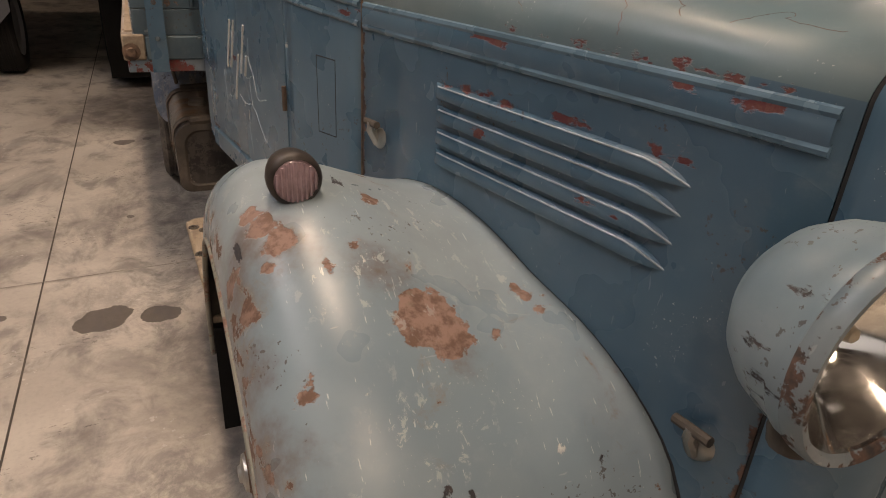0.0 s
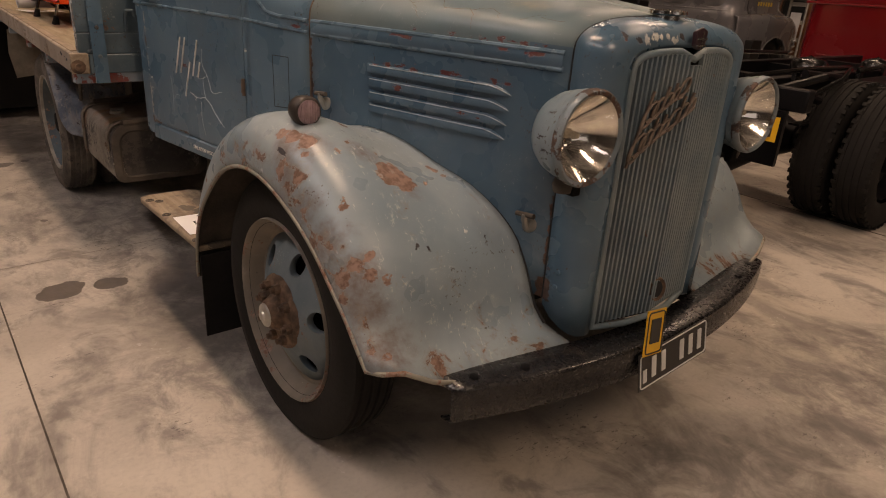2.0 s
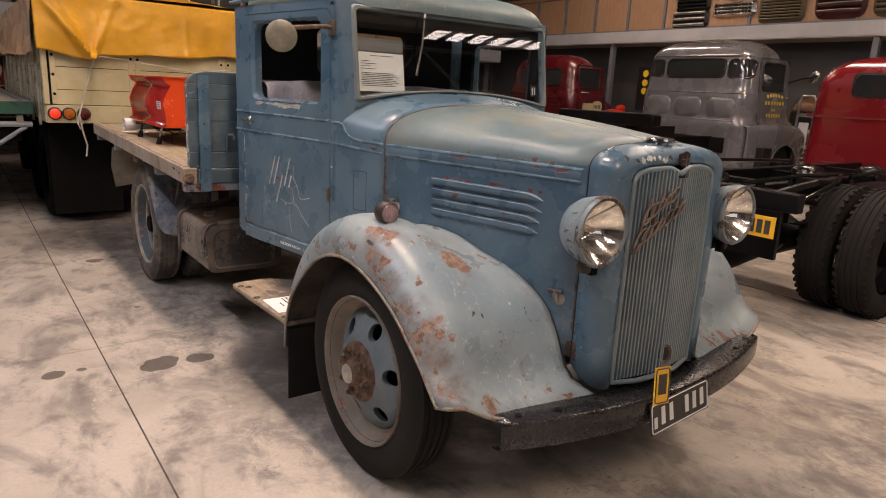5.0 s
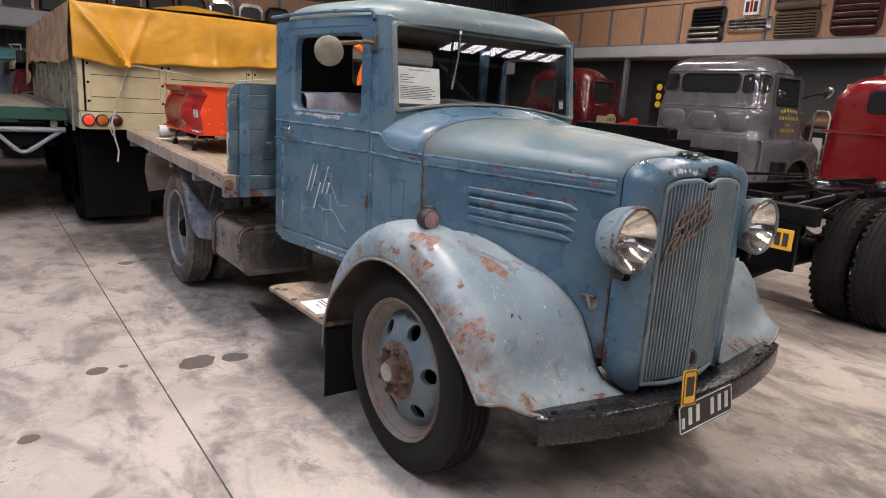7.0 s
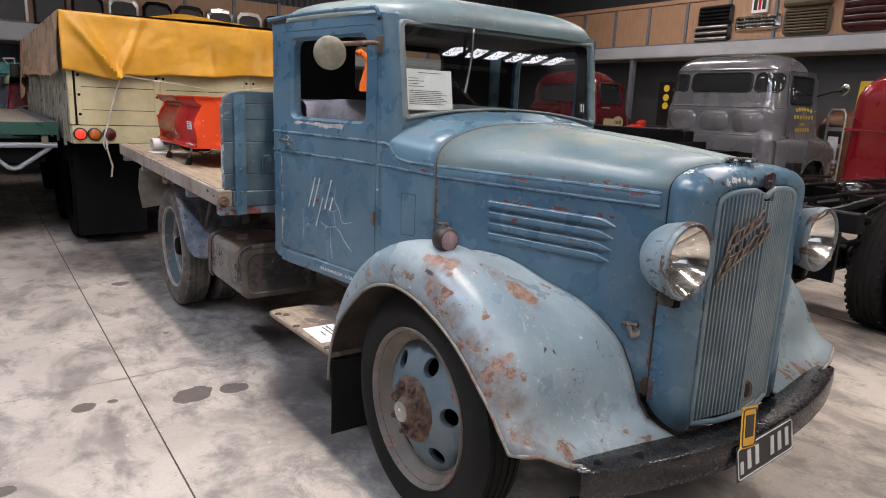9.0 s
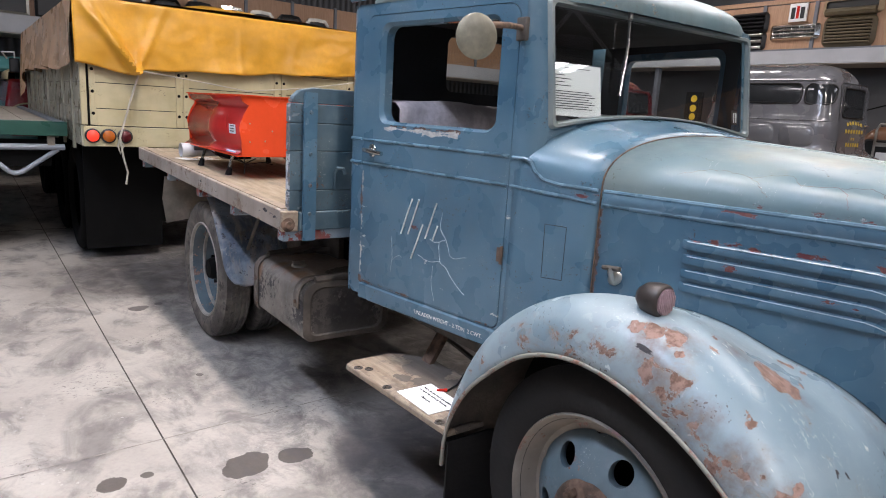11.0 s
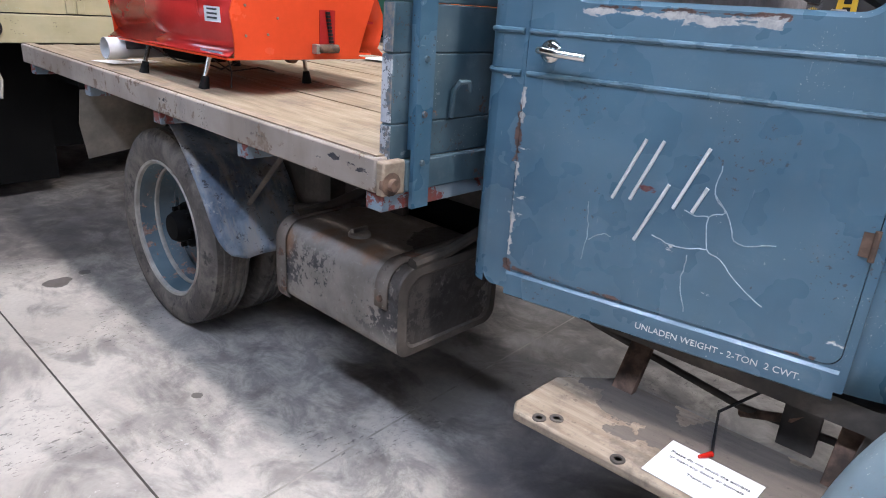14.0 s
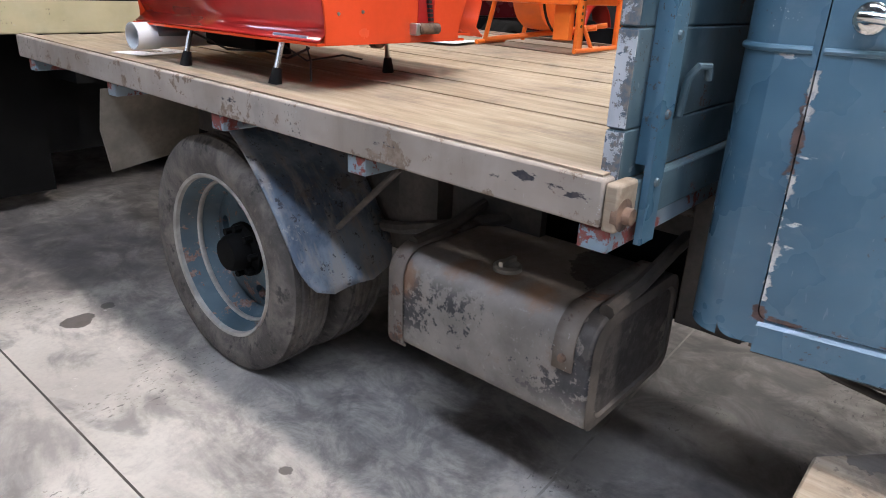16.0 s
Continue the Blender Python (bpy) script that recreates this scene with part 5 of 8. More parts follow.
def front_wheel(cx, s):
    """s: 1 on the near side, where the outside looks towards smaller x."""
    w = tyre(cx, WY, WZ, WR, 0.18, "front_wheel", "rubber", lorry)
    w["label"] = "front wheel with black tyre and rusty blue disc"

    def at(r, h, t):
        return (cx - s * h, WY + r * math.cos(t), WZ + r * math.sin(t))
    dish = lambda r: lerp([(0.085, 0.092), (0.12, 0.082), (0.18, 0.053), (0.238, 0.022), (0.26, 0.018)], r)[0]
    B().lathe((cx, WY, WZ), (-s, 0, 0), [(0.235, 0.020), (0.255, 0.022), (0.268, 0.045), (0.283, 0.082), (0.290, 0.086), (0.294, 0.078), (0.285, 0.055)], 56).make("rim", "rim_rust", w, "rust-stained wheel rim", smooth=50)
    b = B()
    disc_with_holes(b, lambda r, t: at(r, dish(r), t), 0.085, 0.238, 6, 0.034, 0.182, turn=0.87)
    b.make("disc", "wheel_blue", w, "pale blue wheel disc with round holes", smooth=50, thick=0.004)
    B().lathe((cx, WY, WZ), (-s, 0, 0), [(0.124, 0.07), (0.118, 0.088), (0.105, 0.094), (0.06, 0.098), (0.052, 0.110), (0.046, 0.124), (0.038, 0.132), (0.016, 0.136), (0.014, 0.142), (0.0, 0.143)], 32).make("hub", "rusty_iron", w, "thickly rusted hub", smooth=50)
    for k in range(8):
        t = 2 * math.pi * k / 8 + 0.2
        y, z = WY + 0.088 * math.cos(t), WZ + 0.088 * math.sin(t)
        B().cyl((cx - s * 0.085, y, z), (cx - s * 0.112, y, z), 0.019, 0.016, 6).cyl((cx - s * 0.105, y, z), (cx - s * 0.124, y, z), 0.010, 0.009, 8).make("wheel_nut", "rusty_iron", w, smooth=0)
    B().lathe((cx, WY, WZ), (-s, 0, 0), [(0.039, 0.128), (0.036, 0.138), (0.018, 0.142), (0.015, 0.148), (0.0, 0.149)], 20).make("hub_cap", "dull_metal", w, "scraped metal hub cap", smooth=40)
    B().lathe((cx, WY, WZ), (s, 0, 0), [(0.25, -0.02), (0.2, 0.03), (0.0, 0.03)], 24).make("brake_drum", "chassis_black", w)


front_wheel(0.565, 1), front_wheel(2 * CX - 0.565, -1)
B().cyl((0.6, WY, 0.36), (2.0, WY, 0.36), 0.035).make("front_axle", "chassis_black", lorry)

# chassis rails and gear underneath
for x in (1.03, 1.60):
    B().box(x - 0.035, x + 0.035, 1.0, 5.75, 0.60, 0.74).make("chassis_rail", "grimy_steel", lorry)
for y in (1.1, 2.2, 3.3, 4.1, 5.0, 5.7):
    B().box(1.03, 1.60, y - 0.04, y + 0.04, 0.62, 0.72).make("cross_member", "grimy_steel", lorry)
B().cyl((CX, 2.2, 0.55), (CX, 4.5, 0.45), 0.04).make("drive_shaft", "grimy_steel", lorry)
B().box(1.08, 1.55, 1.1, 2.1, 0.42, 0.9).make("engine", "chassis_black", lorry, bevel=0.03)
B().cyl((0.6, 4.52, 0.42), (2.05, 4.52, 0.42), 0.06).lathe((CX, 4.52, 0.42), (0, 1, 0), [(0.0, -0.18), (0.1, -0.14), (0.17, 0), (0.1, 0.14), (0, 0.18)], 20).make("rear_axle", "chassis_black", lorry)
for x in (0.84, 1.79):
    for k in range(5):
        L = 0.55 - 0.09 * k
        B().box(x - 0.03, x + 0.03, 4.52 - L, 4.52 + L, 0.52 - 0.014 * k, 0.532 - 0.014 * k).make("leaf_spring", "grimy_steel", lorry)

# cab
SB, ST = 0.685, 1.845
def on_side(y, z, d=0.0):
    return (side_x(y) - d, y, z)


door_line = round_rect(2.105, 2.862, 0.742, 1.80, (0.03, 0.02, 0.05, 0.05), 6)
win_line = round_rect(2.175, 2.775, 1.395, 1.772, (0.05, 0.045, 0.045, 0.045), 6)
shell_line = round_rect(2.085, 2.93, SB, ST, (0.004, 0.03, 0.02, 0.02), 6)
gap = round_rect(2.1035, 2.8650, 0.7395, 1.8030, (0.03, 0.02, 0.05, 0.05), 6)
both(B().ring([on_side(y, z) for y, z in shell_line], [on_side(y, z) for y, z in gap]).ring([on_side(y, z) for y, z in gap], [on_side(y, z, -0.03) for y, z in gap]), "cab_side", "cab_paint", lorry, cx=FAR, smooth=30)
dr = B().ring([on_side(y, z, 0.003) for y, z in door_line], [on_side(y, z, 0.003) for y, z in win_line])
dr.ring([on_side(y, z, 0.003) for y, z in win_line], [on_side(y, z, -0.012) for y, z in round_rect(2.187, 2.763, 1.405, 1.760, 0.045, 6)])
dr.ring([on_side(y, z, -0.012) for y, z in round_rect(2.187, 2.763, 1.405, 1.760, 0.045, 6)], [on_side(y, z, -0.045) for y, z in round_rect(2.187, 2.763, 1.405, 1.760, 0.045, 6)])
dr.ring([on_side(y, z, -0.045) for y, z in round_rect(2.187, 2.763, 1.405, 1.760, 0.045, 6)], [on_side(y, z, -0.045) for y, z in door_line])
dr.ring([on_side(y, z, -0.045) for y, z in door_line], [on_side(y, z, 0.003) for y, z in door_line])
doors = both(dr, "door", "cab_paint", lorry, "blue cab door with slanted white brushed bars", cx=FAR, smooth=30)
for d_ob, c in zip(doors, (0, 1)):
    mk = lambda b, n, m, lab="", **kw: (b.mirrored(FAR) if c else b).make(n, m, d_ob, lab, **kw)
    for z in (1.328, 1.234):
        mk(B().tube([on_side(y, z, 0.003) for y in np.linspace(2.108, 2.858, 6)], 0.0062, 8), "belt_moulding", "bead_paint")
    # handle
    hb = B().lathe(on_side(2.806, 1.288, 0.002), (-1, 0, 0), [(0.027, 0), (0.024, 0.006), (0.012, 0.008), (0.010, 0.03)], 16, 1.0)
    hb.tube([on_side(2.815, 1.29, 0.034), on_side(2.80, 1.29, 0.042), on_side(2.76, 1.286, 0.044), on_side(2.70, 1.283, 0.040)], 0.009, 10)
    mk(hb, "door_handle", "chrome", "worn chrome lever handle", smooth=60)
    for z in (1.0,):
        hh = B().cyl(on_side(2.105, z - 0.03, 0.008), on_side(2.105, z + 0.03, 0.008), 0.006, seg=10)
        hh.box(side_x(2.12) - 0.006, side_x(2.12) + 0.004, 2.108, 2.128, z - 0.024, z + 0.024)
        mk(hh, "door_hinge", "rusty_iron", "rusty door hinge")
# cracks in the door paint
for line in (((2.394, 1.099), (2.398, 1.038), (2.364, 0.998), (2.334, 0.945), (2.266, 0.959)), ((2.398, 1.038), (2.372, 1.003), (2.401, 0.988), (2.391, 0.917), (2.362, 0.903), (2.313, 0.855), (2.263, 0.824)), ((2.391, 0.917), (2.457, 0.908), (2.511, 0.921)), ((2.401, 0.988), (2.432, 0.986), (2.452, 0.993)), ((2.427, 0.894), (2.431, 0.829), (2.412, 0.763)), ((2.667, 0.964), (2.658, 0.89), (2.665, 0.82)), ((2.655, 0.874), (2.62, 0.896), (2.60, 0.893))):
    fine = [smooth_lerp([(k, *p) for k, p in enumerate(line)], (len(line) - 1) * i / 24) for i in range(25)]
    B().tube([on_side(y + 0.003 * noise.noise((y * 60, z * 60, 0)), z + 0.003 * noise.noise((y * 60, z * 60, 9)), 0.0025) for y, z in fine], 0.0016, 5).make("paint_crack", "scratch_pale", doors[0], "pale crack in the paint")
# sill strip under the door, with its weight lettering
both(B().grid([[on_side(y, 0.735, 0.001), on_side(y, 0.728, 0.007), on_side(y, 0.672, 0.007), on_side(y, 0.664, -0.004)] for y in np.linspace(2.10, 2.86, 5)]), "sill", "cab_paint", lorry, cx=FAR)
# small hatch outlined in the cowl side
hatch = B()
for (ya, za), (yb, zb) in (((1.895, 1.128), (1.965, 1.128)), ((1.965, 1.128), (1.962, 0.955)), ((1.962, 0.955), (1.895, 0.958)), ((1.895, 0.958), (1.895, 1.128))):
    hatch.tube([on_side(ya, za, 0.0005), on_side(yb, zb, 0.0005)], 0.0022, 6)
both(hatch, "cowl_hatch_seam", "lining_black", lorry)
# rear corners and back wall with window
corner = []
for k in range(9):
    t = radians(90 * k / 8)
    corner.append([(side_x(2.93) + 0.10 - 0.10 * math.cos(t), 2.93 + 0.075 * math.sin(t), z) for z in (SB, 1.0, 1.4, ST)])
both(B().grid(corner), "cab_corner", "cab_paint", lorry, cx=FAR)
for z in (1.328, 1.234):
    both(B().tube([on_side(2.875, z, 0.0)] + [(side_x(2.93) + 0.10 - 0.10 * math.cos(t), 2.93 + 0.075 * math.sin(t), z) for t in [radians(11 * k) for k in range(9)]], 0.007, 8), "belt_moulding", "cab_paint", lorry)
xw0, xw1 = side_x(2.93) + 0.10, 2 * FAR - side_x(2.93) - 0.10
rw_out = round_rect(xw0, xw1, SB, ST, 0.01, 6)
rw_in = round_rect(1.01, 1.60, 1.545, 1.785, 0.035, 6)
B().ring([(x, 3.005, z) for x, z in rw_out], [(x, 3.005, z) for x, z in rw_in]).ring([(x, 3.005, z) for x, z in rw_in], [(x, 2.97, z) for x, z in rw_in]).ring([(x, 2.97, z) for x, z in rw_in], [(x, 2.97, z) for x, z in rw_out]).make("back_wall", "lining_black", lorry, smooth=0)
pane = B().add([(1.0, 2.985, 1.535), (1.61, 2.985, 1.535), (1.61, 2.985, 1.79), (1.0, 2.985, 1.79)], [(0, 1, 2, 3)]).make("rear_pane", "window_glass", lorry, smooth=0)
pane.visible_shadow = False
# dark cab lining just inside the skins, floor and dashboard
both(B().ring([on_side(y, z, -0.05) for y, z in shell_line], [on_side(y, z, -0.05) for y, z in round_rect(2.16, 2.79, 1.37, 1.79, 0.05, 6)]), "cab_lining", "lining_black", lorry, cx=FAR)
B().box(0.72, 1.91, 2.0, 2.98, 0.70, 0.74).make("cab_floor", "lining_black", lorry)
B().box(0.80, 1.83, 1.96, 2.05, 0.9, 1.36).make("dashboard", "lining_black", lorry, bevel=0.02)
sq = B().grid([[(x, 2.70 + 0.05 * (z - 1.1), z - 0.012 * math.sin((x - 0.7) * 3.1) * (z > 1.4)) for z in (1.05, 1.2, 1.38, 1.455)] + [(x, 2.75, 1.488 + 0.012 * math.sin(x * 9)), (x, 2.85, 1.492), (x, 2.90, 1.43), (x, 2.90, 1.05)] for x in np.linspace(0.615, 2.0, 14)])
seat = sq.make("seat_back", "seat_cloth", lorry, "dusty grey cloth bench seat", smooth=60)
B().box(0.70, 1.93, 2.35, 2.75, 0.9, 1.08).make("seat_cushion", "seat_cloth", lorry, bevel=0.03)
B().lathe((0.98, 2.22, 1.42), (0, -0.45, 0.9), [(0.195, -0.01), (0.205, 0.0), (0.195, 0.01), (0.185, 0.0), (0.195, -0.01)], 36).tube([(0.98, 2.22, 1.42), (0.98, 2.0, 1.2)], 0.018).tube([(0.79, 2.22, 1.42), (1.17, 2.22, 1.42)], 0.008).make("steering_wheel", "black_trim", lorry, smooth=60)

# windscreen surround, frame and glass, leaning back
def ws(x, z, out=0.0):
    return (x, 2.026 + (z - 1.42) * 0.14 - out, z)


def arch_loop(half, z0, z1, rise, r, seg=6):
    pts = round_rect(CX - half, CX + half, z0, z1, r, seg)
    res = []
    for x, z in pts:
        if z < (z0 + z1) / 2:
            z = z + rise * (1 - ((x - CX) / half) ** 2)
        res.append((x, z))
    # more points along the bottom edge, so that it bows
    a, c = res[seg], res[seg + 1]
    bottom = []
    for k in range(1, 12):
        x = a[0] + (c[0] - a[0]) * k / 12
        bottom.append((x, z0 + rise * (1 - ((x - CX) / half) ** 2)))
    return res[: seg + 1] + bottom + res[seg + 1:]


o0 = arch_loop(0.592, 1.36, 1.86, 0.08, 0.03)
o1 = arch_loop(0.578, 1.418, 1.828, 0.055, 0.02)
o2 = arch_loop(0.559, 1.437, 1.812, 0.045, 0.02)
o3 = arch_loop(0.552, 1.443, 1.806, 0.044, 0.02)
sur = B().ring([(x, y + 0.02, z) for x, y, z in [ws(x, z) for x, z in o0]], [ws(x, z, 0.003) for x, z in o1])
sur.make("windscreen_surround", "cab_paint", lorry, smooth=50, thick=0.003)
# front pillars, rounded from the screen frame back to the door line
pil = []
for z in np.linspace(1.27, 1.845, 9):
    yb = 2.026 + (z - 1.42) * 0.14 - 0.003
    x_in, x_out = CX - 0.577, side_x(2.095)
    if z < 1.40:
        yb += 0.02
    pil.append([(x_in - (x_in - x_out) * math.sin(k / 8 * math.pi / 2), 2.10 - (2.10 - yb) * math.cos(k / 8 * math.pi / 2), z) for k in range(9)])
both(B().grid(pil), "front_pillar", "cab_paint", lorry, cx=FAR, smooth=60)
wf = B().ring([ws(x, z, 0.004) for x, z in o1], [ws(x, z, 0.018) for x, z in arch_loop(0.571, 1.425, 1.822, 0.053, 0.02)]).ring([ws(x, z, 0.018) for x, z in arch_loop(0.571, 1.425, 1.822, 0.053, 0.02)], [ws(x, z, 0.018) for x, z in o2]).ring([ws(x, z, 0.018) for x, z in o2], [ws(x, z, -0.01) for x, z in o3])
screen = wf.make("windscreen", "screen_frame", lorry, "single-pane windscreen in a worn grey frame", smooth=40)
gl = arch_loop(0.556, 1.440, 1.810, 0.045, 0.02)
pane = B().sheet([ws(x, z, 0.004) for x, z in gl]).make("pane", "window_glass", screen, "clear reflecting glass", smooth=0)
pane.visible_shadow = False
# wiper, hung from the top edge
B().tube([ws(1.105, 1.825, 0.03), ws(1.085, 1.70, 0.034), ws(1.05, 1.545, 0.026)], 0.006, 6).make("wiper", "chrome", lorry, "single thin wiper arm hung from the top edge")
B().tube([ws(1.107, 1.832, 0.03), ws(1.10, 1.80, 0.034)], 0.009, 8).make("wiper_pivot", "dull_metal", lorry)
# notices behind the glass
card = B().sheet([ws(0.775, 1.466, -0.02), ws(1.012, 1.466, -0.02), ws(1.010, 1.634, -0.02), ws(0.777, 1.634, -0.02)]).make("notice", "paper", None, smooth=0)
tagged(card, "white printed information sheet behind the windscreen", "notice")
for x0, x1, z in [(0.835, 0.955, 1.620)] + [(0.787, 0.835 + 0.03 * (k % 2), 1.596 - 0.011 * k) for k in range(4)] + [(0.787, 0.95 + 0.045 * ((k * 7) % 3) / 3, 1.545 - 0.0078 * k) for k in range(8)]:
    B().sheet([ws(x0, z - 0.0013, -0.018), ws(x1, z - 0.0013, -0.018), ws(x1, z + 0.0013, -0.018), ws(x0, z + 0.0013, -0.018)]).make("print_bar", "ink", card, smooth=0)
stick = tagged(B().sheet([ws(1.79, 1.475, -0.004), ws(1.835, 1.475, -0.004), ws(1.835, 1.535, -0.004), ws(1.79, 1.535, -0.004)]).make("sticker", "black_trim", None, smooth=0), "small black sticker with white marks on the windscreen", "sticker")
B().sheet([ws(1.80, 1.483, -0.002), ws(1.809, 1.483, -0.002), ws(1.809, 1.522, -0.002), ws(1.80, 1.522, -0.002)]).add([ws(1.816, 1.483, -0.002), ws(1.825, 1.483, -0.002), ws(1.825, 1.522, -0.002), ws(1.816, 1.522, -0.002)], [(0, 1, 2, 3)]).make("mark", "white_lettering", stick, smooth=0)

# roof
def roof_plan(s, n=64):
    """Rounded plan of the roof, shrunk towards its middle."""
    out = []
    x0, xf = side_x(2.93) - 0.012, 0.668
    for k in range(n):
        t = 2 * math.pi * k / n
        c, d = math.cos(t), math.sin(t)
        p = 5.0
        q = 1 / (abs(c) ** p + abs(d) ** p) ** (1 / p)
        yy = 2.523 + 0.487 * q * d
        half = CX - (xf + (x0 - xf) * (yy - 2.06) / 0.95)
        out.append((CX + half * q * c * s, 2.523 + 0.487 * q * d * s))
    return out


rows = []
for k in range(13):
    f = k / 12
    s = math.cos(f * math.pi / 2) ** 0.55 if k < 12 else 0.001
    rows.append([(x, y + 0.0, 1.836 + 0.012 * (y - 2.11) + 0.132 * math.sin(f * math.pi / 2) ** 0.9) for x, y in roof_plan(s)])
rows.insert(0, [(x, y, 1.822 + 0.012 * (y - 2.11)) for x, y in roof_plan(1.0)])
B().grid(rows, True).make("roof", "roof_paint", lorry, "domed blue cab roof with worn patches", smooth=60)
B().tube([on_side(2.10, 1.83, 0.004), on_side(2.104, 1.855, 0.010)] + [on_side(y, 1.862 + 0.01 * math.sin((y - 2.1) * 3.5), 0.014) for y in np.linspace(2.11, 2.95, 9)], 0.009, 8).make("drip_rail", "cab_paint", lorry)
B().box(0.66, 1.90, 2.09, 2.98, 1.815, 1.826).make("head_lining", "lining_black", lorry)

# mirror on its arm
arm = B().tube([on_side(2.09, 1.722, 0.01), on_side(2.08, 1.722, 0.06), (0.50, 1.985, 1.705), (0.42, 1.965, 1.695)], 0.009, 8)
mir = arm.make("door_mirror", "rusty_iron", lorry, "round mirror on a rusty arm", smooth=60)
B().box(side_x(2.09) - 0.014, side_x(2.09) + 0.002, 2.07, 2.115, 1.685, 1.755).make("mirror_bracket", "grimy_steel", mir, bevel=0.004)
B().lathe((0.377, 1.962, 1.66), (-0.25, -0.95, 0.0), [(0.0, 0.014), (0.03, 0.013), (0.052, 0.008), (0.061, 0.0), (0.059, -0.006), (0.0, -0.006)], 32, 1.0).make("mirror_head", "tan_back", mir, smooth=60)

# running board and its irons
rb = B().prism([(0.402, 2.69, 0.428), (0.44, 2.715, 0.428), (0.62, 2.715, 0.428), (0.745, 2.60, 0.428), (0.745, 2.04, 0.428), (0.425, 2.04, 0.428)], (0, 0, 0.026))
board = rb.make("running_board", "running_board_wood", lorry, "worn wooden running board with dark peeling patches", bevel=0.006)
for x, y in ((0.425, 2.63), (0.455, 2.60), (0.43, 2.42), (0.44, 2.10)):
    B().lathe((x, y, 0.452), (0, 0, 1), [(0.018, 0), (0.017, 0.004), (0.009, 0.005), (0.008, 0.002), (0, 0.002)], 14).make("board_bolt", "grimy_steel", board)
for y in (2.56, 2.05):
    B().prism([(0.685, y - 0.03, 0.44), (0.705, y - 0.03, 0.43), (0.80, y - 0.03, 0.58), (0.94, y - 0.03, 0.69), (0.925, y - 0.03, 0.705), (0.785, y - 0.03, 0.595)], (0, 0.06, 0)).make("board_iron", "rusty_iron", lorry, "flat rusty running board iron", bevel=0.003)
B().box(0.70, 0.93, 1.95, 2.9, 0.60, 0.66).make("body_bearer", "grimy_steel", lorry)
B().tube([(0.80, 2.2, 0.62), (0.72, 2.32, 0.5), (0.66, 2.30, 0.462), (0.60, 2.28, 0.46)], 0.004, 6).make("cable", "black_trim", lorry)
cable_end = B().cyl((0.60, 2.28, 0.462), (0.565, 2.295, 0.464), 0.007, 0.004, 8).make("cable_clip", "lamp_red", lorry, "red clip on a loose cable end")

# pipes and levers under the cab
B().tube([(0.80, 2.05, 0.66), (0.79, 2.18, 0.52), (0.83, 2.30, 0.46)], 0.012, 8).make("brake_lever", "rusty_iron", lorry, smooth=60)
B().box(0.78, 0.80, 2.12, 2.20, 0.45, 0.66).make("pedal_plate", "grimy_steel", lorry)
B().prism([(0.80, 2.16, 0.60), (0.80, 2.34, 0.615), (0.80, 2.37, 0.585), (0.80, 2.28, 0.555), (0.80, 2.17, 0.56)], (0.02, 0, 0)).make("pedal_bracket", "grimy_steel", lorry, "rusty bracket plate under the cab", bevel=0.003)
B().tube([(0.79, 2.12, 0.58), (0.79, 2.28, 0.585), (0.80, 2.36, 0.60)], 0.016, 8).make("cross_tube", "rusty_iron", lorry, smooth=60)
B().tube([(0.81, 2.05, 0.50), (0.82, 2.30, 0.48), (0.86, 2.75, 0.52), (0.95, 3.1, 0.58)], 0.010, 8).make("brake_rod", "grimy_steel", lorry, smooth=60)
# plain black box added to close off bright floor behind the tank
B().box(0.90, 1.00, 2.95, 3.85, 0.50, 0.93).make("chassis_outrigger", "chassis_black", lorry, "black box closing the gap behind the fuel tank", bevel=0.01)
B().tube([(0.885, 3.05, 0.80), (0.87, 3.3, 0.83), (0.88, 3.6, 0.80), (0.87, 3.85, 0.74)], 0.014, 8).make("fuel_pipe", "strap_steel", lorry, smooth=60)
B().prism([(0.72, 1.975, 0.66), (0.72, 2.02, 0.66), (0.72, 2.05, 0.46), (0.72, 2.01, 0.44)], (0.05, 0, 0)).make("wing_stay", "grimy_steel", lorry, "flat rusty stay behind the front wheel", bevel=0.003)
B().box(0.93, 1.70, 2.15, 3.0, 0.50, 0.60).make("gear_case", "chassis_black", lorry, bevel=0.04)
B().box(0.85, 0.87, 2.95, 3.12, 0.52, 0.92).make("cab_mount", "grimy_steel", lorry, bevel=0.004)

# fuel tank
tb = round_rect(0.41, 0.85, 0.395, 0.672, (0.045, 0.05, 0.06, 0.075), 6)
tank = B().prism([(x, 3.125, z + 0.00) for x, z in tb], (0, 0.61, 0)).make("fuel_tank", "tank_skin", lorry, "box-shaped fuel tank with flaking black paint", bevel=0.01)
for y, low in ((3.165, 0.545), (3.672, 0.40)):
    tp = [(x, z) for x, z in round_rect(0.404, 0.856, 0.389, 0.678, (0.045, 0.05, 0.06, 0.075), 6) if z > low]
    tp.sort(key=lambda p: math.atan2(p[1] - 0.50, p[0] - 0.63) if p[0] > 0.45 or p[1] > 0.5 else math.pi + (0.55 - p[1]))
    tp = tp + [(tp[-1][0] + 0.0, low)]
    B().grid([[(x, y + dy, z) for x, z in tp] for dy in (0, 0.05)]).make("tank_strap", "strap_steel", tank, "flat rusty steel strap", thick=0.006)
    B().lathe((tp[-1][0] - 0.003, y + 0.025, low + 0.03), (-1, 0, 0), [(0.011, 0), (0.009, 0.007), (0, 0.008)], 8).make("strap_bolt", "rusty_iron", tank)
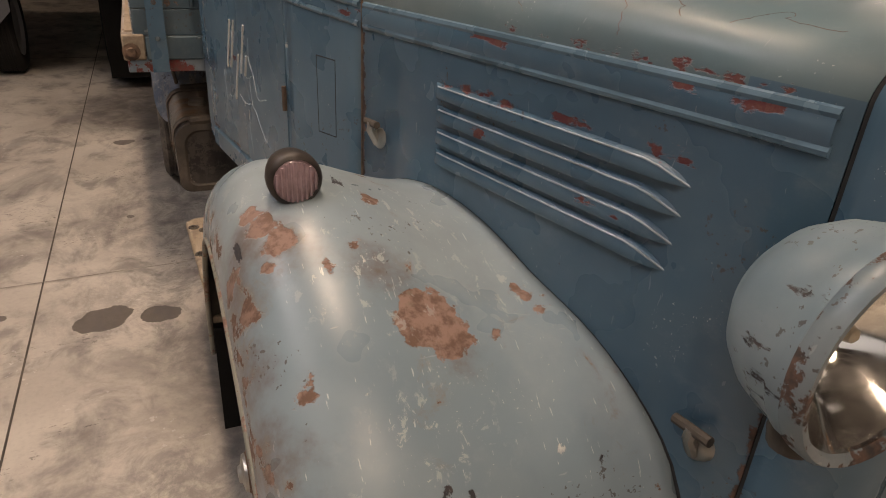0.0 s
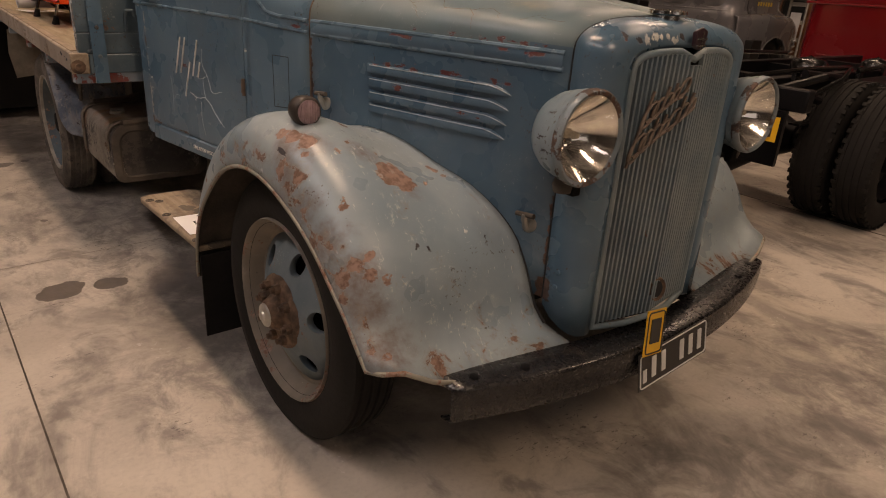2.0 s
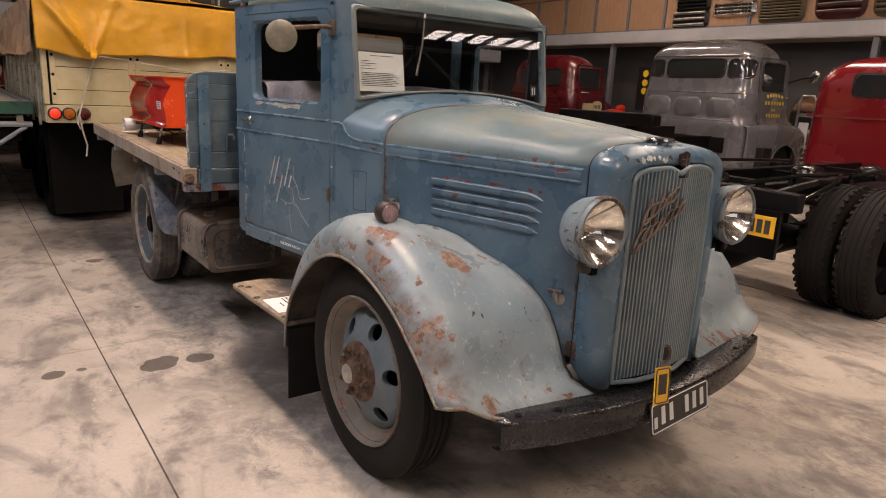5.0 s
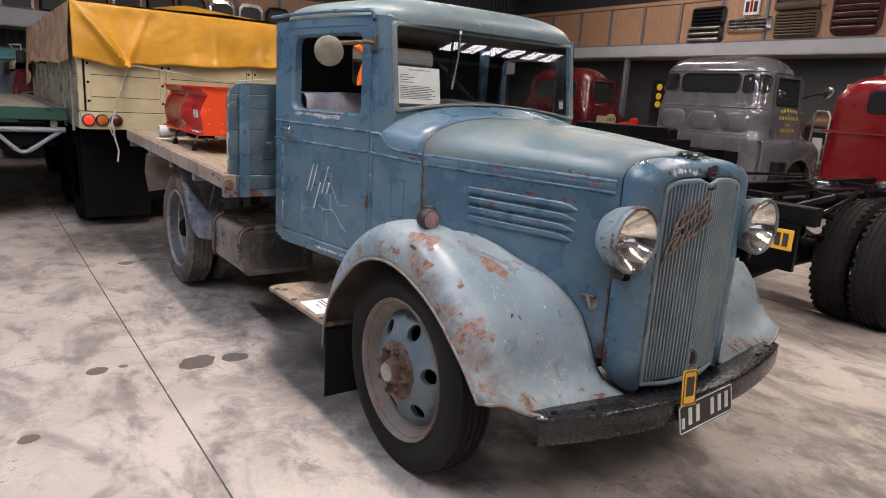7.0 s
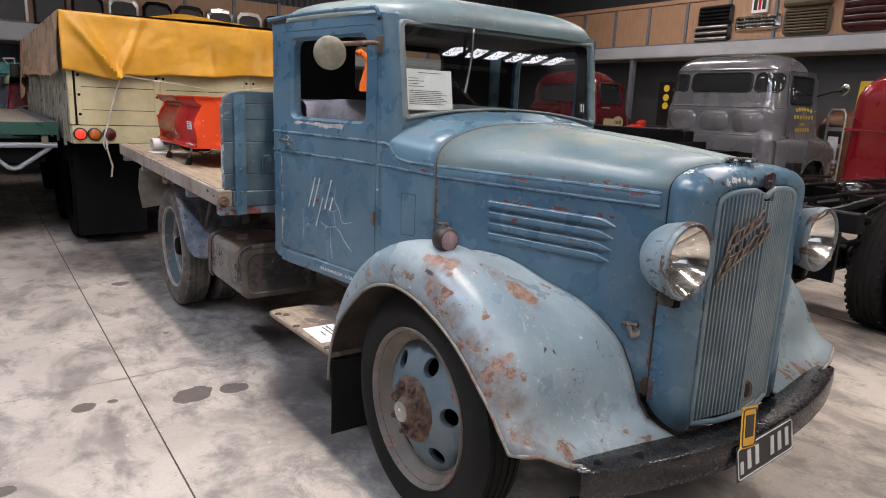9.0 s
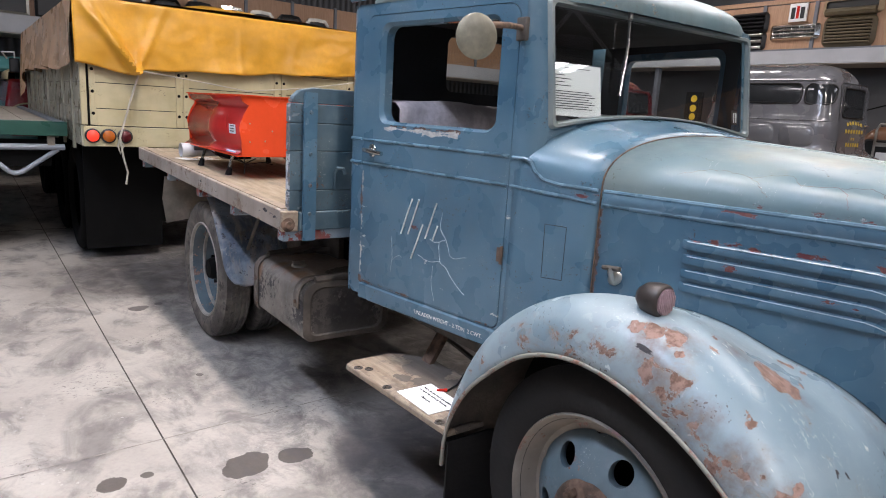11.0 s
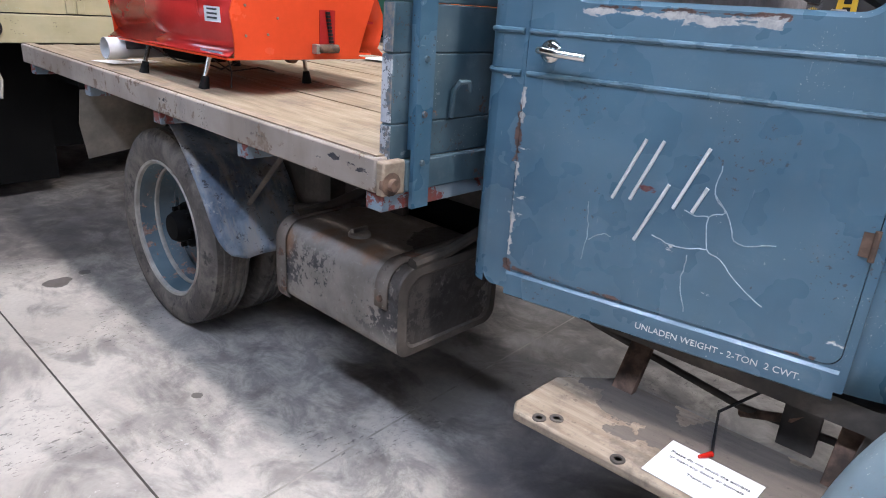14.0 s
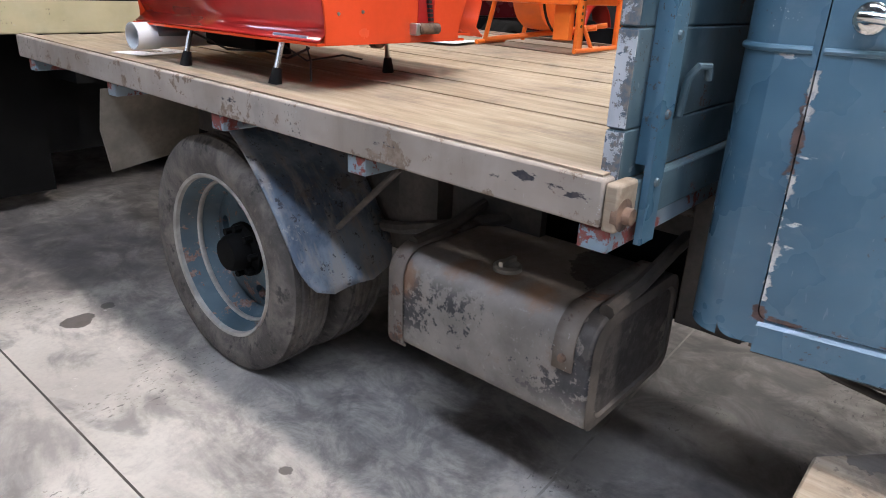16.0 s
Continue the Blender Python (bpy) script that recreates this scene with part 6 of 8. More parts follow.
B().ring([(x, 3.123, z) for x, z in tb], [(0.63 + (x - 0.63) * 0.86, 3.118, 0.533 + (z - 0.533) * 0.82) for x, z in tb]).ring([(0.63 + (x - 0.63) * 0.86, 3.118, 0.533 + (z - 0.533) * 0.82) for x, z in tb], [(0.63 + (x - 0.63) * 0.82, 3.1245, 0.533 + (z - 0.533) * 0.77) for x, z in tb]).make("tank_end_flange", "grimy_steel", tank, smooth=30)
B().lathe((0.52, 3.43, 0.672), (0, 0, 1), [(0.036, 0), (0.036, 0.01), (0.03, 0.016), (0.0, 0.017)], 20).box(0.49, 0.55, 3.424, 3.436, 0.686, 0.70).make("filler_cap", "dull_metal", tank)
for y in (3.135, 3.70):
    B().tube([(0.47, y, 0.68), (0.62, y, 0.69), (0.8, y, 0.73), (1.0, y, 0.76)], 0.018, 8).make("tank_bearer", "grimy_steel", tank)

# flat bed
def bed_z(y):
    return 1.016 + 0.018 * (y - 3.07)


def lean(x):
    """The bed sits a little higher on its far side."""
    return 0.05 * (x - 0.278) / 2.07


BX0, BX1, BY0, BY1 = 0.278, 2 * CX - 0.278, 3.085, 5.80
frame_b = B()
for x in (0.93, 1.70):
    frame_b.box(x - 0.04, x + 0.04, BY0, BY1, 0.74, 0.90)
flatbed = frame_b.make("flatbed", "grimy_steel", lorry, "timber flat bed on cross bearers")
n_pl = 10
for k in range(n_pl):
    x0 = BX0 + 0.05 + (BX1 - BX0 - 0.1) * k / n_pl
    x1 = BX0 + 0.05 + (BX1 - BX0 - 0.1) * (k + 1) / n_pl - 0.004
    dz = 0.0025 * ((k * 5) % 3)
    lo, hi = [(x, y, bed_z(y) + lean(x)) for x, y in ((x0, BY0), (x1, BY0), (x1, BY1), (x0, BY1))], -0.008 - dz
    b = B().add([(x, y, z - 0.035) for x, y, z in lo] + [(x, y, z + hi) for x, y, z in lo], [(0, 3, 2, 1), (4, 5, 6, 7), (0, 1, 5, 4), (1, 2, 6, 5), (2, 3, 7, 6), (3, 0, 4, 7)])
    b.make("plank", "deck_wood", flatbed, smooth=0, fix=False)
for x0, x1 in ((BX0, BX0 + 0.05), (BX1 - 0.05, BX1)):
    up = 0.0 if x0 < 1 else 0.05
    b = B().prism([(x0, BY0, bed_z(BY0) - 0.088), (x1, BY0, bed_z(BY0) - 0.088), (x1, BY0, bed_z(BY0) + up), (x0, BY0, bed_z(BY0) + up)], (0, BY1 - BY0, bed_z(BY1) - bed_z(BY0)))
    b.make("side_rave", "rave_paint", flatbed, "weathered edge board with old paint", bevel=0.006)
    xa, xb, za = x0 + (0.012 if x0 < 1 else 0), x1 - (0 if x0 < 1 else 0.012), bed_z(BY0) + up
    B().prism([(xa, BY0 + 0.01, za + 0.001), (xb, BY0 + 0.01, za + 0.001), (xb, BY0 + 0.01, za + 0.005), (xa, BY0 + 0.01, za + 0.005)], (0, BY1 - BY0 - 0.02, bed_z(BY1) - bed_z(BY0))).make("edge_strip", "board_tan", flatbed)
B().box(BX0 + 0.075, BX1 - 0.075, BY0 - 0.026, BY0 - 0.002, 0.925, 1.006).make("front_board", "shabby_blue", flatbed, "weathered blue front board", bevel=0.005)
for xa in (BX0, BX1 - 0.073):
    B().box(xa, xa + 0.073, BY0 - 0.03, BY0 - 0.002, 0.925, 1.012).make("corner_block", "board_tan", flatbed, "bare wooden corner block", bevel=0.006)
for y in (3.10, 3.72, 4.31, 4.98, 5.70):
    z = bed_z(y) - 0.09
    b = B().box(BX0 + 0.01, BX1 - 0.01, y - 0.03, y + 0.03, z - 0.045, z)
    b.make("cross_bearer", "bracket_red", flatbed, "steel bearer with red and blue flaking paint", bevel=0.004)
B().lathe((0.305, 3.054, 0.955), (0, -1, 0), [(0.03, -0.012), (0.03, 0.0), (0.016, 0.002), (0.015, 0.016), (0, 0.017)], 12).make("corner_bolt", "rusty_iron", flatbed)

# headboard of the bed
for x in (0.395, 2 * CX - 0.395):
    B().box(x - 0.028, x + 0.028, 3.044, 3.057, 0.885, 1.50).box(x - 0.02, x + 0.02, 3.057, 3.079, 1.03, 1.49).make("headboard_post", "cab_paint", lorry, "blue steel strap")
    for z in (1.0, 1.12, 1.25, 1.42):
        B().lathe((x, 3.044, z), (0, -1, 0), [(0.009, 0), (0.007, 0.005), (0, 0.006)], 8).make("rivet", "shabby_blue", lorry)
edges = [1.005, 1.095, 1.26, 1.375, 1.455, 1.52]
for k, (za, zb) in enumerate(zip(edges, edges[1:])):
    e = 0.006 * ((k * 3) % 3)
    if k == len(edges) - 2:
        pts = [(0.325 + e, za + 0.0004), (2 * CX - 0.325 - e, za + 0.0004), (2 * CX - 0.33, zb - 0.04), (2 * CX - 0.36, zb - 0.012), (2 * CX - 0.42, zb), (0.42, zb), (0.36, zb - 0.012), (0.33, zb - 0.04)]
    else:
        pts = [(0.318 + e, za + 0.0004), (2 * CX - 0.318 - e, za + 0.0004), (2 * CX - 0.318 - e, zb - 0.0004), (0.318 + e, zb - 0.0004)]
    B().prism([(x, 3.08, z) for x, z in pts], (0, 0.035, 0)).make("headboard_plank", "shabby_blue", lorry, "weathered blue plank", bevel=0.004)
    xe = min(p[0] for p in pts)
    jag = [(3.081 + 0.033 * i / 5, za + 0.004 + 0.004 * noise.noise((i, k, 1))) for i in range(6)] + [(3.114 - 0.033 * i / 5, min(zb - 0.004, (zb - 0.045 if k == len(edges) - 2 else zb) - 0.004 + 0.004 * noise.noise((i, k, 7)))) for i in range(6)]
    B().prism([(xe - 0.002, y, z) for y, z in jag], (0.004, 0, 0)).make("plank_end", "end_grain_white", lorry, "plank end with peeling white paint")
B().box(0.43, 2 * CX - 0.43, 3.072, 3.082, 0.905, 1.0).make("headboard_plank", "shabby_blue", lorry, bevel=0.004)
B().tube([(0.52, 3.072, 1.10), (0.52, 3.065, 1.17), (0.525, 3.05, 1.192), (0.545, 3.04, 1.192), (0.555, 3.04, 1.168)], 0.008, 8).make("rope_hook", "shabby_blue", lorry)

# flat sheet added here too, hiding bright floor beyond the springs
both(B().box(0.77, 0.80, 3.50, 4.30, 0.48, 0.92).box(0.70, 0.80, 3.82, 3.98, 0.60, 0.80).tube([(0.79, 3.6, 0.70), (0.70, 3.75, 0.66), (0.69, 3.95, 0.60), (0.74, 4.1, 0.56)], 0.02, 8), "spring_hanger", "grimy_steel", lorry, "oily spring hanger under the bed")
# rear wheels, twin tyres
RY = 4.525
def rear_wheels(cx, s):
    w = tyre(cx, RY, WZ, WR, 0.185, "rear_wheel", "old_rubber", lorry)
    w["label"] = "twin rear wheel with dusty tyres and blue dished disc"
    tyre(cx + s * 0.235, RY, WZ, WR, 0.185, "inner_tyre", "old_rubber", w)
    B().lathe((cx, RY, WZ), (-s, 0, 0), [(0.274, 0.066), (0.278, 0.080), (0.288, 0.084), (0.292, 0.076)], 56).make("rim", "rim_cream", w, "pale painted rim", smooth=50)
    B().lathe((cx, RY, WZ), (-s, 0, 0), [(0.275, 0.068), (0.266, 0.04), (0.258, 0.0), (0.24, -0.05), (0.232, -0.07)], 56).make("rim_well", "wheel_dark_blue", w, smooth=50)
    B().lathe((cx, RY, WZ), (-s, 0, 0), [(0.259, 0.006), (0.252, 0.010), (0.247, 0.006), (0.247, -0.006), (0.253, -0.012)], 56).make("rim_ledge", "rim_cream", w, "grimy raised lock ring", smooth=50)
    b = B()
    disc_with_holes(b, lambda r, t: (cx + s * lerp([(0.08, 0.03), (0.12, 0.045), (0.18, 0.06), (0.24, 0.075)], r)[0], RY + r * math.cos(t), WZ + r * math.sin(t)), 0.08, 0.238, 6, 0.034, 0.172, wall=0.03 * s)
    b.make("disc", "wheel_dark_blue", w, "blue dished wheel disc with round holes", smooth=50)
    B().lathe((cx, RY, WZ), (-s, 0, 0), [(0.10, -0.04), (0.098, -0.02), (0.07, -0.012), (0.066, 0.03), (0.055, 0.05), (0.0, 0.054)], 28).make("hub", "chassis_black", w, "oily black hub", smooth=50)
    for k in range(8):
        t = 2 * math.pi * k / 8
        y, z = RY + 0.083 * math.cos(t), WZ + 0.083 * math.sin(t)
        B().cyl((cx + s * 0.02, y, z), (cx - s * 0.012, y, z), 0.013, seg=6).make("wheel_nut", "chassis_black", w, smooth=0)


rear_wheels(0.452, 1), rear_wheels(2 * CX - 0.452, -1)
# mudguards ahead of the rear wheels, stays, and flaps behind
GUARD = [(0.0, 4.475, 0.945), (0.22, 4.33, 0.862), (0.48, 4.19, 0.715), (0.70, 4.09, 0.575), (0.90, 4.025, 0.47), (1.0, 4.005, 0.43)]
rows = []
for k in range(19):
    f = k / 18
    gy, gz = smooth_lerp(GUARD, f)
    q = max(0, (f - 0.72) / 0.28)
    pull = 1 - math.sqrt(max(0.0, 1 - q * q))
    x0, x1 = 0.355 + 0.10 * pull, 0.745 - 0.13 * pull
    rows.append([(x0 + (x1 - x0) * j / 10, gy + 0.012 * math.sin(j / 10 * math.pi), gz) for j in range(11)])
both(B().grid(rows), "rear_mudguard", "shabby_guard", lorry, "curved sheet mudguard with scraped blue paint", smooth=60, thick=0.005)
both(B().cyl((0.428, 3.712, 0.885), (0.465, 3.995, 0.647), 0.009, seg=8), "mudguard_stay", "grimy_steel", lorry)
both(B().prism([(0.285, 5.06, 0.93), (0.66, 5.06, 0.93), (0.66, 5.09, 0.72), (0.62, 5.10, 0.66), (0.30, 5.10, 0.615), (0.275, 5.09, 0.78)], (0, 0.006, 0)), "rear_flap", "grimy_board", lorry, "dirty board flap behind the rear wheel")

# lettering on the door and sill
def letters(text, size, at, right, up, name, mat, parent, label=""):
    cu = bpy.data.curves.new("text", "FONT")
    cu.body, cu.size, cu.extrude, cu.align_x = text, size, 0.0006, "CENTER"
    tmp = bpy.data.objects.new("text", cu)
    scene.collection.objects.link(tmp)
    bpy.context.view_layer.update()
    me = bpy.data.meshes.new_from_object(tmp.evaluated_get(bpy.context.evaluated_depsgraph_get()))
    bpy.data.objects.remove(tmp)
    r, u = Vector(right).normalized(), Vector(up).normalized()
    n = r.cross(u)
    m = Matrix((r, u, n)).transposed().to_4x4()
    m.translation = at
    me.transform(m)
    me.materials.clear()
    me.materials.append(MATS[mat])
    ob = new(name, me)
    if parent is not None:
        under(ob, parent)
    if label:
        ob["label"] = label
    return ob


along = Vector(on_side(2.2, 0)) - Vector(on_side(2.8, 0))
letters("UNLADEN WEIGHT - 2-TON  2 CWT.", 0.0212, on_side(2.335, 0.692, 0.0085), along, (0, 0, 1), "weight_lettering", "white_lettering", lorry, "white hand-painted weight lettering")
strokes = [((2.612, 0.985), (2.556, 1.128)), ((2.572, 0.99), (2.518, 1.13)), ((2.548, 0.90), (2.492, 1.04)), ((2.476, 0.99), (2.424, 1.13)), ((2.436, 0.99), (2.414, 1.048))]
for (ya, za), (yb, zb) in strokes:
    B().tube([on_side(ya, za, 0.0035), on_side((ya + yb) / 2, (za + zb) / 2, 0.0035), on_side(yb, zb, 0.0035)], 0.0052, 6, flat=0.7).make("door_bar", "white_lettering", doors[0], "white brushed bar", smooth=60)

# ---- things on the bed and running board ----
def deck(y, x=0.4):
    return bed_z(y) + lean(x) - 0.008


# red hopper on short legs
hopper = thing("hopper", (0.72, 4.55, deck(4.5)), "glossy orange-red sheet steel hopper on short rubber-tipped legs", "hopper")
HY0, HY1, HZ0, HZ1 = 3.99, 5.0, 1.165, 1.472
prof = [(0.432, HZ1), (0.445, HZ1 - 0.028), (0.478, HZ1 - 0.045), (0.480, HZ1 - 0.06), (0.452, HZ1 - 0.10), (0.428, HZ1 - 0.15), (0.425, HZ1 - 0.20), (0.438, HZ1 - 0.25), (0.45, HZ0 + 0.03), (0.418, HZ0 + 0.004), (0.410, HZ0)]
# near side is a darker red than the end plates and far side
B().grid([[(x, y, z) for x, z in prof] for y in (HY0 + 0.01, HY1 - 0.01)]).make("near_side", "darker_red", hopper, "dark red curved side with bright highlight", smooth=60, thick=0.006)
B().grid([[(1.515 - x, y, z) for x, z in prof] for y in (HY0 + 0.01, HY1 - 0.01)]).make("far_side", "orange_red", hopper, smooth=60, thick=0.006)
end = [(0.425, HZ1 + 0.004), (0.436, HZ1 - 0.028), (0.470, HZ1 - 0.046), (0.44, HZ1 - 0.10), (0.418, HZ1 - 0.16), (0.43, HZ1 - 0.24), (0.432, HZ0 + 0.03), (0.430, HZ0 - 0.008), (0.965, HZ0 - 0.008), (0.965, HZ0 + 0.018), (0.985, HZ0 + 0.075), (1.05, HZ1 - 0.06), (1.065, HZ1 + 0.004)]
for y in (HY0, HY1 - 0.006):
    B().prism([(x, y, z) for x, z in end], (0, 0.006, 0)).make("end_plate", "orange_red", hopper, "bright orange-red end plate")
for (x, z) in ((0.475, HZ1 - 0.14), (0.475, HZ0 + 0.07), (0.56, HZ0 + 0.075), (0.60, HZ0 + 0.13)):
    B().lathe((x, HY0, z), (0, -1, 0), [(0.005, 0), (0.004, 0.003), (0, 0.004)], 8).make("rivet", "dull_metal", hopper)
rim = [(0.42, HY0 - 0.012), (1.085, HY0 - 0.012), (1.085, HY1 + 0.012), (0.42, HY1 + 0.012)]
rin = [(0.45, HY0 + 0.012), (1.06, HY0 + 0.012), (1.06, HY1 - 0.012), (0.45, HY1 - 0.012)]
B().ring([(x, y, HZ1 + 0.006) for x, y in rim], [(x, y, HZ1 + 0.006) for x, y in rin]).make("top_rim", "orange_red", hopper, smooth=0, thick=0.006)
B().box(0.405, 1.0, HY0 + 0.004, HY1, HZ0 - 0.010, HZ0 - 0.003).make("bottom_plate", "orange_red", hopper)
B().box(0.965, 1.03, HY0 + 0.004, HY0 + 0.16, HZ0 + 0.006, HZ0 + 0.014).make("tongue", "orange_red", hopper)
B().box(0.46, 1.05, HY0 + 0.02, HY1 - 0.02, HZ0 + 0.12, HZ0 + 0.13).make("floor_plate", "darker_red", hopper)
cut = B().box(0.775, 0.845, HY0 - 0.0035, HY0 - 0.001, HZ0 + 0.012, HZ0 + 0.165).make("drive_opening", "darker_red", hopper)
for k in range(11):
    B().box(0.800 + 0.0022 * k, 0.814 + 0.0022 * k, HY0 - 0.014, HY0 - 0.004, HZ0 + 0.150 - 0.0125 * k, HZ0 + 0.1595 - 0.0125 * k).make("chain_link", "black_trim", cut, smooth=0)
B().cyl((0.755, HY0 - 0.018, HZ0 + 0.03), (0.845, HY0 - 0.018, HZ0 + 0.03), 0.016, seg=12).make("roller", "rusty_iron", cut)
B().box(0.742, 0.76, HY0 - 0.03, HY0, HZ0 + 0.012, HZ0 + 0.046).make("bearing_block", "dull_metal", cut, bevel=0.003)
lab = B().sheet([(0.419, 4.05, 1.272), (0.419, 4.16, 1.272), (0.4165, 4.16, 1.322), (0.4165, 4.05, 1.322)]).make("label_plate", "paper", hopper, "small white label with dark print", smooth=0)
for za in (1.282, 1.296, 1.310):
    B().sheet([(0.4165, 4.07, za), (0.4165, 4.14, za), (0.4160, 4.14, za + 0.006), (0.4160, 4.07, za + 0.006)]).make("label_bar", "ink", lab, smooth=0)
B().tube([(0.428, 4.20, 1.37), (0.418, 4.21, 1.34), (0.418, 4.21, 1.30), (0.43, 4.20, 1.27)], 0.004, 6).make("side_catch", "darker_red", hopper)
for (x, y) in ((0.42, 4.69), (0.44, 4.23), (0.87, 4.21), (0.88, 4.78)):
    sx = -0.022 if x < 0.6 else 0.015
    leg = B().cyl((x - sx, y - 0.01, HZ0 - 0.008), (x, y, deck(y, x) + 0.03), 0.0085, seg=10).make("leg", "chrome", hopper)
    B().lathe((x + sx * 0.2, y, deck(y, x) - 0.001), (-sx, -0.01, 0.12), [(0.0, 0.0), (0.0195, 0.0), (0.019, 0.006), (0.0125, 0.046), (0.0, 0.047)], 14).make("foot", "rubber", leg, "dark rubber foot", smooth=40)
pa = Vector((1.0, 0.04, 0.0)).normalized()
B().lathe((0.352, 4.91, 1.118), pa, [(0.041, 0.004), (0.041, 0.0), (0.045, 0.0), (0.045, 0.085), (0.040, 0.088), (0.040, 0.34), (0.036, 0.34), (0.036, 0.05), (0.041, 0.004)], 28).make("outlet_pipe", "pvc_white", hopper, "white plastic outlet pipe", smooth=40)
B().lathe((0.352, 4.91, 1.118), pa, [(0.040, 0.045), (0.0, 0.045)], 28).make("pipe_bore", "lining_black", hopper)
B().grid([[(x, 4.915 + 0.049 * math.cos(t), 1.119 + 0.049 * math.sin(t)) for t in [math.pi * k / 8 for k in range(9)]] for x in (0.425, 0.53)]).make("pipe_saddle", "grey_flap", hopper, "grey rubber flap over the pipe", smooth=60, thick=0.003)
B().tube([(0.47, 4.72, 1.14), (0.52, 4.6, 1.095), (0.56, 4.45, 1.10), (0.58, 4.36, 1.085), (0.62, 4.30, 1.12)], 0.004, 6).tube([(0.48, 4.25, 1.14), (0.53, 4.20, 1.095), (0.60, 4.12, 1.115), (0.64, 4.08, 1.105)], 0.003, 6).tube([(0.50, 4.16, 1.14), (0.505, 4.15, 1.10), (0.495, 4.14, 1.045)], 0.003, 6).make("wiring", "black_trim", hopper)
B().box(0.50, 0.64, 4.42, 4.70, 1.105, 1.158).make("motor_box", "chassis_black", hopper, bevel=0.008)
B().cyl((0.75, 4.12, HZ0 - 0.012), (0.75, 4.15, HZ0 - 0.012), 0.025, seg=14).make("pulley", "rusty_iron", hopper)
B().box(0.415, 0.47, 4.05, 4.20, HZ0 + 0.004, HZ0 + 0.012).make("clip_board", "grey_tube", hopper, "grey circuit clip", bevel=0.002)


def paper(name, c, w, h, turn, z, label, lines):
    m = pose(c[0], c[1], z, 0, 0, turn)
    p = tagged(B().box(-w / 2, w / 2, -h / 2, h / 2, 0, 0.0015, m).make(name, "paper", None, smooth=0), label, "paper sheet")
    for x0, x1, y0, y1 in lines:
        B().box(x0, x1, y0, y1, 0.0016, 0.0019, m).make("print_bar", "ink", p, smooth=0)
    return p, m


paper("paper_sheet", (0.50, 5.06), 0.24, 0.17, 12, deck(4.93) + 0.003, "white printed sheet lying on the timber bed", [(-0.02, 0.04, 0.0, 0.03), (-0.06, 0.07, -0.03, -0.024)])
paper("paper_sheet", (1.75, 4.70), 0.26, 0.20, 15, deck(4.70, 1.75) + 0.008, "white printed sheet lying on the timber bed", [(-0.06, 0.07, -0.03, -0.024)])
mc = pose(0.512, 2.262, 0.4555, 0, 0, -91)
notice = tagged(B().box(-0.105, 0.105, -0.075, 0.075, 0, 0.0015, mc).make("notice_card", "paper", None, smooth=0), "white laminated notice card lying on the running board", "notice")
for k, line in enumerate(("Please do not touch the exhibits", "or open any doors or bonnets", "Thank you")):
    letters(line, 0.0135, mc @ Vector((0, 0.030 - 0.020 * k - (0.012 if k == 2 else 0), 0.0022)), mc.to_3x3() @ Vector((1, 0, 0)), mc.to_3x3() @ Vector((0, 1, 0)), "notice_print", "ink", notice)

# orange machine further back on the bed
mach = thing("feed_machine", (2.05, 4.4, deck(4.4, 2.05)), "small bright orange machine with a round drum on steel frame", "machine")
z0 = deck(4.2, 2.05)
B().lathe((2.03, 4.36, z0 + 0.245), (0, 1, 0), [(0.0, -0.08), (0.145, -0.08), (0.165, -0.07), (0.17, 0.0), (0.165, 0.07), (0.145, 0.08), (0, 0.08)], 36).make("drum", "machine_orange", mach, "round orange drum", smooth=50)
B().tube([(2.03 + 0.185 * math.cos(t), 4.25, z0 + 0.245 + 0.185 * math.sin(t)) for t in [math.pi + math.pi * k / 16 for k in range(17)]], 0.006, 6).make("drive_belt", "rubber", mach, "black rubber belt")
for x in (1.90, 2.26):
    post = B().prism([(x - 0.022, 4.085, z0), (x + 0.022, 4.085, z0), (x + 0.028, 4.085, z0 + 0.30), (x - 0.028, 4.085, z0 + 0.30)], (0, 0.012, 0)).box(x + 0.016, x + 0.024, 4.085, 4.125, z0, z0 + 0.30).make("upright", "machine_orange", mach, "drilled orange upright")
    for k in range(4):
        B().cyl((x, 4.086, z0 + 0.11 + 0.026 * k), (x, 4.0835, z0 + 0.11 + 0.026 * k), 0.007, seg=10).make("bolt_hole", "black_trim", post, smooth=0)
    B().lathe((x, 4.084, z0 + 0.225), (0, -1, 0), [(0.013, 0), (0.012, 0.008), (0, 0.009)], 8).make("bolt", "rusty_iron", post)
for a, q, r in (((1.87, 4.09, z0 + 0.009), (2.29, 4.09, z0 + 0.013), 0.011), ((1.93, 4.09, z0 + 0.11), (2.02, 4.09, z0 + 0.012), 0.009), ((1.90, 4.09, z0 + 0.225), (2.26, 4.09, z0 + 0.235), 0.011), ((1.84, 4.60, z0 + 0.012), (2.06, 4.60, z0 + 0.016), 0.011), ((1.90, 4.60, z0 + 0.012), (1.915, 4.55, z0 + 0.24), 0.011), ((1.90, 4.60, z0 + 0.02), (2.10, 4.12, z0 + 0.10), 0.012), ((1.96, 4.60, z0 + 0.02), (2.2, 4.12, z0 + 0.11), 0.012), ((2.22, 4.60, z0 + 0.012), (2.2, 4.55, z0 + 0.24), 0.011)):
    B().cyl(a, q, r, seg=10).make("frame_tube", "machine_orange", mach)
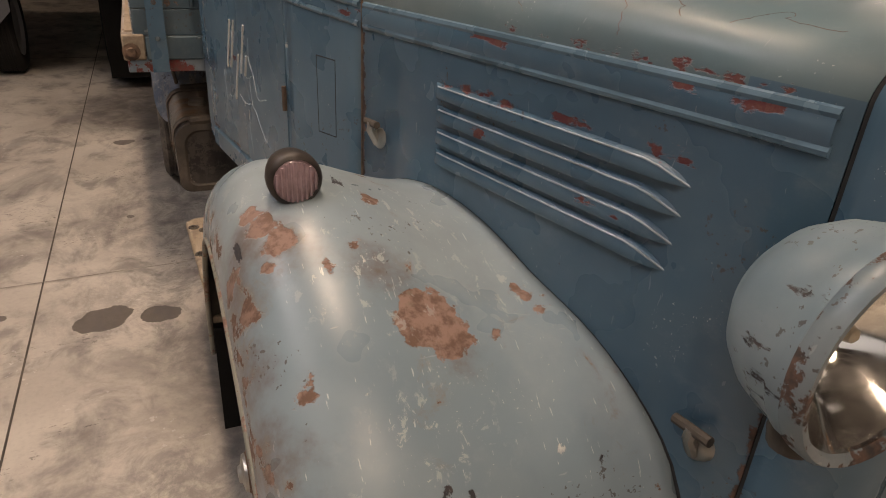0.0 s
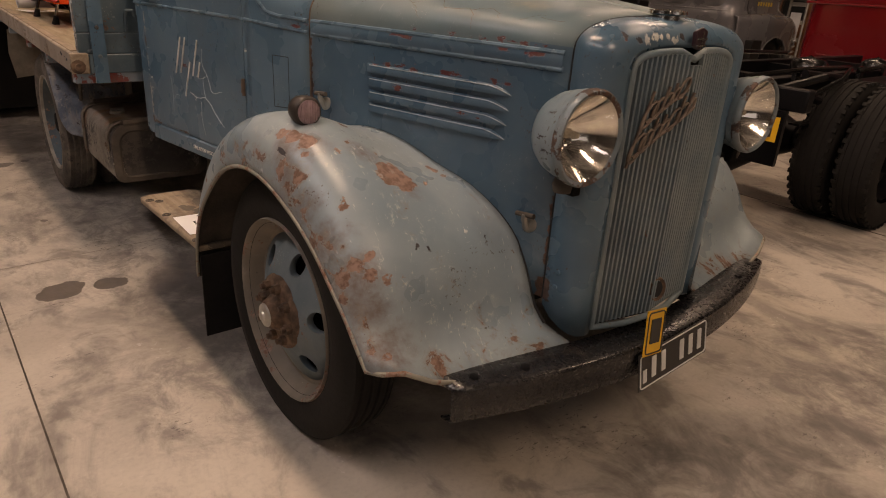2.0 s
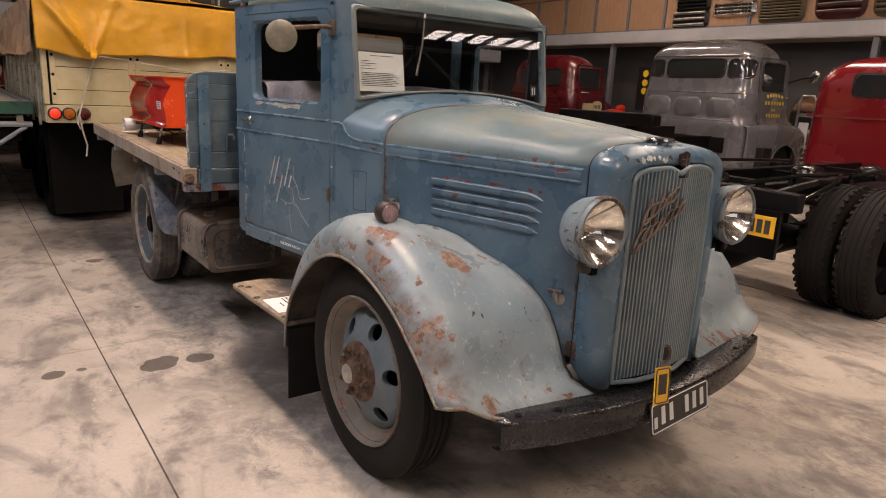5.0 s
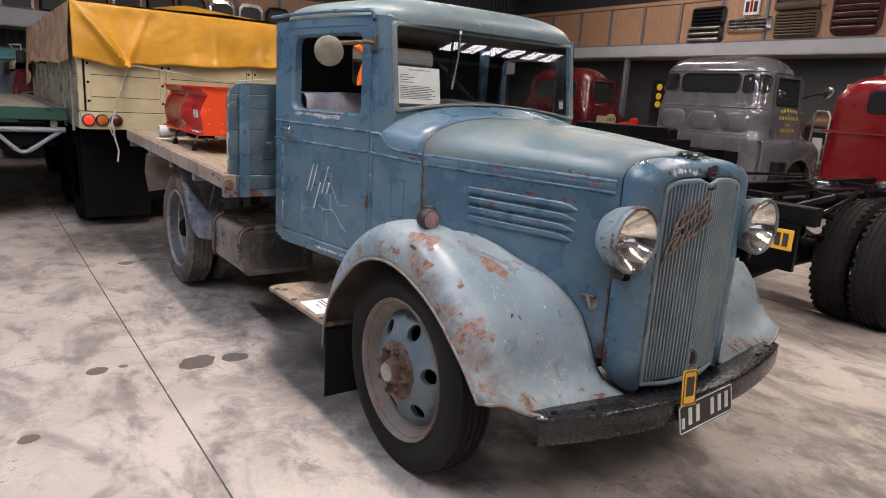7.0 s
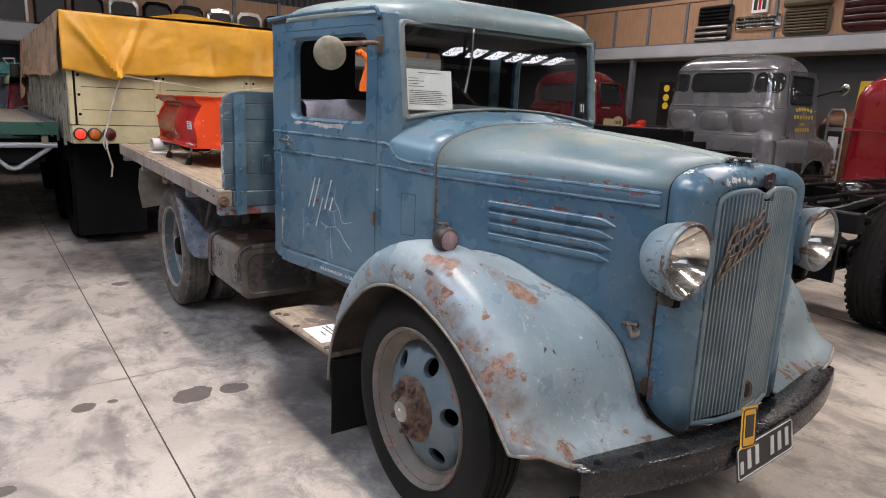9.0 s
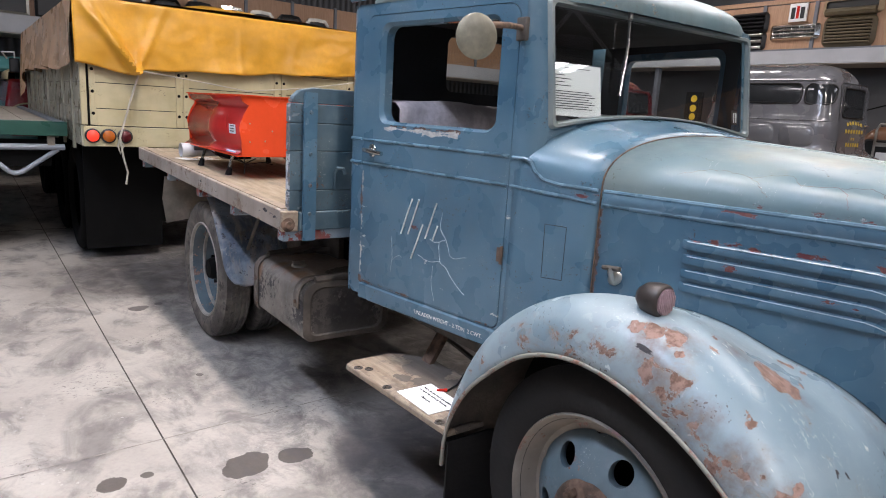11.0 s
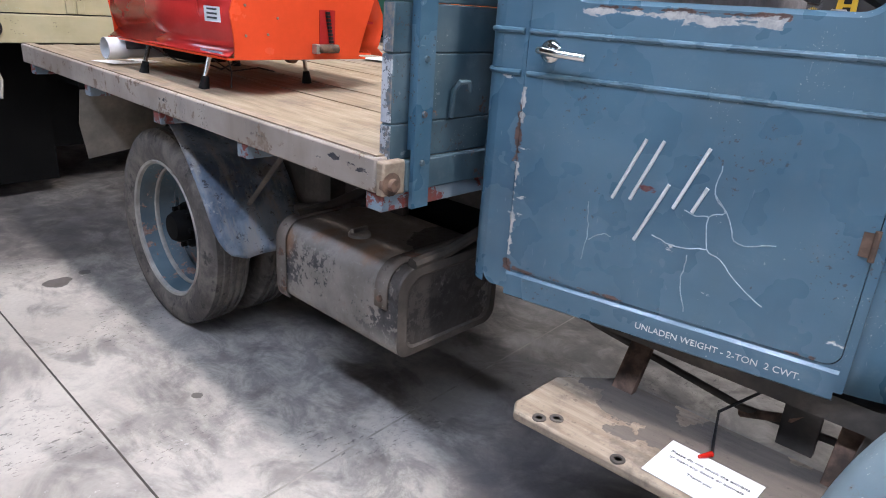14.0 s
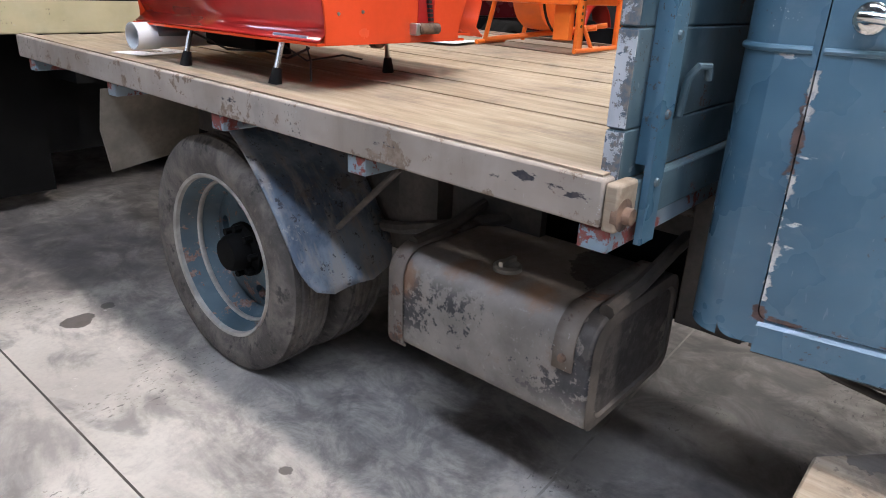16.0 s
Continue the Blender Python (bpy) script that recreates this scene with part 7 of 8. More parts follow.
B().box(1.82, 2.24, 4.10, 4.14, z0 + 0.195, z0 + 0.265).box(1.82, 1.86, 4.14, 4.60, z0 + 0.195, z0 + 0.265).box(2.20, 2.24, 4.14, 4.60, z0 + 0.195, z0 + 0.265).make("side_rail", "machine_orange", mach, bevel=0.006)
B().box(1.86, 1.90, 4.12, 4.20, z0 + 0.05, z0 + 0.20).make("guard_plate", "machine_orange", mach, bevel=0.005)
B().tube([(1.83, 4.4, z0 + 0.22), (1.83, 4.4, z0 + 0.55), (1.875, 4.4, z0 + 0.69), (1.87, 4.4, z0 + 0.75), (1.80, 4.4, z0 + 0.80), (1.775, 4.4, z0 + 0.78)], 0.026, 10).make("chute_arm", "machine_orange", mach, "bent orange arm", smooth=60)
B().prism([(1.80, 4.37, z0 + 0.48), (1.91, 4.37, z0 + 0.48), (1.90, 4.37, z0 + 0.60), (1.83, 4.37, z0 + 0.62)], (0, 0.03, 0)).make("arm_plate", "machine_orange", mach, bevel=0.005)
# green field machine standing on the floor further behind
gm = thing("green_box_body", (5.9, 9.4, 0), "dark green steel box body on a black frame", "machine body")
B().box(5.3, 6.5, 9.0, 10.6, 1.07, 1.62).make("box_body", "dark_green", gm, bevel=0.02)
B().box(5.25, 6.55, 8.95, 10.65, 0.93, 1.07).make("base_frame", "chassis_black", gm, bevel=0.01)
for x, y in ((5.4, 9.1), (6.4, 9.1), (5.4, 10.5), (6.4, 10.5)):
    B().box(x - 0.05, x + 0.05, y - 0.05, y + 0.05, 0, 0.93).make("leg", "chassis_black", gm)

# ---- cream lorry with the yellow tarpaulin ----
cream = thing("covered_lorry", (1.2, 9, 0), "cream timber-sided lorry under a yellow tarpaulin", "lorry")
CX0, CX1, CY0, CY1, CZ0, CZ1 = 0.0, 2.45, 6.40, 11.4, 1.02, 1.98
B().box(CX0 + 0.03, CX1 - 0.03, CY0 + 0.05, CY1, CZ0, CZ1).make("body_core", "lining_black", cream)
zs = [1.183, 1.318, 1.519, 1.70, 1.85, 1.98]
for za, zb in zip(zs, zs[1:]):
    B().box(CX0 + 0.075, CX1 - 0.075, CY0 + 0.012, CY0 + 0.045, za + 0.004, zb - 0.002).make("tailgate_plank", "cream_paint", cream, smooth=0)
B().box(CX0, CX1, CY0 - 0.005, CY0 + 0.05, CZ0, 1.179).make("tail_rail", "cream_paint", cream, bevel=0.006)
for x in (CX0 + 0.012, CX0 + 0.075, 0.725, 0.785, 1.58, 1.65, CX1 - 0.06, CX1 - 0.13):
    B().box(x - 0.022, x + 0.022, CY0 - 0.004, CY0 + 0.02, 1.19, CZ1).make("tailgate_strap", "cream_paint", cream, bevel=0.003)
    if x not in (CX0 + 0.012, CX1 - 0.06):
        for z in (1.28, 1.45, 1.62, 1.78):
            B().lathe((x, CY0 - 0.004, z), (0, -1, 0), [(0.013, 0), (0.01, 0.006), (0, 0.008)], 8).make("bolt", "chassis_black", cream)
for za, zb in zip([1.02] + zs, zs):
    B().box(CX0 - 0.012, CX0 + 0.03, CY0 + 0.03, CY1, za + 0.004, zb - 0.002).make("side_plank", "cream_worn", cream, smooth=0)
for y in np.arange(CY0 + 0.4, CY1, 0.62):
    B().box(CX0 - 0.03, CX0 - 0.01, y - 0.04, y + 0.04, 0.98, CZ1).make("side_strap", "cream_worn", cream)
for x, mat, lab in ((0.062, "tail_glow", "lit red tail lamp"), (0.176, "lamp_amber", "amber lamp"), (0.296, "lamp_dark", "dark red lamp")):
    l = B().lathe((x, CY0 - 0.006, 1.105), (0, -1, 0), [(0.045, 0.02), (0.03, 0.03), (0.0, 0.034)], 24).make("tail_lamp", mat, cream, lab, smooth=60)
    B().lathe((x, CY0 - 0.006, 1.105), (0, -1, 0), [(0.058, 0.0), (0.056, 0.018), (0.045, 0.022)], 24).make("lamp_ring", "black_trim", l)
# tarpaulin: top sheet with a ridge, skirts with folds
rows = []
for j in range(26):
    y = CY0 - 0.03 + (CY1 - CY0 + 0.05) * j / 25
    row = []
    for i in range(31):
        x = CX0 - 0.04 + (CX1 - CX0 + 0.08) * i / 30
        pk = 0.28 * max(0, 1 - abs(y - 7.9) / 1.6) + 0.02 * math.sin(y * 2.2)
        row.append((x, y, 2.15 + pk * max(0, 1 - abs(x - 1.35) / 1.30) ** 1.15 + 0.012 * noise.noise((x * 3, y * 3, 0))))
    rows.append(row)
back, left = [], []
for i in range(121):
    x = CX0 - 0.045 + (CX1 - CX0 + 0.09) * i / 120
    low = lerp([(-0.05, 1.665), (0.05, 1.648), (0.20, 1.62), (0.365, 1.590), (0.395, 1.592), (0.405, 1.632), (0.60, 1.642), (1.0, 1.663), (1.22, 1.655), (1.5, 1.69), (1.9, 1.705), (2.5, 1.74)], x)[0] + 0.004 * math.sin(x * 17)
    col = []
    for k in range(25):
        f = k / 24
        crease = 0.012 * math.sin(x * 9 + f * 3) * f + 0.03 * noise.noise((x * 2.5, f * 2, 5)) * f + 0.008 * noise.noise((x * 9, f * 7, 2))
        fold = 0.0
        for px, slope, width, tall in ((-0.02, 0.40, 0.034, 0.085), (0.05, 0.34, 0.024, 0.060), (0.13, 0.26, 0.018, 0.045), (0.62, -0.22, 0.026, 0.035), (0.46, -0.04, 0.014, 0.014), (1.22, 0.02, 0.02, 0.014), (0.95, 0.10, 0.05, 0.012), (1.75, -0.05, 0.05, 0.016)):
            d = (x - px - slope * f) / width
            fold += tall * math.exp(-d * d) * (0.15 + 0.85 * min(1, f / 0.7))
        col.append((x, CY0 - 0.035 - crease - fold - 0.03 * f, 2.15 + (low - 2.15) * f))
    back.append(col)
for j in range(100):
    y = CY0 - 0.035 + (CY1 - CY0) * j / 99
    low = 1.64 + 0.015 * math.sin(y * 3.3) + 0.012 * math.sin(y * 11) - 0.35 * max(0, (y - 10.6) / 0.8)
    left.append([(CX0 - 0.045 - (0.03 * math.sin(y * 10 + f * 2) * f + 0.05 * f * abs(math.sin(y * 4.5))), y, 2.15 + (low - 2.15) * f) for f in [k / 10 for k in range(11)]])
tarp = tagged(B().grid(back).make("tarpaulin", "tarp_yellow", None, smooth=70, thick=0.004), "yellow canvas tarpaulin with folds tied over the cream lorry", "tarpaulin")
B().grid(rows).make("top_sheet", "tarp_yellow", tarp, smooth=70)
B().grid(left).make("side_sheet", "tarp_brown", tarp, "dull brown side of the tarpaulin", smooth=70)
rp = B().tube([(0.40, CY0 - 0.12, 1.625), (0.345, CY0 - 0.03, 1.40), (0.26, CY0 - 0.04, 1.12), (0.235, CY0 - 0.05, 1.03), (0.25, CY0 - 0.05, 0.97), (0.275, CY0 - 0.05, 1.03), (0.25, CY0 - 0.05, 1.10), (0.27, CY0 - 0.05, 0.95), (0.30, CY0 - 0.05, 0.82), (0.285, CY0 - 0.05, 0.72)], 0.008, 6).make("rope", "rope", tarp, "loose tie rope", smooth=60)
B().tube([(0.41, CY0 - 0.12, 1.63), (0.9, CY0 - 0.03, 1.58), (1.3, CY0 - 0.03, 1.53), (1.9, CY0 - 0.03, 1.60), (2.45, CY0 - 0.06, 1.70)], 0.005, 6).make("cord", "rope", tarp, smooth=60)
# tyres take the blacker chassis colour, deepening the shade under the bed
for y in (7.35, 8.45):
    for x in (0.15, 0.45, 1.9, 2.2):
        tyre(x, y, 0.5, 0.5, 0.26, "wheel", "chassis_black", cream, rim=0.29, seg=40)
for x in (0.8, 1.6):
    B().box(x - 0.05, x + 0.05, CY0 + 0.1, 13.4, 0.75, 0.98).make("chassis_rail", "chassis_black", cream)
# black sheets added to darken the space under the tail
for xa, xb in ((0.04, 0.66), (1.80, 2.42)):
    B().box(xa, xb, CY0 + 0.42, CY0 + 0.435, 0.10, 1.0).make("mud_flap", "chassis_black", cream, "black sheet standing in for the shade under the tail")
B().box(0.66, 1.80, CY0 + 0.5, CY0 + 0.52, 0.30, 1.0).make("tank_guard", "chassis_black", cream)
cabm = [(-0.24, 0.75), (-0.27, 1.15), (-0.20, 1.55), (2.1, 1.55), (2.3, 1.15), (2.28, 0.75)]
B().prism([(x, 11.75, z) for x, z in cabm], (0, 1.7, 0)).make("cab", "gloss_red", cream, "red and cream cab", bevel=0.05)
B().grid([[(1.0 + 1.22 * math.cos(t), y, 1.54 + 0.22 * max(0.0, math.sin(t)) ** 0.4) for t in [math.pi * k / 24 for k in range(25)]] for y in (11.70, 12.5, 13.45)]).make("cab_roof", "cream_paint", cream, "cream domed cab roof", smooth=60, thick=0.02)
B().grid([[(0.02 - 0.32 * math.sin(u), 11.72, 0.9 + 0.32 * math.cos(u)), (0.02 - 0.32 * math.sin(u), 12.7, 0.9 + 0.32 * math.cos(u))] for u in [math.pi / 2 * k / 8 for k in range(9)]]).make("cab_wing", "cream_paint", cream, "cream front wing", smooth=60, thick=0.02)
tyre(0.20, 11.2, 0.46, 0.46, 0.24, "wheel", "chassis_black", cream, rim=0.29, seg=40)
B().tube([(-0.20, 11.9, 1.83), (-0.26, 11.7, 1.90), (-0.12, 11.65, 1.91), (-0.12, 11.65, 1.80)], 0.012, 8).make("mirror_arm", "pvc_white", cream)
B().box(-0.19, -0.06, 11.63, 11.67, 1.63, 1.83).make("mirror", "black_trim", cream, bevel=0.02)

# ---- green flat trailer ----
trail = thing("flat_trailer", (-1.6, 9, 0), "flat trailer with dark green edge rails and pale plank deck", "trailer")
GX0, GX1, GY0, GY1 = -2.6, -0.05, 6.95, 12.0
for k in range(12):
    x = GX0 + 0.08 + (GX1 - GX0 - 0.16) * k / 12
    B().box(x, x + (GX1 - GX0 - 0.16) / 12 - 0.008, GY0 + 0.06, GY1, 1.13, 1.165).make("plank", "pale_planks", trail, smooth=0)
B().box(GX0, GX1, GY0, GY0 + 0.06, 1.06, 1.18).make("end_rail", "dark_green", trail, bevel=0.006)
B().box(GX1 - 0.08, GX1, GY0 + 0.06, GY1, 1.06, 1.18).make("side_rail", "grey_tube", trail, bevel=0.006)
B().box(GX0, GX0 + 0.08, GY0 + 0.06, GY1, 1.06, 1.18).make("side_rail", "grey_tube", trail, bevel=0.006)
B().tube([(GX0, GY0 + 0.05, 0.955), (GX1 - 0.02, GY0 + 0.05, 0.965)], 0.026, 8).make("guard_tube", "grey_tube", trail)
for s in (1, -1):
    c = (GX0 + GX1) / 2
    B().tube([(c + s * (a - c), GY0 + 0.06, z) for a, z in ((-0.66, 0.93), (-0.48, 0.755), (-0.44, 0.742), (-0.39, 0.755), (-0.12, 0.945))], 0.02, 8).make("guard_brace", "grey_tube", trail)
    for a in (-0.68, -0.17):
        B().box(c + s * (a - c) - 0.028, c + s * (a - c) + 0.028, GY0 + 0.03, GY0 + 0.08, 0.955, 1.06).make("rail_block", "grimy_board", trail, "brown wooden block")
B().box(GX0 + 0.1, GX1 - 0.12, GY0 + 0.10, GY0 + 0.16, 0.80, 1.02).make("end_beam", "chassis_black", trail)
B().prism([(x, GY0 + 0.20, z) for x, z in ((-1.97, 0.86), (-0.66, 0.86), (-0.655, 0.60), (-0.80, 0.45), (-1.85, 0.45), (-1.97, 0.60))], (0, 0.02, 0)).make("spray_panel", "panel_grey", trail, "dark grey sheet panel with cut corners")
for x in (-2.2, -1.95, -1.05, -0.80):
    tyre(x, GY0 + 0.78, 0.42, 0.42, 0.22, "wheel", "rubber", trail, rim=0.27, seg=40)
for x in (-0.80 + 0.02, -2.22):
    B().lathe((x, GY0 + 0.78, 0.42), (1 if x > -1 else -1, 0, 0), [(0.27, 0.08), (0.24, 0.05), (0.1, 0.03), (0.0, 0.05)], 24).make("rim", "grey_tube", trail)
for x in (-1.9, -0.9):
    B().box(x - 0.06, x + 0.06, GY0 + 0.06, GY1, 0.85, 1.06).make("rail", "chassis_black", trail)

# ---- vehicles parked along the far side, all facing away ----
def loft_cab(name, mat, parent, x0, y0, y1, z0, z1, depth, r=0.16, lean=0.06, label=""):
    """A rounded cab: back plane at x0, depth towards larger x."""
    rows = []
    for k in range(16):
        f = k / 15
        s = 1.0 if f < 0.55 else math.cos((f - 0.55) / 0.45 * math.pi / 2) ** 0.42
        z = z0 + (z1 - z0) * (f / 0.55 * 0.72 if f < 0.55 else 0.72 + 0.28 * math.sin((f - 0.55) / 0.45 * math.pi / 2))
        cy, hy, cx2, hx = (y0 + y1) / 2, (y1 - y0) / 2, x0 + depth / 2, depth / 2
        ln = 1 - lean * max(0, (z - z0) / (z1 - z0)) ** 2
        s = max(s, 0.01)
        pts = round_rect(-hy, hy, -hx, hx, r * 1.1, 6)
        rows.append([(cx2 + b * (0.25 + 0.75 * s if s > 0.02 else 0.01), cy + a * ln * s, z) for a, b in pts])
    return B().grid(rows, True).make(name, mat, parent, label, smooth=60)


def window(parent, x, y0, y1, z0, z1, r=0.06, out=-1):
    pts = round_rect(y0, y1, z0, z1, r, 5)
    big = round_rect(y0 - 0.025, y1 + 0.025, z0 - 0.025, z1 + 0.025, r, 5)
    w = B().ring([(x - 0.012, a, b) for a, b in big], [(x - 0.02, a, b) for a, b in pts]).make("window_rubber", "black_trim", parent)
    B().sheet([(x - 0.014, a, b) for a, b in pts]).make("pane", "dark_pane", w, "dark reflecting glass", smooth=0)
    return w


def back_truck(name, label, mat, x0, yc, width, z0, z1, depth, windows, ribs=False):
    t = thing(name, (x0 + 1, yc, 0), label, "lorry")
    y0, y1 = yc - width / 2, yc + width / 2
    loft_cab("cab", mat, t, x0, y0, y1, z0, z1, depth, 0.17)
    for a, b, c, d in windows:
        window(t, x0, yc + a, yc + b, c, d)
    return t, y0, y1


# grey rounded cab seen from behind and from its near side
class Cab:
    """A pressed steel cab whose back looks to smaller x; levels: (z, half width, back x, front x, corner radius)."""

    def __init__(self, yc, levels):
        self.yc, self.levels = yc, levels

    def at(self, z):
        return smooth_lerp(self.levels, z)

    def back(self, y, z, out=0.0):
        h, xb, xf, r = self.at(z)
        d = abs(y - self.yc) - (h - r)
        x = xb if d <= 0 else xb + r - math.sqrt(max(0.0, r * r - min(d, r) ** 2))
        return (x - out, y, z)

    def side(self, x, z, out=0.0):
        return (x, self.yc - self.at(z)[0] - out, z)

    def shell(self, name, mat, parent, n=40, top=0.0):
        z0, z1 = self.levels[0][0], self.levels[-1][0]
        rows = []
        for k in range(n + 1):
            z = z0 + (z1 - z0) * math.sin(k / n * math.pi / 2)
            h, xb, xf, r = self.at(z)
            rows.append([(x, self.yc + y, z) for y, x in round_rect(-h, h, xb, xf, min(r, h * 0.98, (xf - xb) * 0.49), 10)])
        b = B().grid(rows, True)
        b.sheet(rows[-1])
        return b.make(name, mat, parent, smooth=50)

    def patch(self, face, a0, a1, z0, z1, r, out, rows=12, cols=12):
        """A grid with rounded corners laid on the back or the side."""
        grid = []
        for k in range(rows + 1):
            z = z0 + (z1 - z0) * k / rows
            e = min(z - z0, z1 - z)
            cut = r - math.sqrt(max(0.0, r * r - (r - e) ** 2)) if e < r else 0.0
            grid.append([face(a0 + cut + (a1 - a0 - 2 * cut) * i / cols, z, out) for i in range(cols + 1)])
        return B().grid(grid)

    def outline(self, face, a0, a1, z0, z1, r, out):
        return [face(a, z, out) for a, z in round_rect(a0, a1, z0, z1, r, 6)]

    def window(self, parent, face, a0, a1, z0, z1, r=0.07, mat="dark_pane"):
        w = B().tube(self.outline(face, a0, a1, z0, z1, r, 0.004), 0.014, 6, closed=True).make("window_rubber", "black_trim", parent, smooth=60)
        self.patch(face, a0, a1, z0, z1, r, 0.003).make("pane", mat, w, "dark reflecting glass", smooth=60)
        return w


grey = thing("grey_cab_lorry", (10.0, 5.82, 0), "glossy grey rounded cab lorry with wrap-round rear windows", "lorry")
GC = Cab(5.92, [(0.42, 1.03, 9.02, 10.75, 0.22), (0.95, 1.04, 9.0, 10.7, 0.24), (1.20, 1.045, 8.99, 10.62, 0.26), (1.24, 1.025, 9.012, 10.5, 0.28), (1.60, 1.02, 9.01, 10.35, 0.28), (1.68, 1.0, 9.03, 10.3, 0.28), (1.85, 0.985, 9.045, 10.22, 0.28), (2.18, 0.955, 9.075, 10.1, 0.28), (2.28, 0.925, 9.105, 10.02, 0.28), (2.37, 0.845, 9.18, 9.92, 0.28), (2.435, 0.70, 9.32, 9.85, 0.22), (2.465, 0.54, 9.45, 9.78, 0.15), (2.475, 0.40, 9.52, 9.74, 0.1)])
GC.shell("cab", "gloss_grey", grey, 48)
GC.window(grey, GC.back, 5.385, 6.425, 1.885, 2.165, 0.08)
GC.window(grey, GC.back, 4.975, 5.325, 1.885, 2.160, 0.07)
GC.window(grey, GC.back, 6.495, 6.865, 1.885, 2.160, 0.07)
for y0, y1 in ((5.10, 5.60), (5.68, 6.18), (6.26, 6.74)):
    flush, lip = GC.outline(GC.back, y0, y1, 1.275, 1.585, 0.12, 0.001), GC.outline(GC.back, y0 + 0.035, y1 - 0.035, 1.305, 1.555, 0.10, 0.026)
    b = B().ring(flush, lip)
    b.sheet(lip)
    b.make("pressed_panel", "gloss_grey", grey, smooth=70)
B().tube([GC.back(y, 1.655, 0.004) for y in np.linspace(4.93, 6.91, 30)], 0.010, 8).make("belt_bead", "gloss_grey", grey, smooth=70)
B().tube([GC.back(y, 1.232, 0.004) for y in np.linspace(4.94, 6.90, 30)], 0.012, 8).make("waist_bead", "gloss_grey", grey, smooth=70)
B().tube([GC.back(y, 2.215, 0.010) for y in np.linspace(5.01, 6.83, 30)], 0.008, 8).make("roof_gutter", "gloss_grey", grey, smooth=70)
gdoor = GC.patch(GC.side, 9.30, 10.16, 1.20, 2.19, 0.08, 0.006).make("door", "gloss_grey", grey, "grey door with faded gold lettering", smooth=60)
B().tube(GC.outline(GC.side, 9.29, 10.17, 1.20, 2.20, 0.08, 0.002), 0.007, 6, closed=True).make("door_gap", "black_trim", gdoor)
GC.window(gdoor, lambda x, z, out: GC.side(x, z, out + 0.007), 9.36, 10.02, 1.72, 2.13, 0.06)
for k, (xa, xb, h) in enumerate(((9.50, 10.02, 0.05), (9.46, 10.06, 0.055), (9.68, 9.82, 0.035), (9.54, 9.99, 0.055))):
    n_bar = max(2, int((xb - xa) / 0.075))
    for q in range(n_bar):
        xx = xa + (xb - xa) * (q + 0.12) / n_bar
        zz = 1.60 - 0.095 * k + (0.03 * math.sin(math.pi * (q + 0.5) / n_bar) if k == 0 else 0)
        GC.patch(GC.side, xx, xx + (xb - xa) / n_bar * 0.7, zz, zz + h, 0.004, 0.0085, 2, 2).make("letter_bar", "gold_lettering", gdoor, smooth=0)
B().box(10.04, 10.14, GC.side(10.1, 1.62)[1] - 0.05, GC.side(10.1, 1.62)[1] - 0.01, 1.615, 1.64).make("door_handle", "chrome", gdoor, bevel=0.006)
# the near front wing swells out from the waist and carries the wheel arch
wing = []
for k in range(33):
    f = k / 32
    x = 9.05 + 1.72 * f
    top = lerp([(9.05, 1.16), (9.3, 1.19), (9.8, 1.215), (10.4, 1.18), (10.65, 1.10), (10.77, 0.98)], x)[0]
    out = lerp([(9.05, 0.02), (9.25, 0.10), (9.6, 0.17), (10.4, 0.18), (10.70, 0.12), (10.77, 0.06)], x)[0]
    ax = (x - 9.98) / 0.44
    low = 0.46 + (0.44 * math.sqrt(max(0.0, 1 - ax * ax)) if abs(ax) < 1 else 0.0)
    yb = GC.yc - 1.03
    wing.append([(x, yb + 0.05, top + 0.01), (x, yb - out * 0.45, top), (x, yb - out * 0.8, top - 0.025), (x, yb - out * 0.97, top - 0.08), (x, yb - out, top - 0.16), (x, yb - out, max(low, top - 0.30)), (x, yb - out, low), (x, yb - out + 0.05, low - 0.004)])
B().grid(wing).make("front_wing", "gloss_grey", grey, "broad grey front wing", smooth=60, thick=0.012)
B().tube([r[6] for r in wing if 9.5 < r[0][0] < 10.46], 0.012, 8).make("arch_bead", "gloss_grey", grey, smooth=70)
B().box(9.24, 9.50, GC.yc - 1.245, GC.yc - 1.10, 0.50, 0.86).make("step_box", "black_trim", grey, "open black step well behind the wing", bevel=0.01)
for z in (0.60, 0.68, 0.76, 0.84):
    B().tube([(10.55, GC.yc - 1.215, z), (10.72, GC.yc - 1.16, z), (10.79, GC.yc - 1.05, z)], 0.014, 6).make("grille_bar", "dull_metal", grey, "dull bright grille bar")
gw = tyre(9.98, GC.yc - 1.0, 0.44, 0.44, 0.22, "front_wheel", "rubber", grey, axis=(0, 1, 0), rim=0.28, seg=40)
B().lathe((9.98, GC.yc - 1.11, 0.44), (0, -1, 0), [(0.275, -0.02), (0.25, -0.03), (0.19, -0.005), (0.11, 0.0), (0.09, 0.05), (0.0, 0.06)], 28).make("wheel_disc", "black_paint", gw)
for q in range(6):
    t = 2 * math.pi * q / 6
    B().cyl((9.98 + 0.14 * math.cos(t), GC.yc - 1.105, 0.44 + 0.14 * math.sin(t)), (9.98 + 0.14 * math.cos(t), GC.yc - 1.135, 0.44 + 0.14 * math.sin(t)), 0.016, seg=8).make("wheel_nut", "chrome", gw, smooth=0)
B().box(9.55, 10.42, GC.yc - 0.98, GC.yc - 0.5, 0.40, 0.95).make("wheel_well", "lining_black", grey)
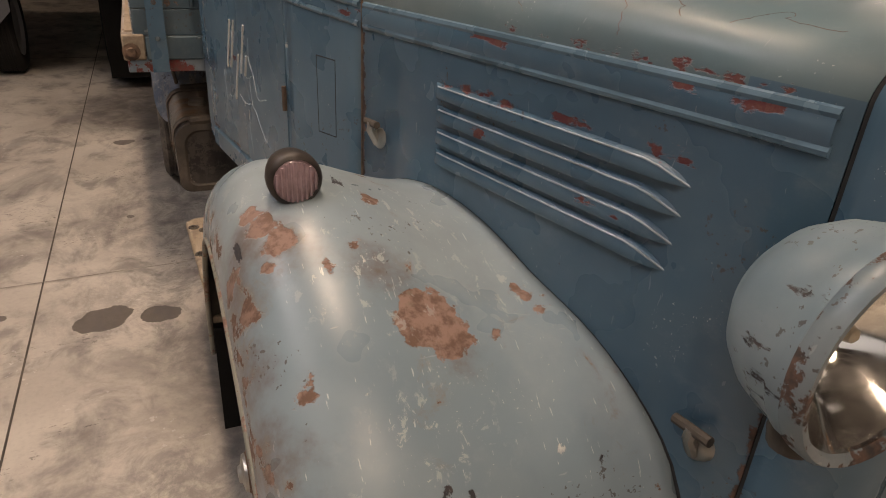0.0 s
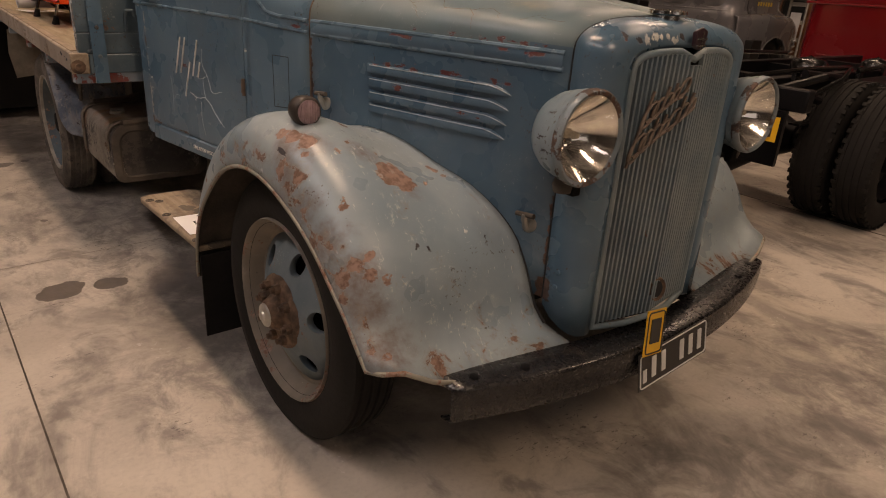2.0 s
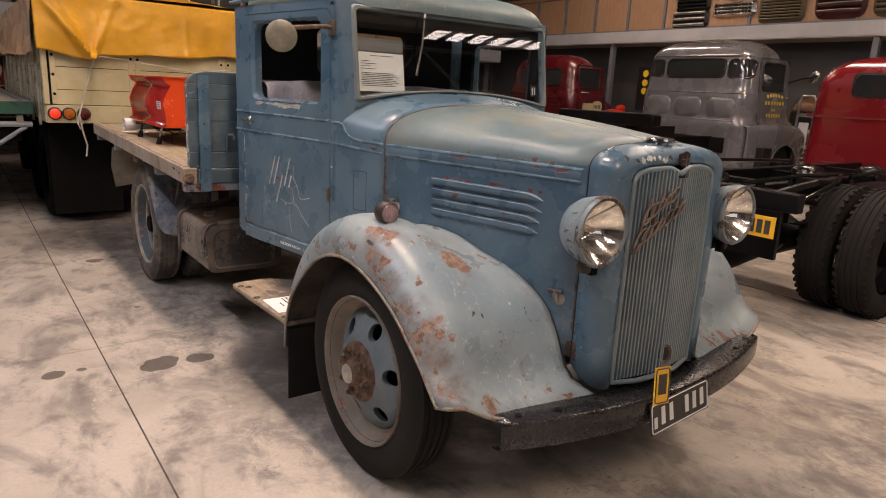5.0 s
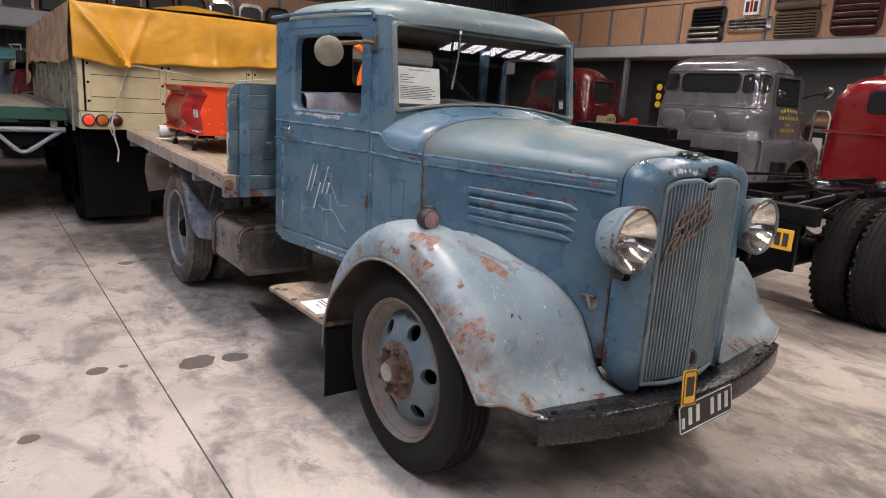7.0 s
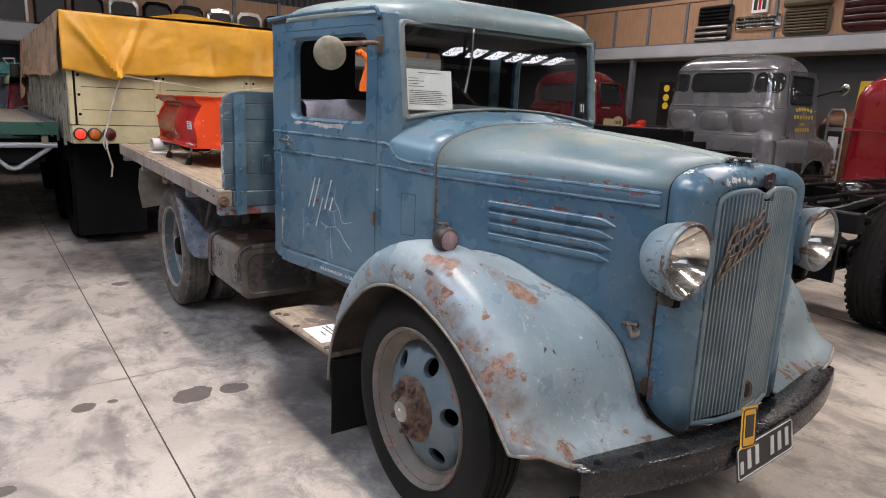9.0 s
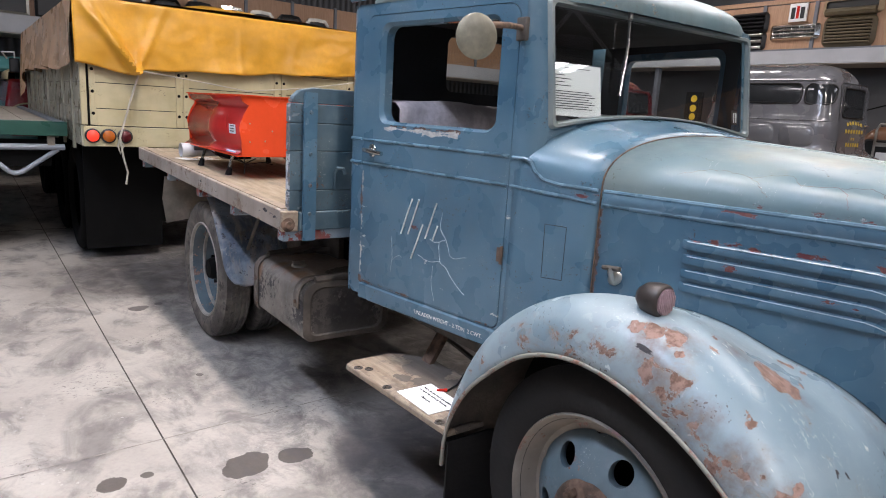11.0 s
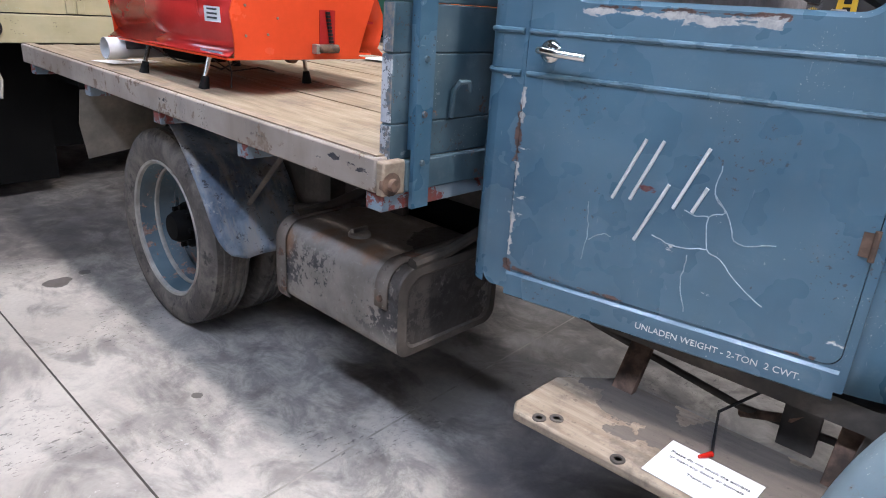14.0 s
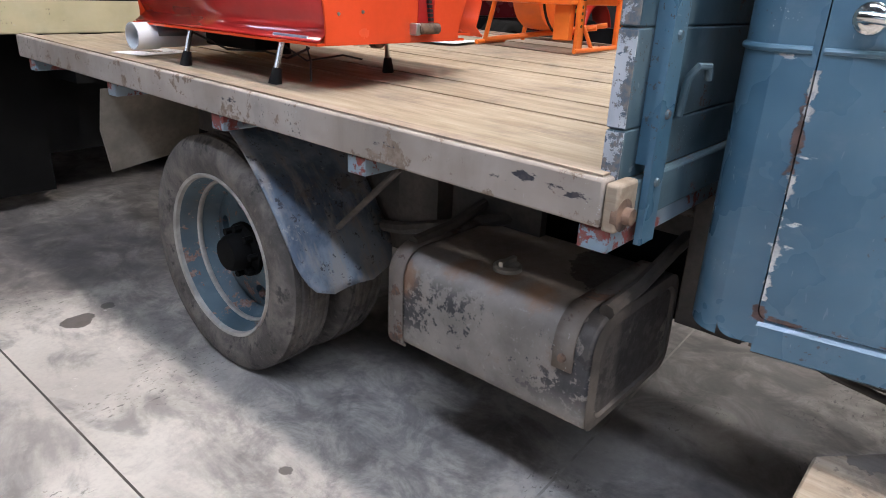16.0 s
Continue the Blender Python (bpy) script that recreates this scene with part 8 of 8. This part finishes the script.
B().tube([(10.12, GC.yc - 1.0, 1.86), (10.16, GC.yc - 1.20, 1.93), (10.18, GC.yc - 1.34, 1.95)], 0.010, 8).make("mirror_arm", "chassis_black", grey, smooth=60)
B().lathe((10.18, GC.yc - 1.36, 1.96), (-1, 0.25, 0), [(0.0, 0.012), (0.06, 0.01), (0.075, 0.0), (0.05, -0.02), (0.0, -0.025)], 20, 1.4).make("mirror", "chrome", grey, smooth=60)
for y in (5.45, 6.2):
    B().box(6.4, 9.4, y - 0.04, y + 0.04, 0.80, 0.98).make("chassis_rail", "black_paint", grey)
B().box(8.94, 9.05, 5.2, 6.6, 0.74, 0.97).make("engine_bay", "chassis_black", grey)
B().box(6.30, 6.45, 4.3, 6.6, 0.80, 0.98).make("cross_beam", "black_paint", grey)
for y in (5.0, 5.28, 6.4, 6.68):
    tyre(7.3, y, 0.44, 0.44, 0.22, "wheel", "rubber", grey, axis=(0, 1, 0), rim=0.28, seg=40)

# bare chassis whose tail beam shows over the blue hood
stand = thing("bare_chassis", (6.2, 4.6, 0), "black bare chassis with a heavy tail beam", "chassis")
tail = B().prism([(5.38, y, z) for y, z in ((3.90, 1.205), (3.90, 1.33), (3.97, 1.345), (5.30, 1.335), (5.30, 1.205))], (0.16, 0, 0)).make("tail_beam", "black_paint", stand, "black steel beam across the chassis tail", bevel=0.015)
B().lathe((5.372, 4.72, 1.27), (-1, 0, 0), [(0.045, -0.004), (0.04, 0.006), (0.0, 0.008)], 16).make("beam_cap", "chassis_black", tail)
for y in (4.25, 4.95):
    B().box(5.45, 6.25, y - 0.04, y + 0.04, 1.02, 1.20).make("chassis_rail", "black_paint", stand)
    B().box(5.46, 5.54, y - 0.04, y + 0.04, 0.0, 1.02).make("stand_leg", "black_paint", stand)
    B().box(6.15, 6.25, y - 0.04, y + 0.04, 0.0, 1.02).make("stand_leg", "black_paint", stand)
B().box(5.5, 6.2, 4.29, 4.91, 1.06, 1.12).make("cross_plate", "black_paint", stand)

# red cab and bare chassis with twin wheels
red, ry0, ry1 = back_truck("red_chassis_lorry", "dark red cab lorry with bare black chassis and twin rear wheels", "gloss_red", 7.0, 2.08, 2.0, 0.80, 2.06, 1.6, [(-0.54, 0.54, 1.645, 1.85)])
B().tube([(6.995, ry1 - 0.02, 1.41), (6.99, 2.08, 1.41), (6.995, ry0 + 0.02, 1.41)], 0.014, 8).make("belt_bead", "gloss_red", red)
B().tube([(6.995, 2.86, 0.95), (6.99, 2.84, 0.925), (6.99, 2.50, 0.925), (6.995, 2.48, 0.95)], 0.008, 8).make("pressed_bead", "gloss_red", red)
for y in (1.78, 2.45):
    B().box(3.45, 7.4, y - 0.04, y + 0.04, 0.78, 0.96).make("chassis_rail", "black_paint", red, bevel=0.006)
for x in (3.5, 4.2, 5.2, 6.2):
    B().box(x - 0.05, x + 0.05, 1.78, 2.45, 0.80, 0.94).make("cross_member", "black_paint", red)
for y in (1.30, 1.58, 2.75, 3.03):
    tyre(4.73, y, 0.47, 0.47, 0.25, "rear_wheel", "rubber", red, axis=(0, 1, 0), rim=0.29, seg=60, lugs=44)
B().lathe((4.73, 1.20, 0.47), (0, -1, 0), [(0.29, -0.06), (0.27, -0.02), (0.2, -0.10), (0.10, -0.08), (0.08, 0.02), (0.0, 0.03)], 28).make("wheel_disc", "black_paint", red)
B().cyl((4.78, 1.2, 0.47), (4.78, 3.0, 0.47), 0.08).lathe((4.78, 2.1, 0.47), (0, 1, 0), [(0.0, -0.25), (0.1, -0.2), (0.2, 0), (0.1, 0.2), (0, 0.25)], 18).make("rear_axle", "black_paint", red)
for y in (1.68, 2.55):
    for k in range(5):
        L = 0.62 - 0.1 * k
        B().box(4.78 - L, 4.78 + L, y - 0.035, y + 0.035, 0.66 - 0.015 * k, 0.672 - 0.015 * k).make("leaf_spring", "black_paint", red)
B().box(3.36, 3.44, 1.30, 2.9, 0.86, 0.98).make("tail_member", "black_paint", red, bevel=0.01)
for a, b in (((3.5, 1.75, 0.85), (4.0, 1.5, 1.0)), ((3.6, 1.7, 0.95), (4.3, 1.62, 0.82)), ((4.0, 1.62, 1.0), (4.6, 1.62, 0.95))):
    B().cyl(a, b, 0.025, seg=8).make("brake_pipe", "black_paint", red)
B().box(3.6, 4.4, 1.82, 2.41, 0.62, 0.90).make("gear_box", "black_paint", red, bevel=0.03)
for a, b, c in (((3.45, 1.72, 0.99), (4.1, 1.66, 1.02), (4.9, 1.72, 1.0)), ((3.5, 2.52, 1.0), (4.3, 2.60, 1.03), (5.6, 2.50, 1.0)), ((3.9, 1.55, 0.86), (4.2, 1.48, 0.98), (4.5, 1.56, 1.02)), ((4.9, 1.66, 0.98), (5.6, 1.6, 1.04), (6.6, 1.7, 1.0))):
    B().tube([a, b, c], 0.016, 8).make("air_line", "gloss_black", red, smooth=60)
for x, y, r in ((3.75, 2.1, 0.10), (5.15, 2.1, 0.13), (5.9, 1.9, 0.11)):
    B().lathe((x, y, 0.96), (0, 0, 1), [(r, -0.06), (r, 0.02), (r * 0.8, 0.045), (0.03, 0.06), (0.0, 0.075)], 20).make("brake_chamber", "gloss_black", red, smooth=50)
for x in (3.62, 4.05, 5.05, 5.5, 6.3):
    B().prism([(x, 1.735, 0.80), (x + 0.12, 1.735, 0.80), (x + 0.09, 1.735, 1.0), (x + 0.03, 1.735, 1.0)], (0, -0.03, 0)).make("rail_bracket", "gloss_black", red, bevel=0.004)
B().box(4.9, 5.6, 1.4, 1.74, 0.60, 0.92).make("battery_box", "black_paint", red, bevel=0.03)
B().cyl((3.55, 1.95, 0.40), (4.4, 1.95, 0.50), 0.12, seg=18).make("silencer", "black_paint", red)
yp = B().box(3.325, 3.331, 1.40, 1.74, 0.69, 0.825).make("number_plate", "yellow_plate", red, "yellow number plate with dark bars", bevel=0.003)
for k in range(6):
    B().box(3.319, 3.326, 1.43 + 0.05 * k, 1.463 + 0.05 * k, 0.715, 0.80).make("plate_bar", "plate_black", yp, smooth=0)
B().box(3.33, 3.36, 1.38, 1.76, 0.56, 0.86).make("plate_bracket", "black_paint", red)
B().lathe((3.32, 1.60, 0.895), (-1, 0, 0), [(0.05, 0.0), (0.045, 0.02), (0.0, 0.03)], 18, 0.6).make("tail_lamp", "lamp_red", red, "red tail lamp")

# far red lorry with tomato fender
far = thing("far_red_lorry", (10.4, 10.05, 0), "dark red bonneted lorry with cream door lettering, under the mezzanine", "lorry")
FC = Cab(10.05, [(0.70, 0.98, 9.62, 10.85, 0.16), (1.30, 1.0, 9.60, 10.8, 0.18), (1.56, 0.98, 9.61, 10.75, 0.2), (1.62, 0.955, 9.635, 10.7, 0.2), (2.0, 0.90, 9.68, 10.55, 0.22), (2.14, 0.86, 9.73, 10.45, 0.24), (2.24, 0.76, 9.82, 10.38, 0.24), (2.30, 0.60, 9.95, 10.3, 0.16), (2.33, 0.42, 10.02, 10.22, 0.08)])
FC.shell("cab", "deep_red", far, 40)
FC.window(far, FC.back, 9.44, 10.66, 1.69, 2.03, 0.09)
B().tube([FC.back(y, 1.59, 0.003) for y in np.linspace(9.12, 10.98, 24)], 0.010, 8).make("belt_bead", "deep_red", far, smooth=70)
for y0, y1 in ((9.25, 9.75), (9.82, 10.35)):
    B().tube(FC.outline(FC.back, y0, y1, 1.30, 1.46, 0.03, 0.002), 0.006, 6, closed=True).make("pressed_bead", "deep_red", far, smooth=60)
fdoor = FC.patch(FC.side, 9.80, 10.62, 0.86, 2.10, 0.08, 0.005).make("door", "deep_red", far, "dark red door", smooth=60)
B().tube(FC.outline(FC.side, 9.79, 10.63, 0.86, 2.11, 0.08, 0.002), 0.006, 6, closed=True).make("door_gap", "black_trim", fdoor)
FC.window(fdoor, lambda x, z, out: FC.side(x, z, out + 0.006), 9.87, 10.48, 1.66, 2.05, 0.06)
FC.patch(FC.side, 9.88, 10.14, 1.56, 1.585, 0.008, 0.012, 3, 3).make("door_handle", "chrome", fdoor)
FC.patch(FC.side, 9.95, 10.34, 1.20, 1.36, 0.01, 0.008, 3, 4).make("letter_panel", "cream_paint", fdoor, "cream panel with dark bars", smooth=0)
FC.patch(FC.side, 10.24, 10.56, 1.17, 1.41, 0.115, 0.0105, 12, 6).make("letter_disc", "cream_paint", fdoor, smooth=0)
for q in range(5):
    FC.patch(FC.side, 10.29 + 0.045 * q, 10.322 + 0.045 * q, 1.255, 1.325, 0.004, 0.0125, 1, 1).make("letter_bar", "black_trim", fdoor, smooth=0)
for q in range(7):
    FC.patch(FC.side, 9.92 + 0.085 * q, 9.975 + 0.085 * q, 1.02, 1.08, 0.004, 0.009, 1, 1).make("letter_bar", "gold_lettering", fdoor, smooth=0)
B().grid([[(x, 10.05 + h * math.cos(t), 1.02 + (zt - 1.02) * max(0.0, math.sin(t)) ** 0.7) for t in [math.pi * k / 20 for k in range(21)]] for x, h, zt in ((10.70, 0.80, 1.60), (11.0, 0.74, 1.57), (11.3, 0.64, 1.52), (11.55, 0.52, 1.45), (11.62, 0.44, 1.36))]).make("hood", "deep_red", far, smooth=60, thick=0.01)
B().grid([[(11.15 + r * 0.56 * math.cos(t), y, 0.62 + r * 0.62 * math.sin(t)) for t in [math.pi * k / 18 for k in range(19)]] for y, r in ((8.98, 0.90), (9.0, 0.96), (9.06, 1.0), (9.2, 1.03), (9.4, 1.0))]).make("front_wing", "tomato_red", far, "bright tomato red front wing", smooth=60, thick=0.012)
B().lathe((11.42, 9.24, 1.26), (1, 0, 0), [(0.0, -0.14), (0.07, -0.10), (0.10, 0.0), (0.10, 0.05), (0.0, 0.06)], 20).make("headlight", "tomato_red", far, smooth=60)
tyre(11.15, 9.22, 0.44, 0.44, 0.22, "wheel", "rubber", far, axis=(0, 1, 0), rim=0.28, seg=40)
for y in (9.7, 10.4):
    B().box(8.2, 10.4, y - 0.04, y + 0.04, 0.72, 0.90).make("chassis_rail", "black_paint", far)
for y in (9.3, 9.56, 10.55, 10.8):
    tyre(8.7, y, 0.44, 0.44, 0.22, "wheel", "rubber", far, axis=(0, 1, 0), rim=0.28, seg=40)

# brown cab far right under the mezzanine
brown = thing("brown_van", (11.7, 4.7, 0), "old brown cab parked against the wall", "van")
loft_cab("cab", "brown_cab", brown, 11.1, 4.0, 5.4, 0.42, 1.68, 1.3, 0.15)
for x, y in ((11.4, 4.12), (11.4, 5.28), (12.1, 4.12), (12.1, 5.28)):
    tyre(x, y, 0.36, 0.36, 0.18, "wheel", "rubber", brown, axis=(0, 1, 0), rim=0.22, seg=32)
window(brown, 11.1, 4.9, 5.25, 1.15, 1.42)
# teal lorry far left
teal = thing("teal_lorry", (-0.6, 13.4, 0), "pale teal lorry cab with dark windows behind the trailer", "lorry")
loft_cab("cab", "teal_paint", teal, -0.72, 13.1, 14.5, 0.6, 1.92, 1.5, 0.14, 0.02)
B().sheet([(-0.66, 13.085, 1.22), (-0.05, 13.085, 1.22), (-0.05, 13.10, 1.66), (-0.62, 13.10, 1.66)]).make("side_pane", "dark_pane", teal, smooth=0)
B().box(-0.74, 0.80, 13.06, 13.10, 1.70, 1.76).make("drip_rail", "teal_paint", teal, bevel=0.01)
B().tube([(-0.74, 13.06, 1.55), (-0.80, 13.0, 1.57), (-0.82, 13.0, 1.45)], 0.012, 8).make("mirror_arm", "pvc_white", teal, smooth=60)
B().lathe((-0.70, 13.08, 1.02), (-0.6, -0.8, 0), [(0.0, 0.03), (0.05, 0.02), (0.07, 0.0), (0.06, -0.03)], 20).make("headlight", "lamp_amber", teal)

# ---- mezzanine along two sides ----
MX = 11.9
mez = thing("mezzanine_east", (MX, 5, 2.8), "grey mezzanine edge beam with plywood balustrade", "mezzanine", kind="structure")
B().box(MX - 0.12, X1, Y0, Y1, 2.72, 2.96).make("edge_beam", "steel_grey", mez)
B().box(MX - 0.10, X1, Y0, Y1, 2.70, 2.72).make("soffit", "soffit", mez)
B().box(MX - 0.02, MX + 0.04, Y0, Y1, 3.82, 3.90).make("top_rail", "plywood", mez)
B().box(MX - 0.028, MX - 0.002, Y0, Y1, 2.96, 3.00).make("bottom_rail", "post_grey", mez)
ys = np.arange(Y0 + 0.4, Y1, 0.97)
for a, b in zip(ys, ys[1:]):
    B().box(MX, MX + 0.02, a + 0.035, b - 0.035, 2.97, 3.80).make("panel", "plywood", mez, smooth=0)
    B().box(MX - 0.03, MX + 0.03, a - 0.03, a + 0.03, 2.96, 3.82).make("baluster", "post_grey", mez, smooth=0)
for y in (-6.0, -0.5, 4.45, 10.02, 14.6):
    B().box(MX - 0.05, MX + 0.05, y - 0.05, y + 0.05, 0, 2.72).make("column", "post_grey", mez)
NY = 13.9
mezn = thing("mezzanine_north", (2, NY, 2.8), "grey mezzanine edge beam with plywood balustrade", "mezzanine", kind="structure")
B().box(X0, MX - 0.2, NY - 0.12, Y1, 2.31, 2.60).make("edge_beam", "steel_grey", mezn)
B().box(X0, MX - 0.2, NY - 0.10, Y1, 2.29, 2.31).make("soffit", "soffit", mezn)
xs = np.arange(X0 + 0.4, MX - 0.3, 0.97)
for a, b in zip(xs, xs[1:]):
    B().box(a + 0.035, b - 0.035, NY, NY + 0.02, 2.61, 3.45).make("panel", "plywood", mezn, smooth=0)
    B().box(a - 0.03, a + 0.03, NY - 0.03, NY + 0.03, 2.60, 3.48).make("baluster", "post_grey", mezn, smooth=0)
for x in (-8, -3, 2.6, 7.5):
    B().box(x - 0.05, x + 0.05, NY - 0.05, NY + 0.05, 0, 2.31).make("column", "post_grey", mezn)


def radiator(x, y, z, w, h, mat, label, facing, group="old radiators on the mezzanine"):
    """An old radiator or grille standing on the mezzanine; facing: 's' looks to smaller y, 'w' to smaller x."""
    m = pose(x, y, z, 0, 0, 0) if facing == "s" else pose(x, y, z, 0, 0, -90)
    r = thing("radiator_grille", (x, y, z), label, "radiator grille", group)
    out = [(-w / 2, 0), (w / 2, 0), (w / 2, h * 0.82), (w * 0.36, h * 0.97), (0, h), (-w * 0.36, h * 0.97), (-w / 2, h * 0.82)]
    inn = [(a * 0.84, 0.05 * h + b * 0.84) for a, b in out]
    B().ring([m @ Vector((a, -0.06, b)) for a, b in out], [m @ Vector((a, -0.07, b)) for a, b in inn]).ring([m @ Vector((a, -0.06, b)) for a, b in out], [m @ Vector((a, 0.0, b)) for a, b in out]).make("surround", mat, r, smooth=0)
    B().sheet([m @ Vector((a, -0.045, b)) for a, b in inn]).make("core", "black_trim", r, smooth=0)
    return r, m


mats = ["black_paint", "dull_metal", "black_paint", "chassis_black", "dull_metal", "chassis_black", "black_paint", "chrome", "dull_metal", "black_paint", "dull_metal"]
for k in range(11):
    radiator(-0.6 + 0.60 * k, NY - 0.06, 2.605, 0.52, 0.60 + 0.05 * ((k * 3) % 3), mats[k], "old vehicle radiator with dark core", "s")


def wall_grille(y, z, w, h, mat, bar, n, label, curve=0.0, verticals=0):
    g = thing("display_grille", (MX - 0.05, y, z), label, "vehicle grille", "grilles on the balustrade")
    pts = round_rect(y - w / 2, y + w / 2, z, z + h, min(w, h) * 0.22, 5)
    B().ring([(MX - 0.03, a, b) for a, b in pts], [(MX - 0.09, y + (a - y) * 0.86, z + h / 2 + (b - z - h / 2) * 0.82) for a, b in pts]).make("surround", mat, g, smooth=50)
    B().sheet([(MX - 0.05, y + (a - y) * 0.9, z + h / 2 + (b - z - h / 2) * 0.9) for a, b in pts]).make("backing", "black_trim", g, smooth=0)
    for k in range(n):
        zz = z + h * (0.14 + 0.72 * k / max(1, n - 1))
        B().cyl((MX - 0.085, y - w * 0.42, zz), (MX - 0.085, y + w * 0.42, zz), h * 0.30 / n, seg=8).make("bar", bar, g)
    for k in range(verticals):
        yy = y - w * 0.42 + w * 0.84 * k / (verticals - 1)
        B().cyl((MX - 0.085, yy, z + h * 0.1), (MX - 0.085, yy, z + h * 0.9), 0.008, seg=6).make("upright_bar", bar, g)


wall_grille(8.02, 3.30, 0.80, 0.40, "black_trim", "black_paint", 5, "black pressed grille hung on the plywood")
wall_grille(8.05, 3.00, 0.85, 0.32, "black_trim", "dull_metal", 3, "black and silver grille hung on the plywood")
wall_grille(7.10, 3.16, 0.92, 0.28, "chrome", "chrome", 4, "silver mesh grille hung on the plywood", verticals=12)
wall_grille(6.15, 3.00, 0.88, 0.52, "olive_enamel", "olive_enamel", 8, "dull olive slatted grille hung on the plywood")
wall_grille(6.15, 3.55, 0.98, 0.24, "tan_enamel", "olive_enamel", 1, "tan grille header with dark marks")
wall_grille(5.12, 3.02, 0.86, 0.78, "maroon_enamel", "maroon_enamel", 6, "rounded maroon grille hung on the plywood")
for zz in (3.16, 3.28, 3.40, 3.52, 3.64):
    tagged(B().tube([(MX - 0.10, 5.12 - 0.36, zz), (MX - 0.115, 5.12, zz + 0.008), (MX - 0.10, 5.12 + 0.36, zz)], 0.008, 6).make("grille_strip", "dull_metal", None, smooth=60), "thin bright strip across the maroon grille", "trim strip", "bright strips of the maroon grille")
wall_grille(4.2, 3.02, 0.8, 0.7, "olive_enamel", "olive_enamel", 7, "olive slatted grille hung on the plywood")
lg = tagged(B().box(MX - 0.06, MX - 0.02, 6.92, 7.24, 3.48, 3.80).make("badge_board", "paper", None, smooth=0), "square white board with red and black blocks", "sign")
B().box(MX - 0.068, MX - 0.06, 7.055, 7.105, 3.53, 3.75).make("block", "lamp_red", lg, smooth=0)
for a in (6.96, 7.13):
    B().box(MX - 0.068, MX - 0.06, a, a + 0.07, 3.53, 3.73).make("block", "black_trim", lg, smooth=0)
sg = tagged(B().box(MX + 0.1, MX + 0.14, 8.9, 9.3, 1.25, 2.2).make("sign_board", "black_trim", None, smooth=0), "black advertising board with yellow discs", "sign")
for z in (2.06, 1.86, 1.68):
    B().lathe((MX + 0.1, 9.1, z), (-1, 0, 0), [(0.075, 0.0), (0.075, 0.006), (0, 0.006)], 20).make("disc", "sign_yellow", sg, smooth=0)
ys = tagged(B().prism([(12.42, y, z) for y, z in ((4.98, 0.2), (5.40, 0.2), (5.30, 2.22), (5.02, 2.22))], (0.03, 0, 0)).make("sign_board", "sign_yellow", None, smooth=0), "tall yellow advertising board with dark upright letters", "sign")
for k in range(6):
    B().box(12.412, 12.42, 5.10, 5.22, 2.0 - 0.17 * k, 2.12 - 0.17 * k).make("letter_bar", "black_trim", ys, smooth=0)
truck = thing("hand_trolley", (10.7, 4.8, 0), "grey steel hand trolley standing upright", "trolley")
B().tube([(10.7, 4.70, 0.02), (10.7, 4.70, 1.60), (10.7, 4.74, 1.68), (10.7, 4.92, 1.68), (10.7, 4.96, 1.60), (10.7, 4.96, 0.02)], 0.02, 8).make("frame", "dull_metal", truck, smooth=60)
for k in range(5):
    B().box(10.69, 10.71, 4.70, 4.96, 0.3 + 0.26 * k, 0.36 + 0.26 * k).make("cross_bar", "dull_metal", truck)
B().box(10.68, 10.69, 4.75, 4.91, 0.75, 1.25).make("plate", "steel_grey", truck)
B().box(10.45, 10.70, 4.68, 4.98, 0.0, 0.02).make("toe_plate", "dull_metal", truck)
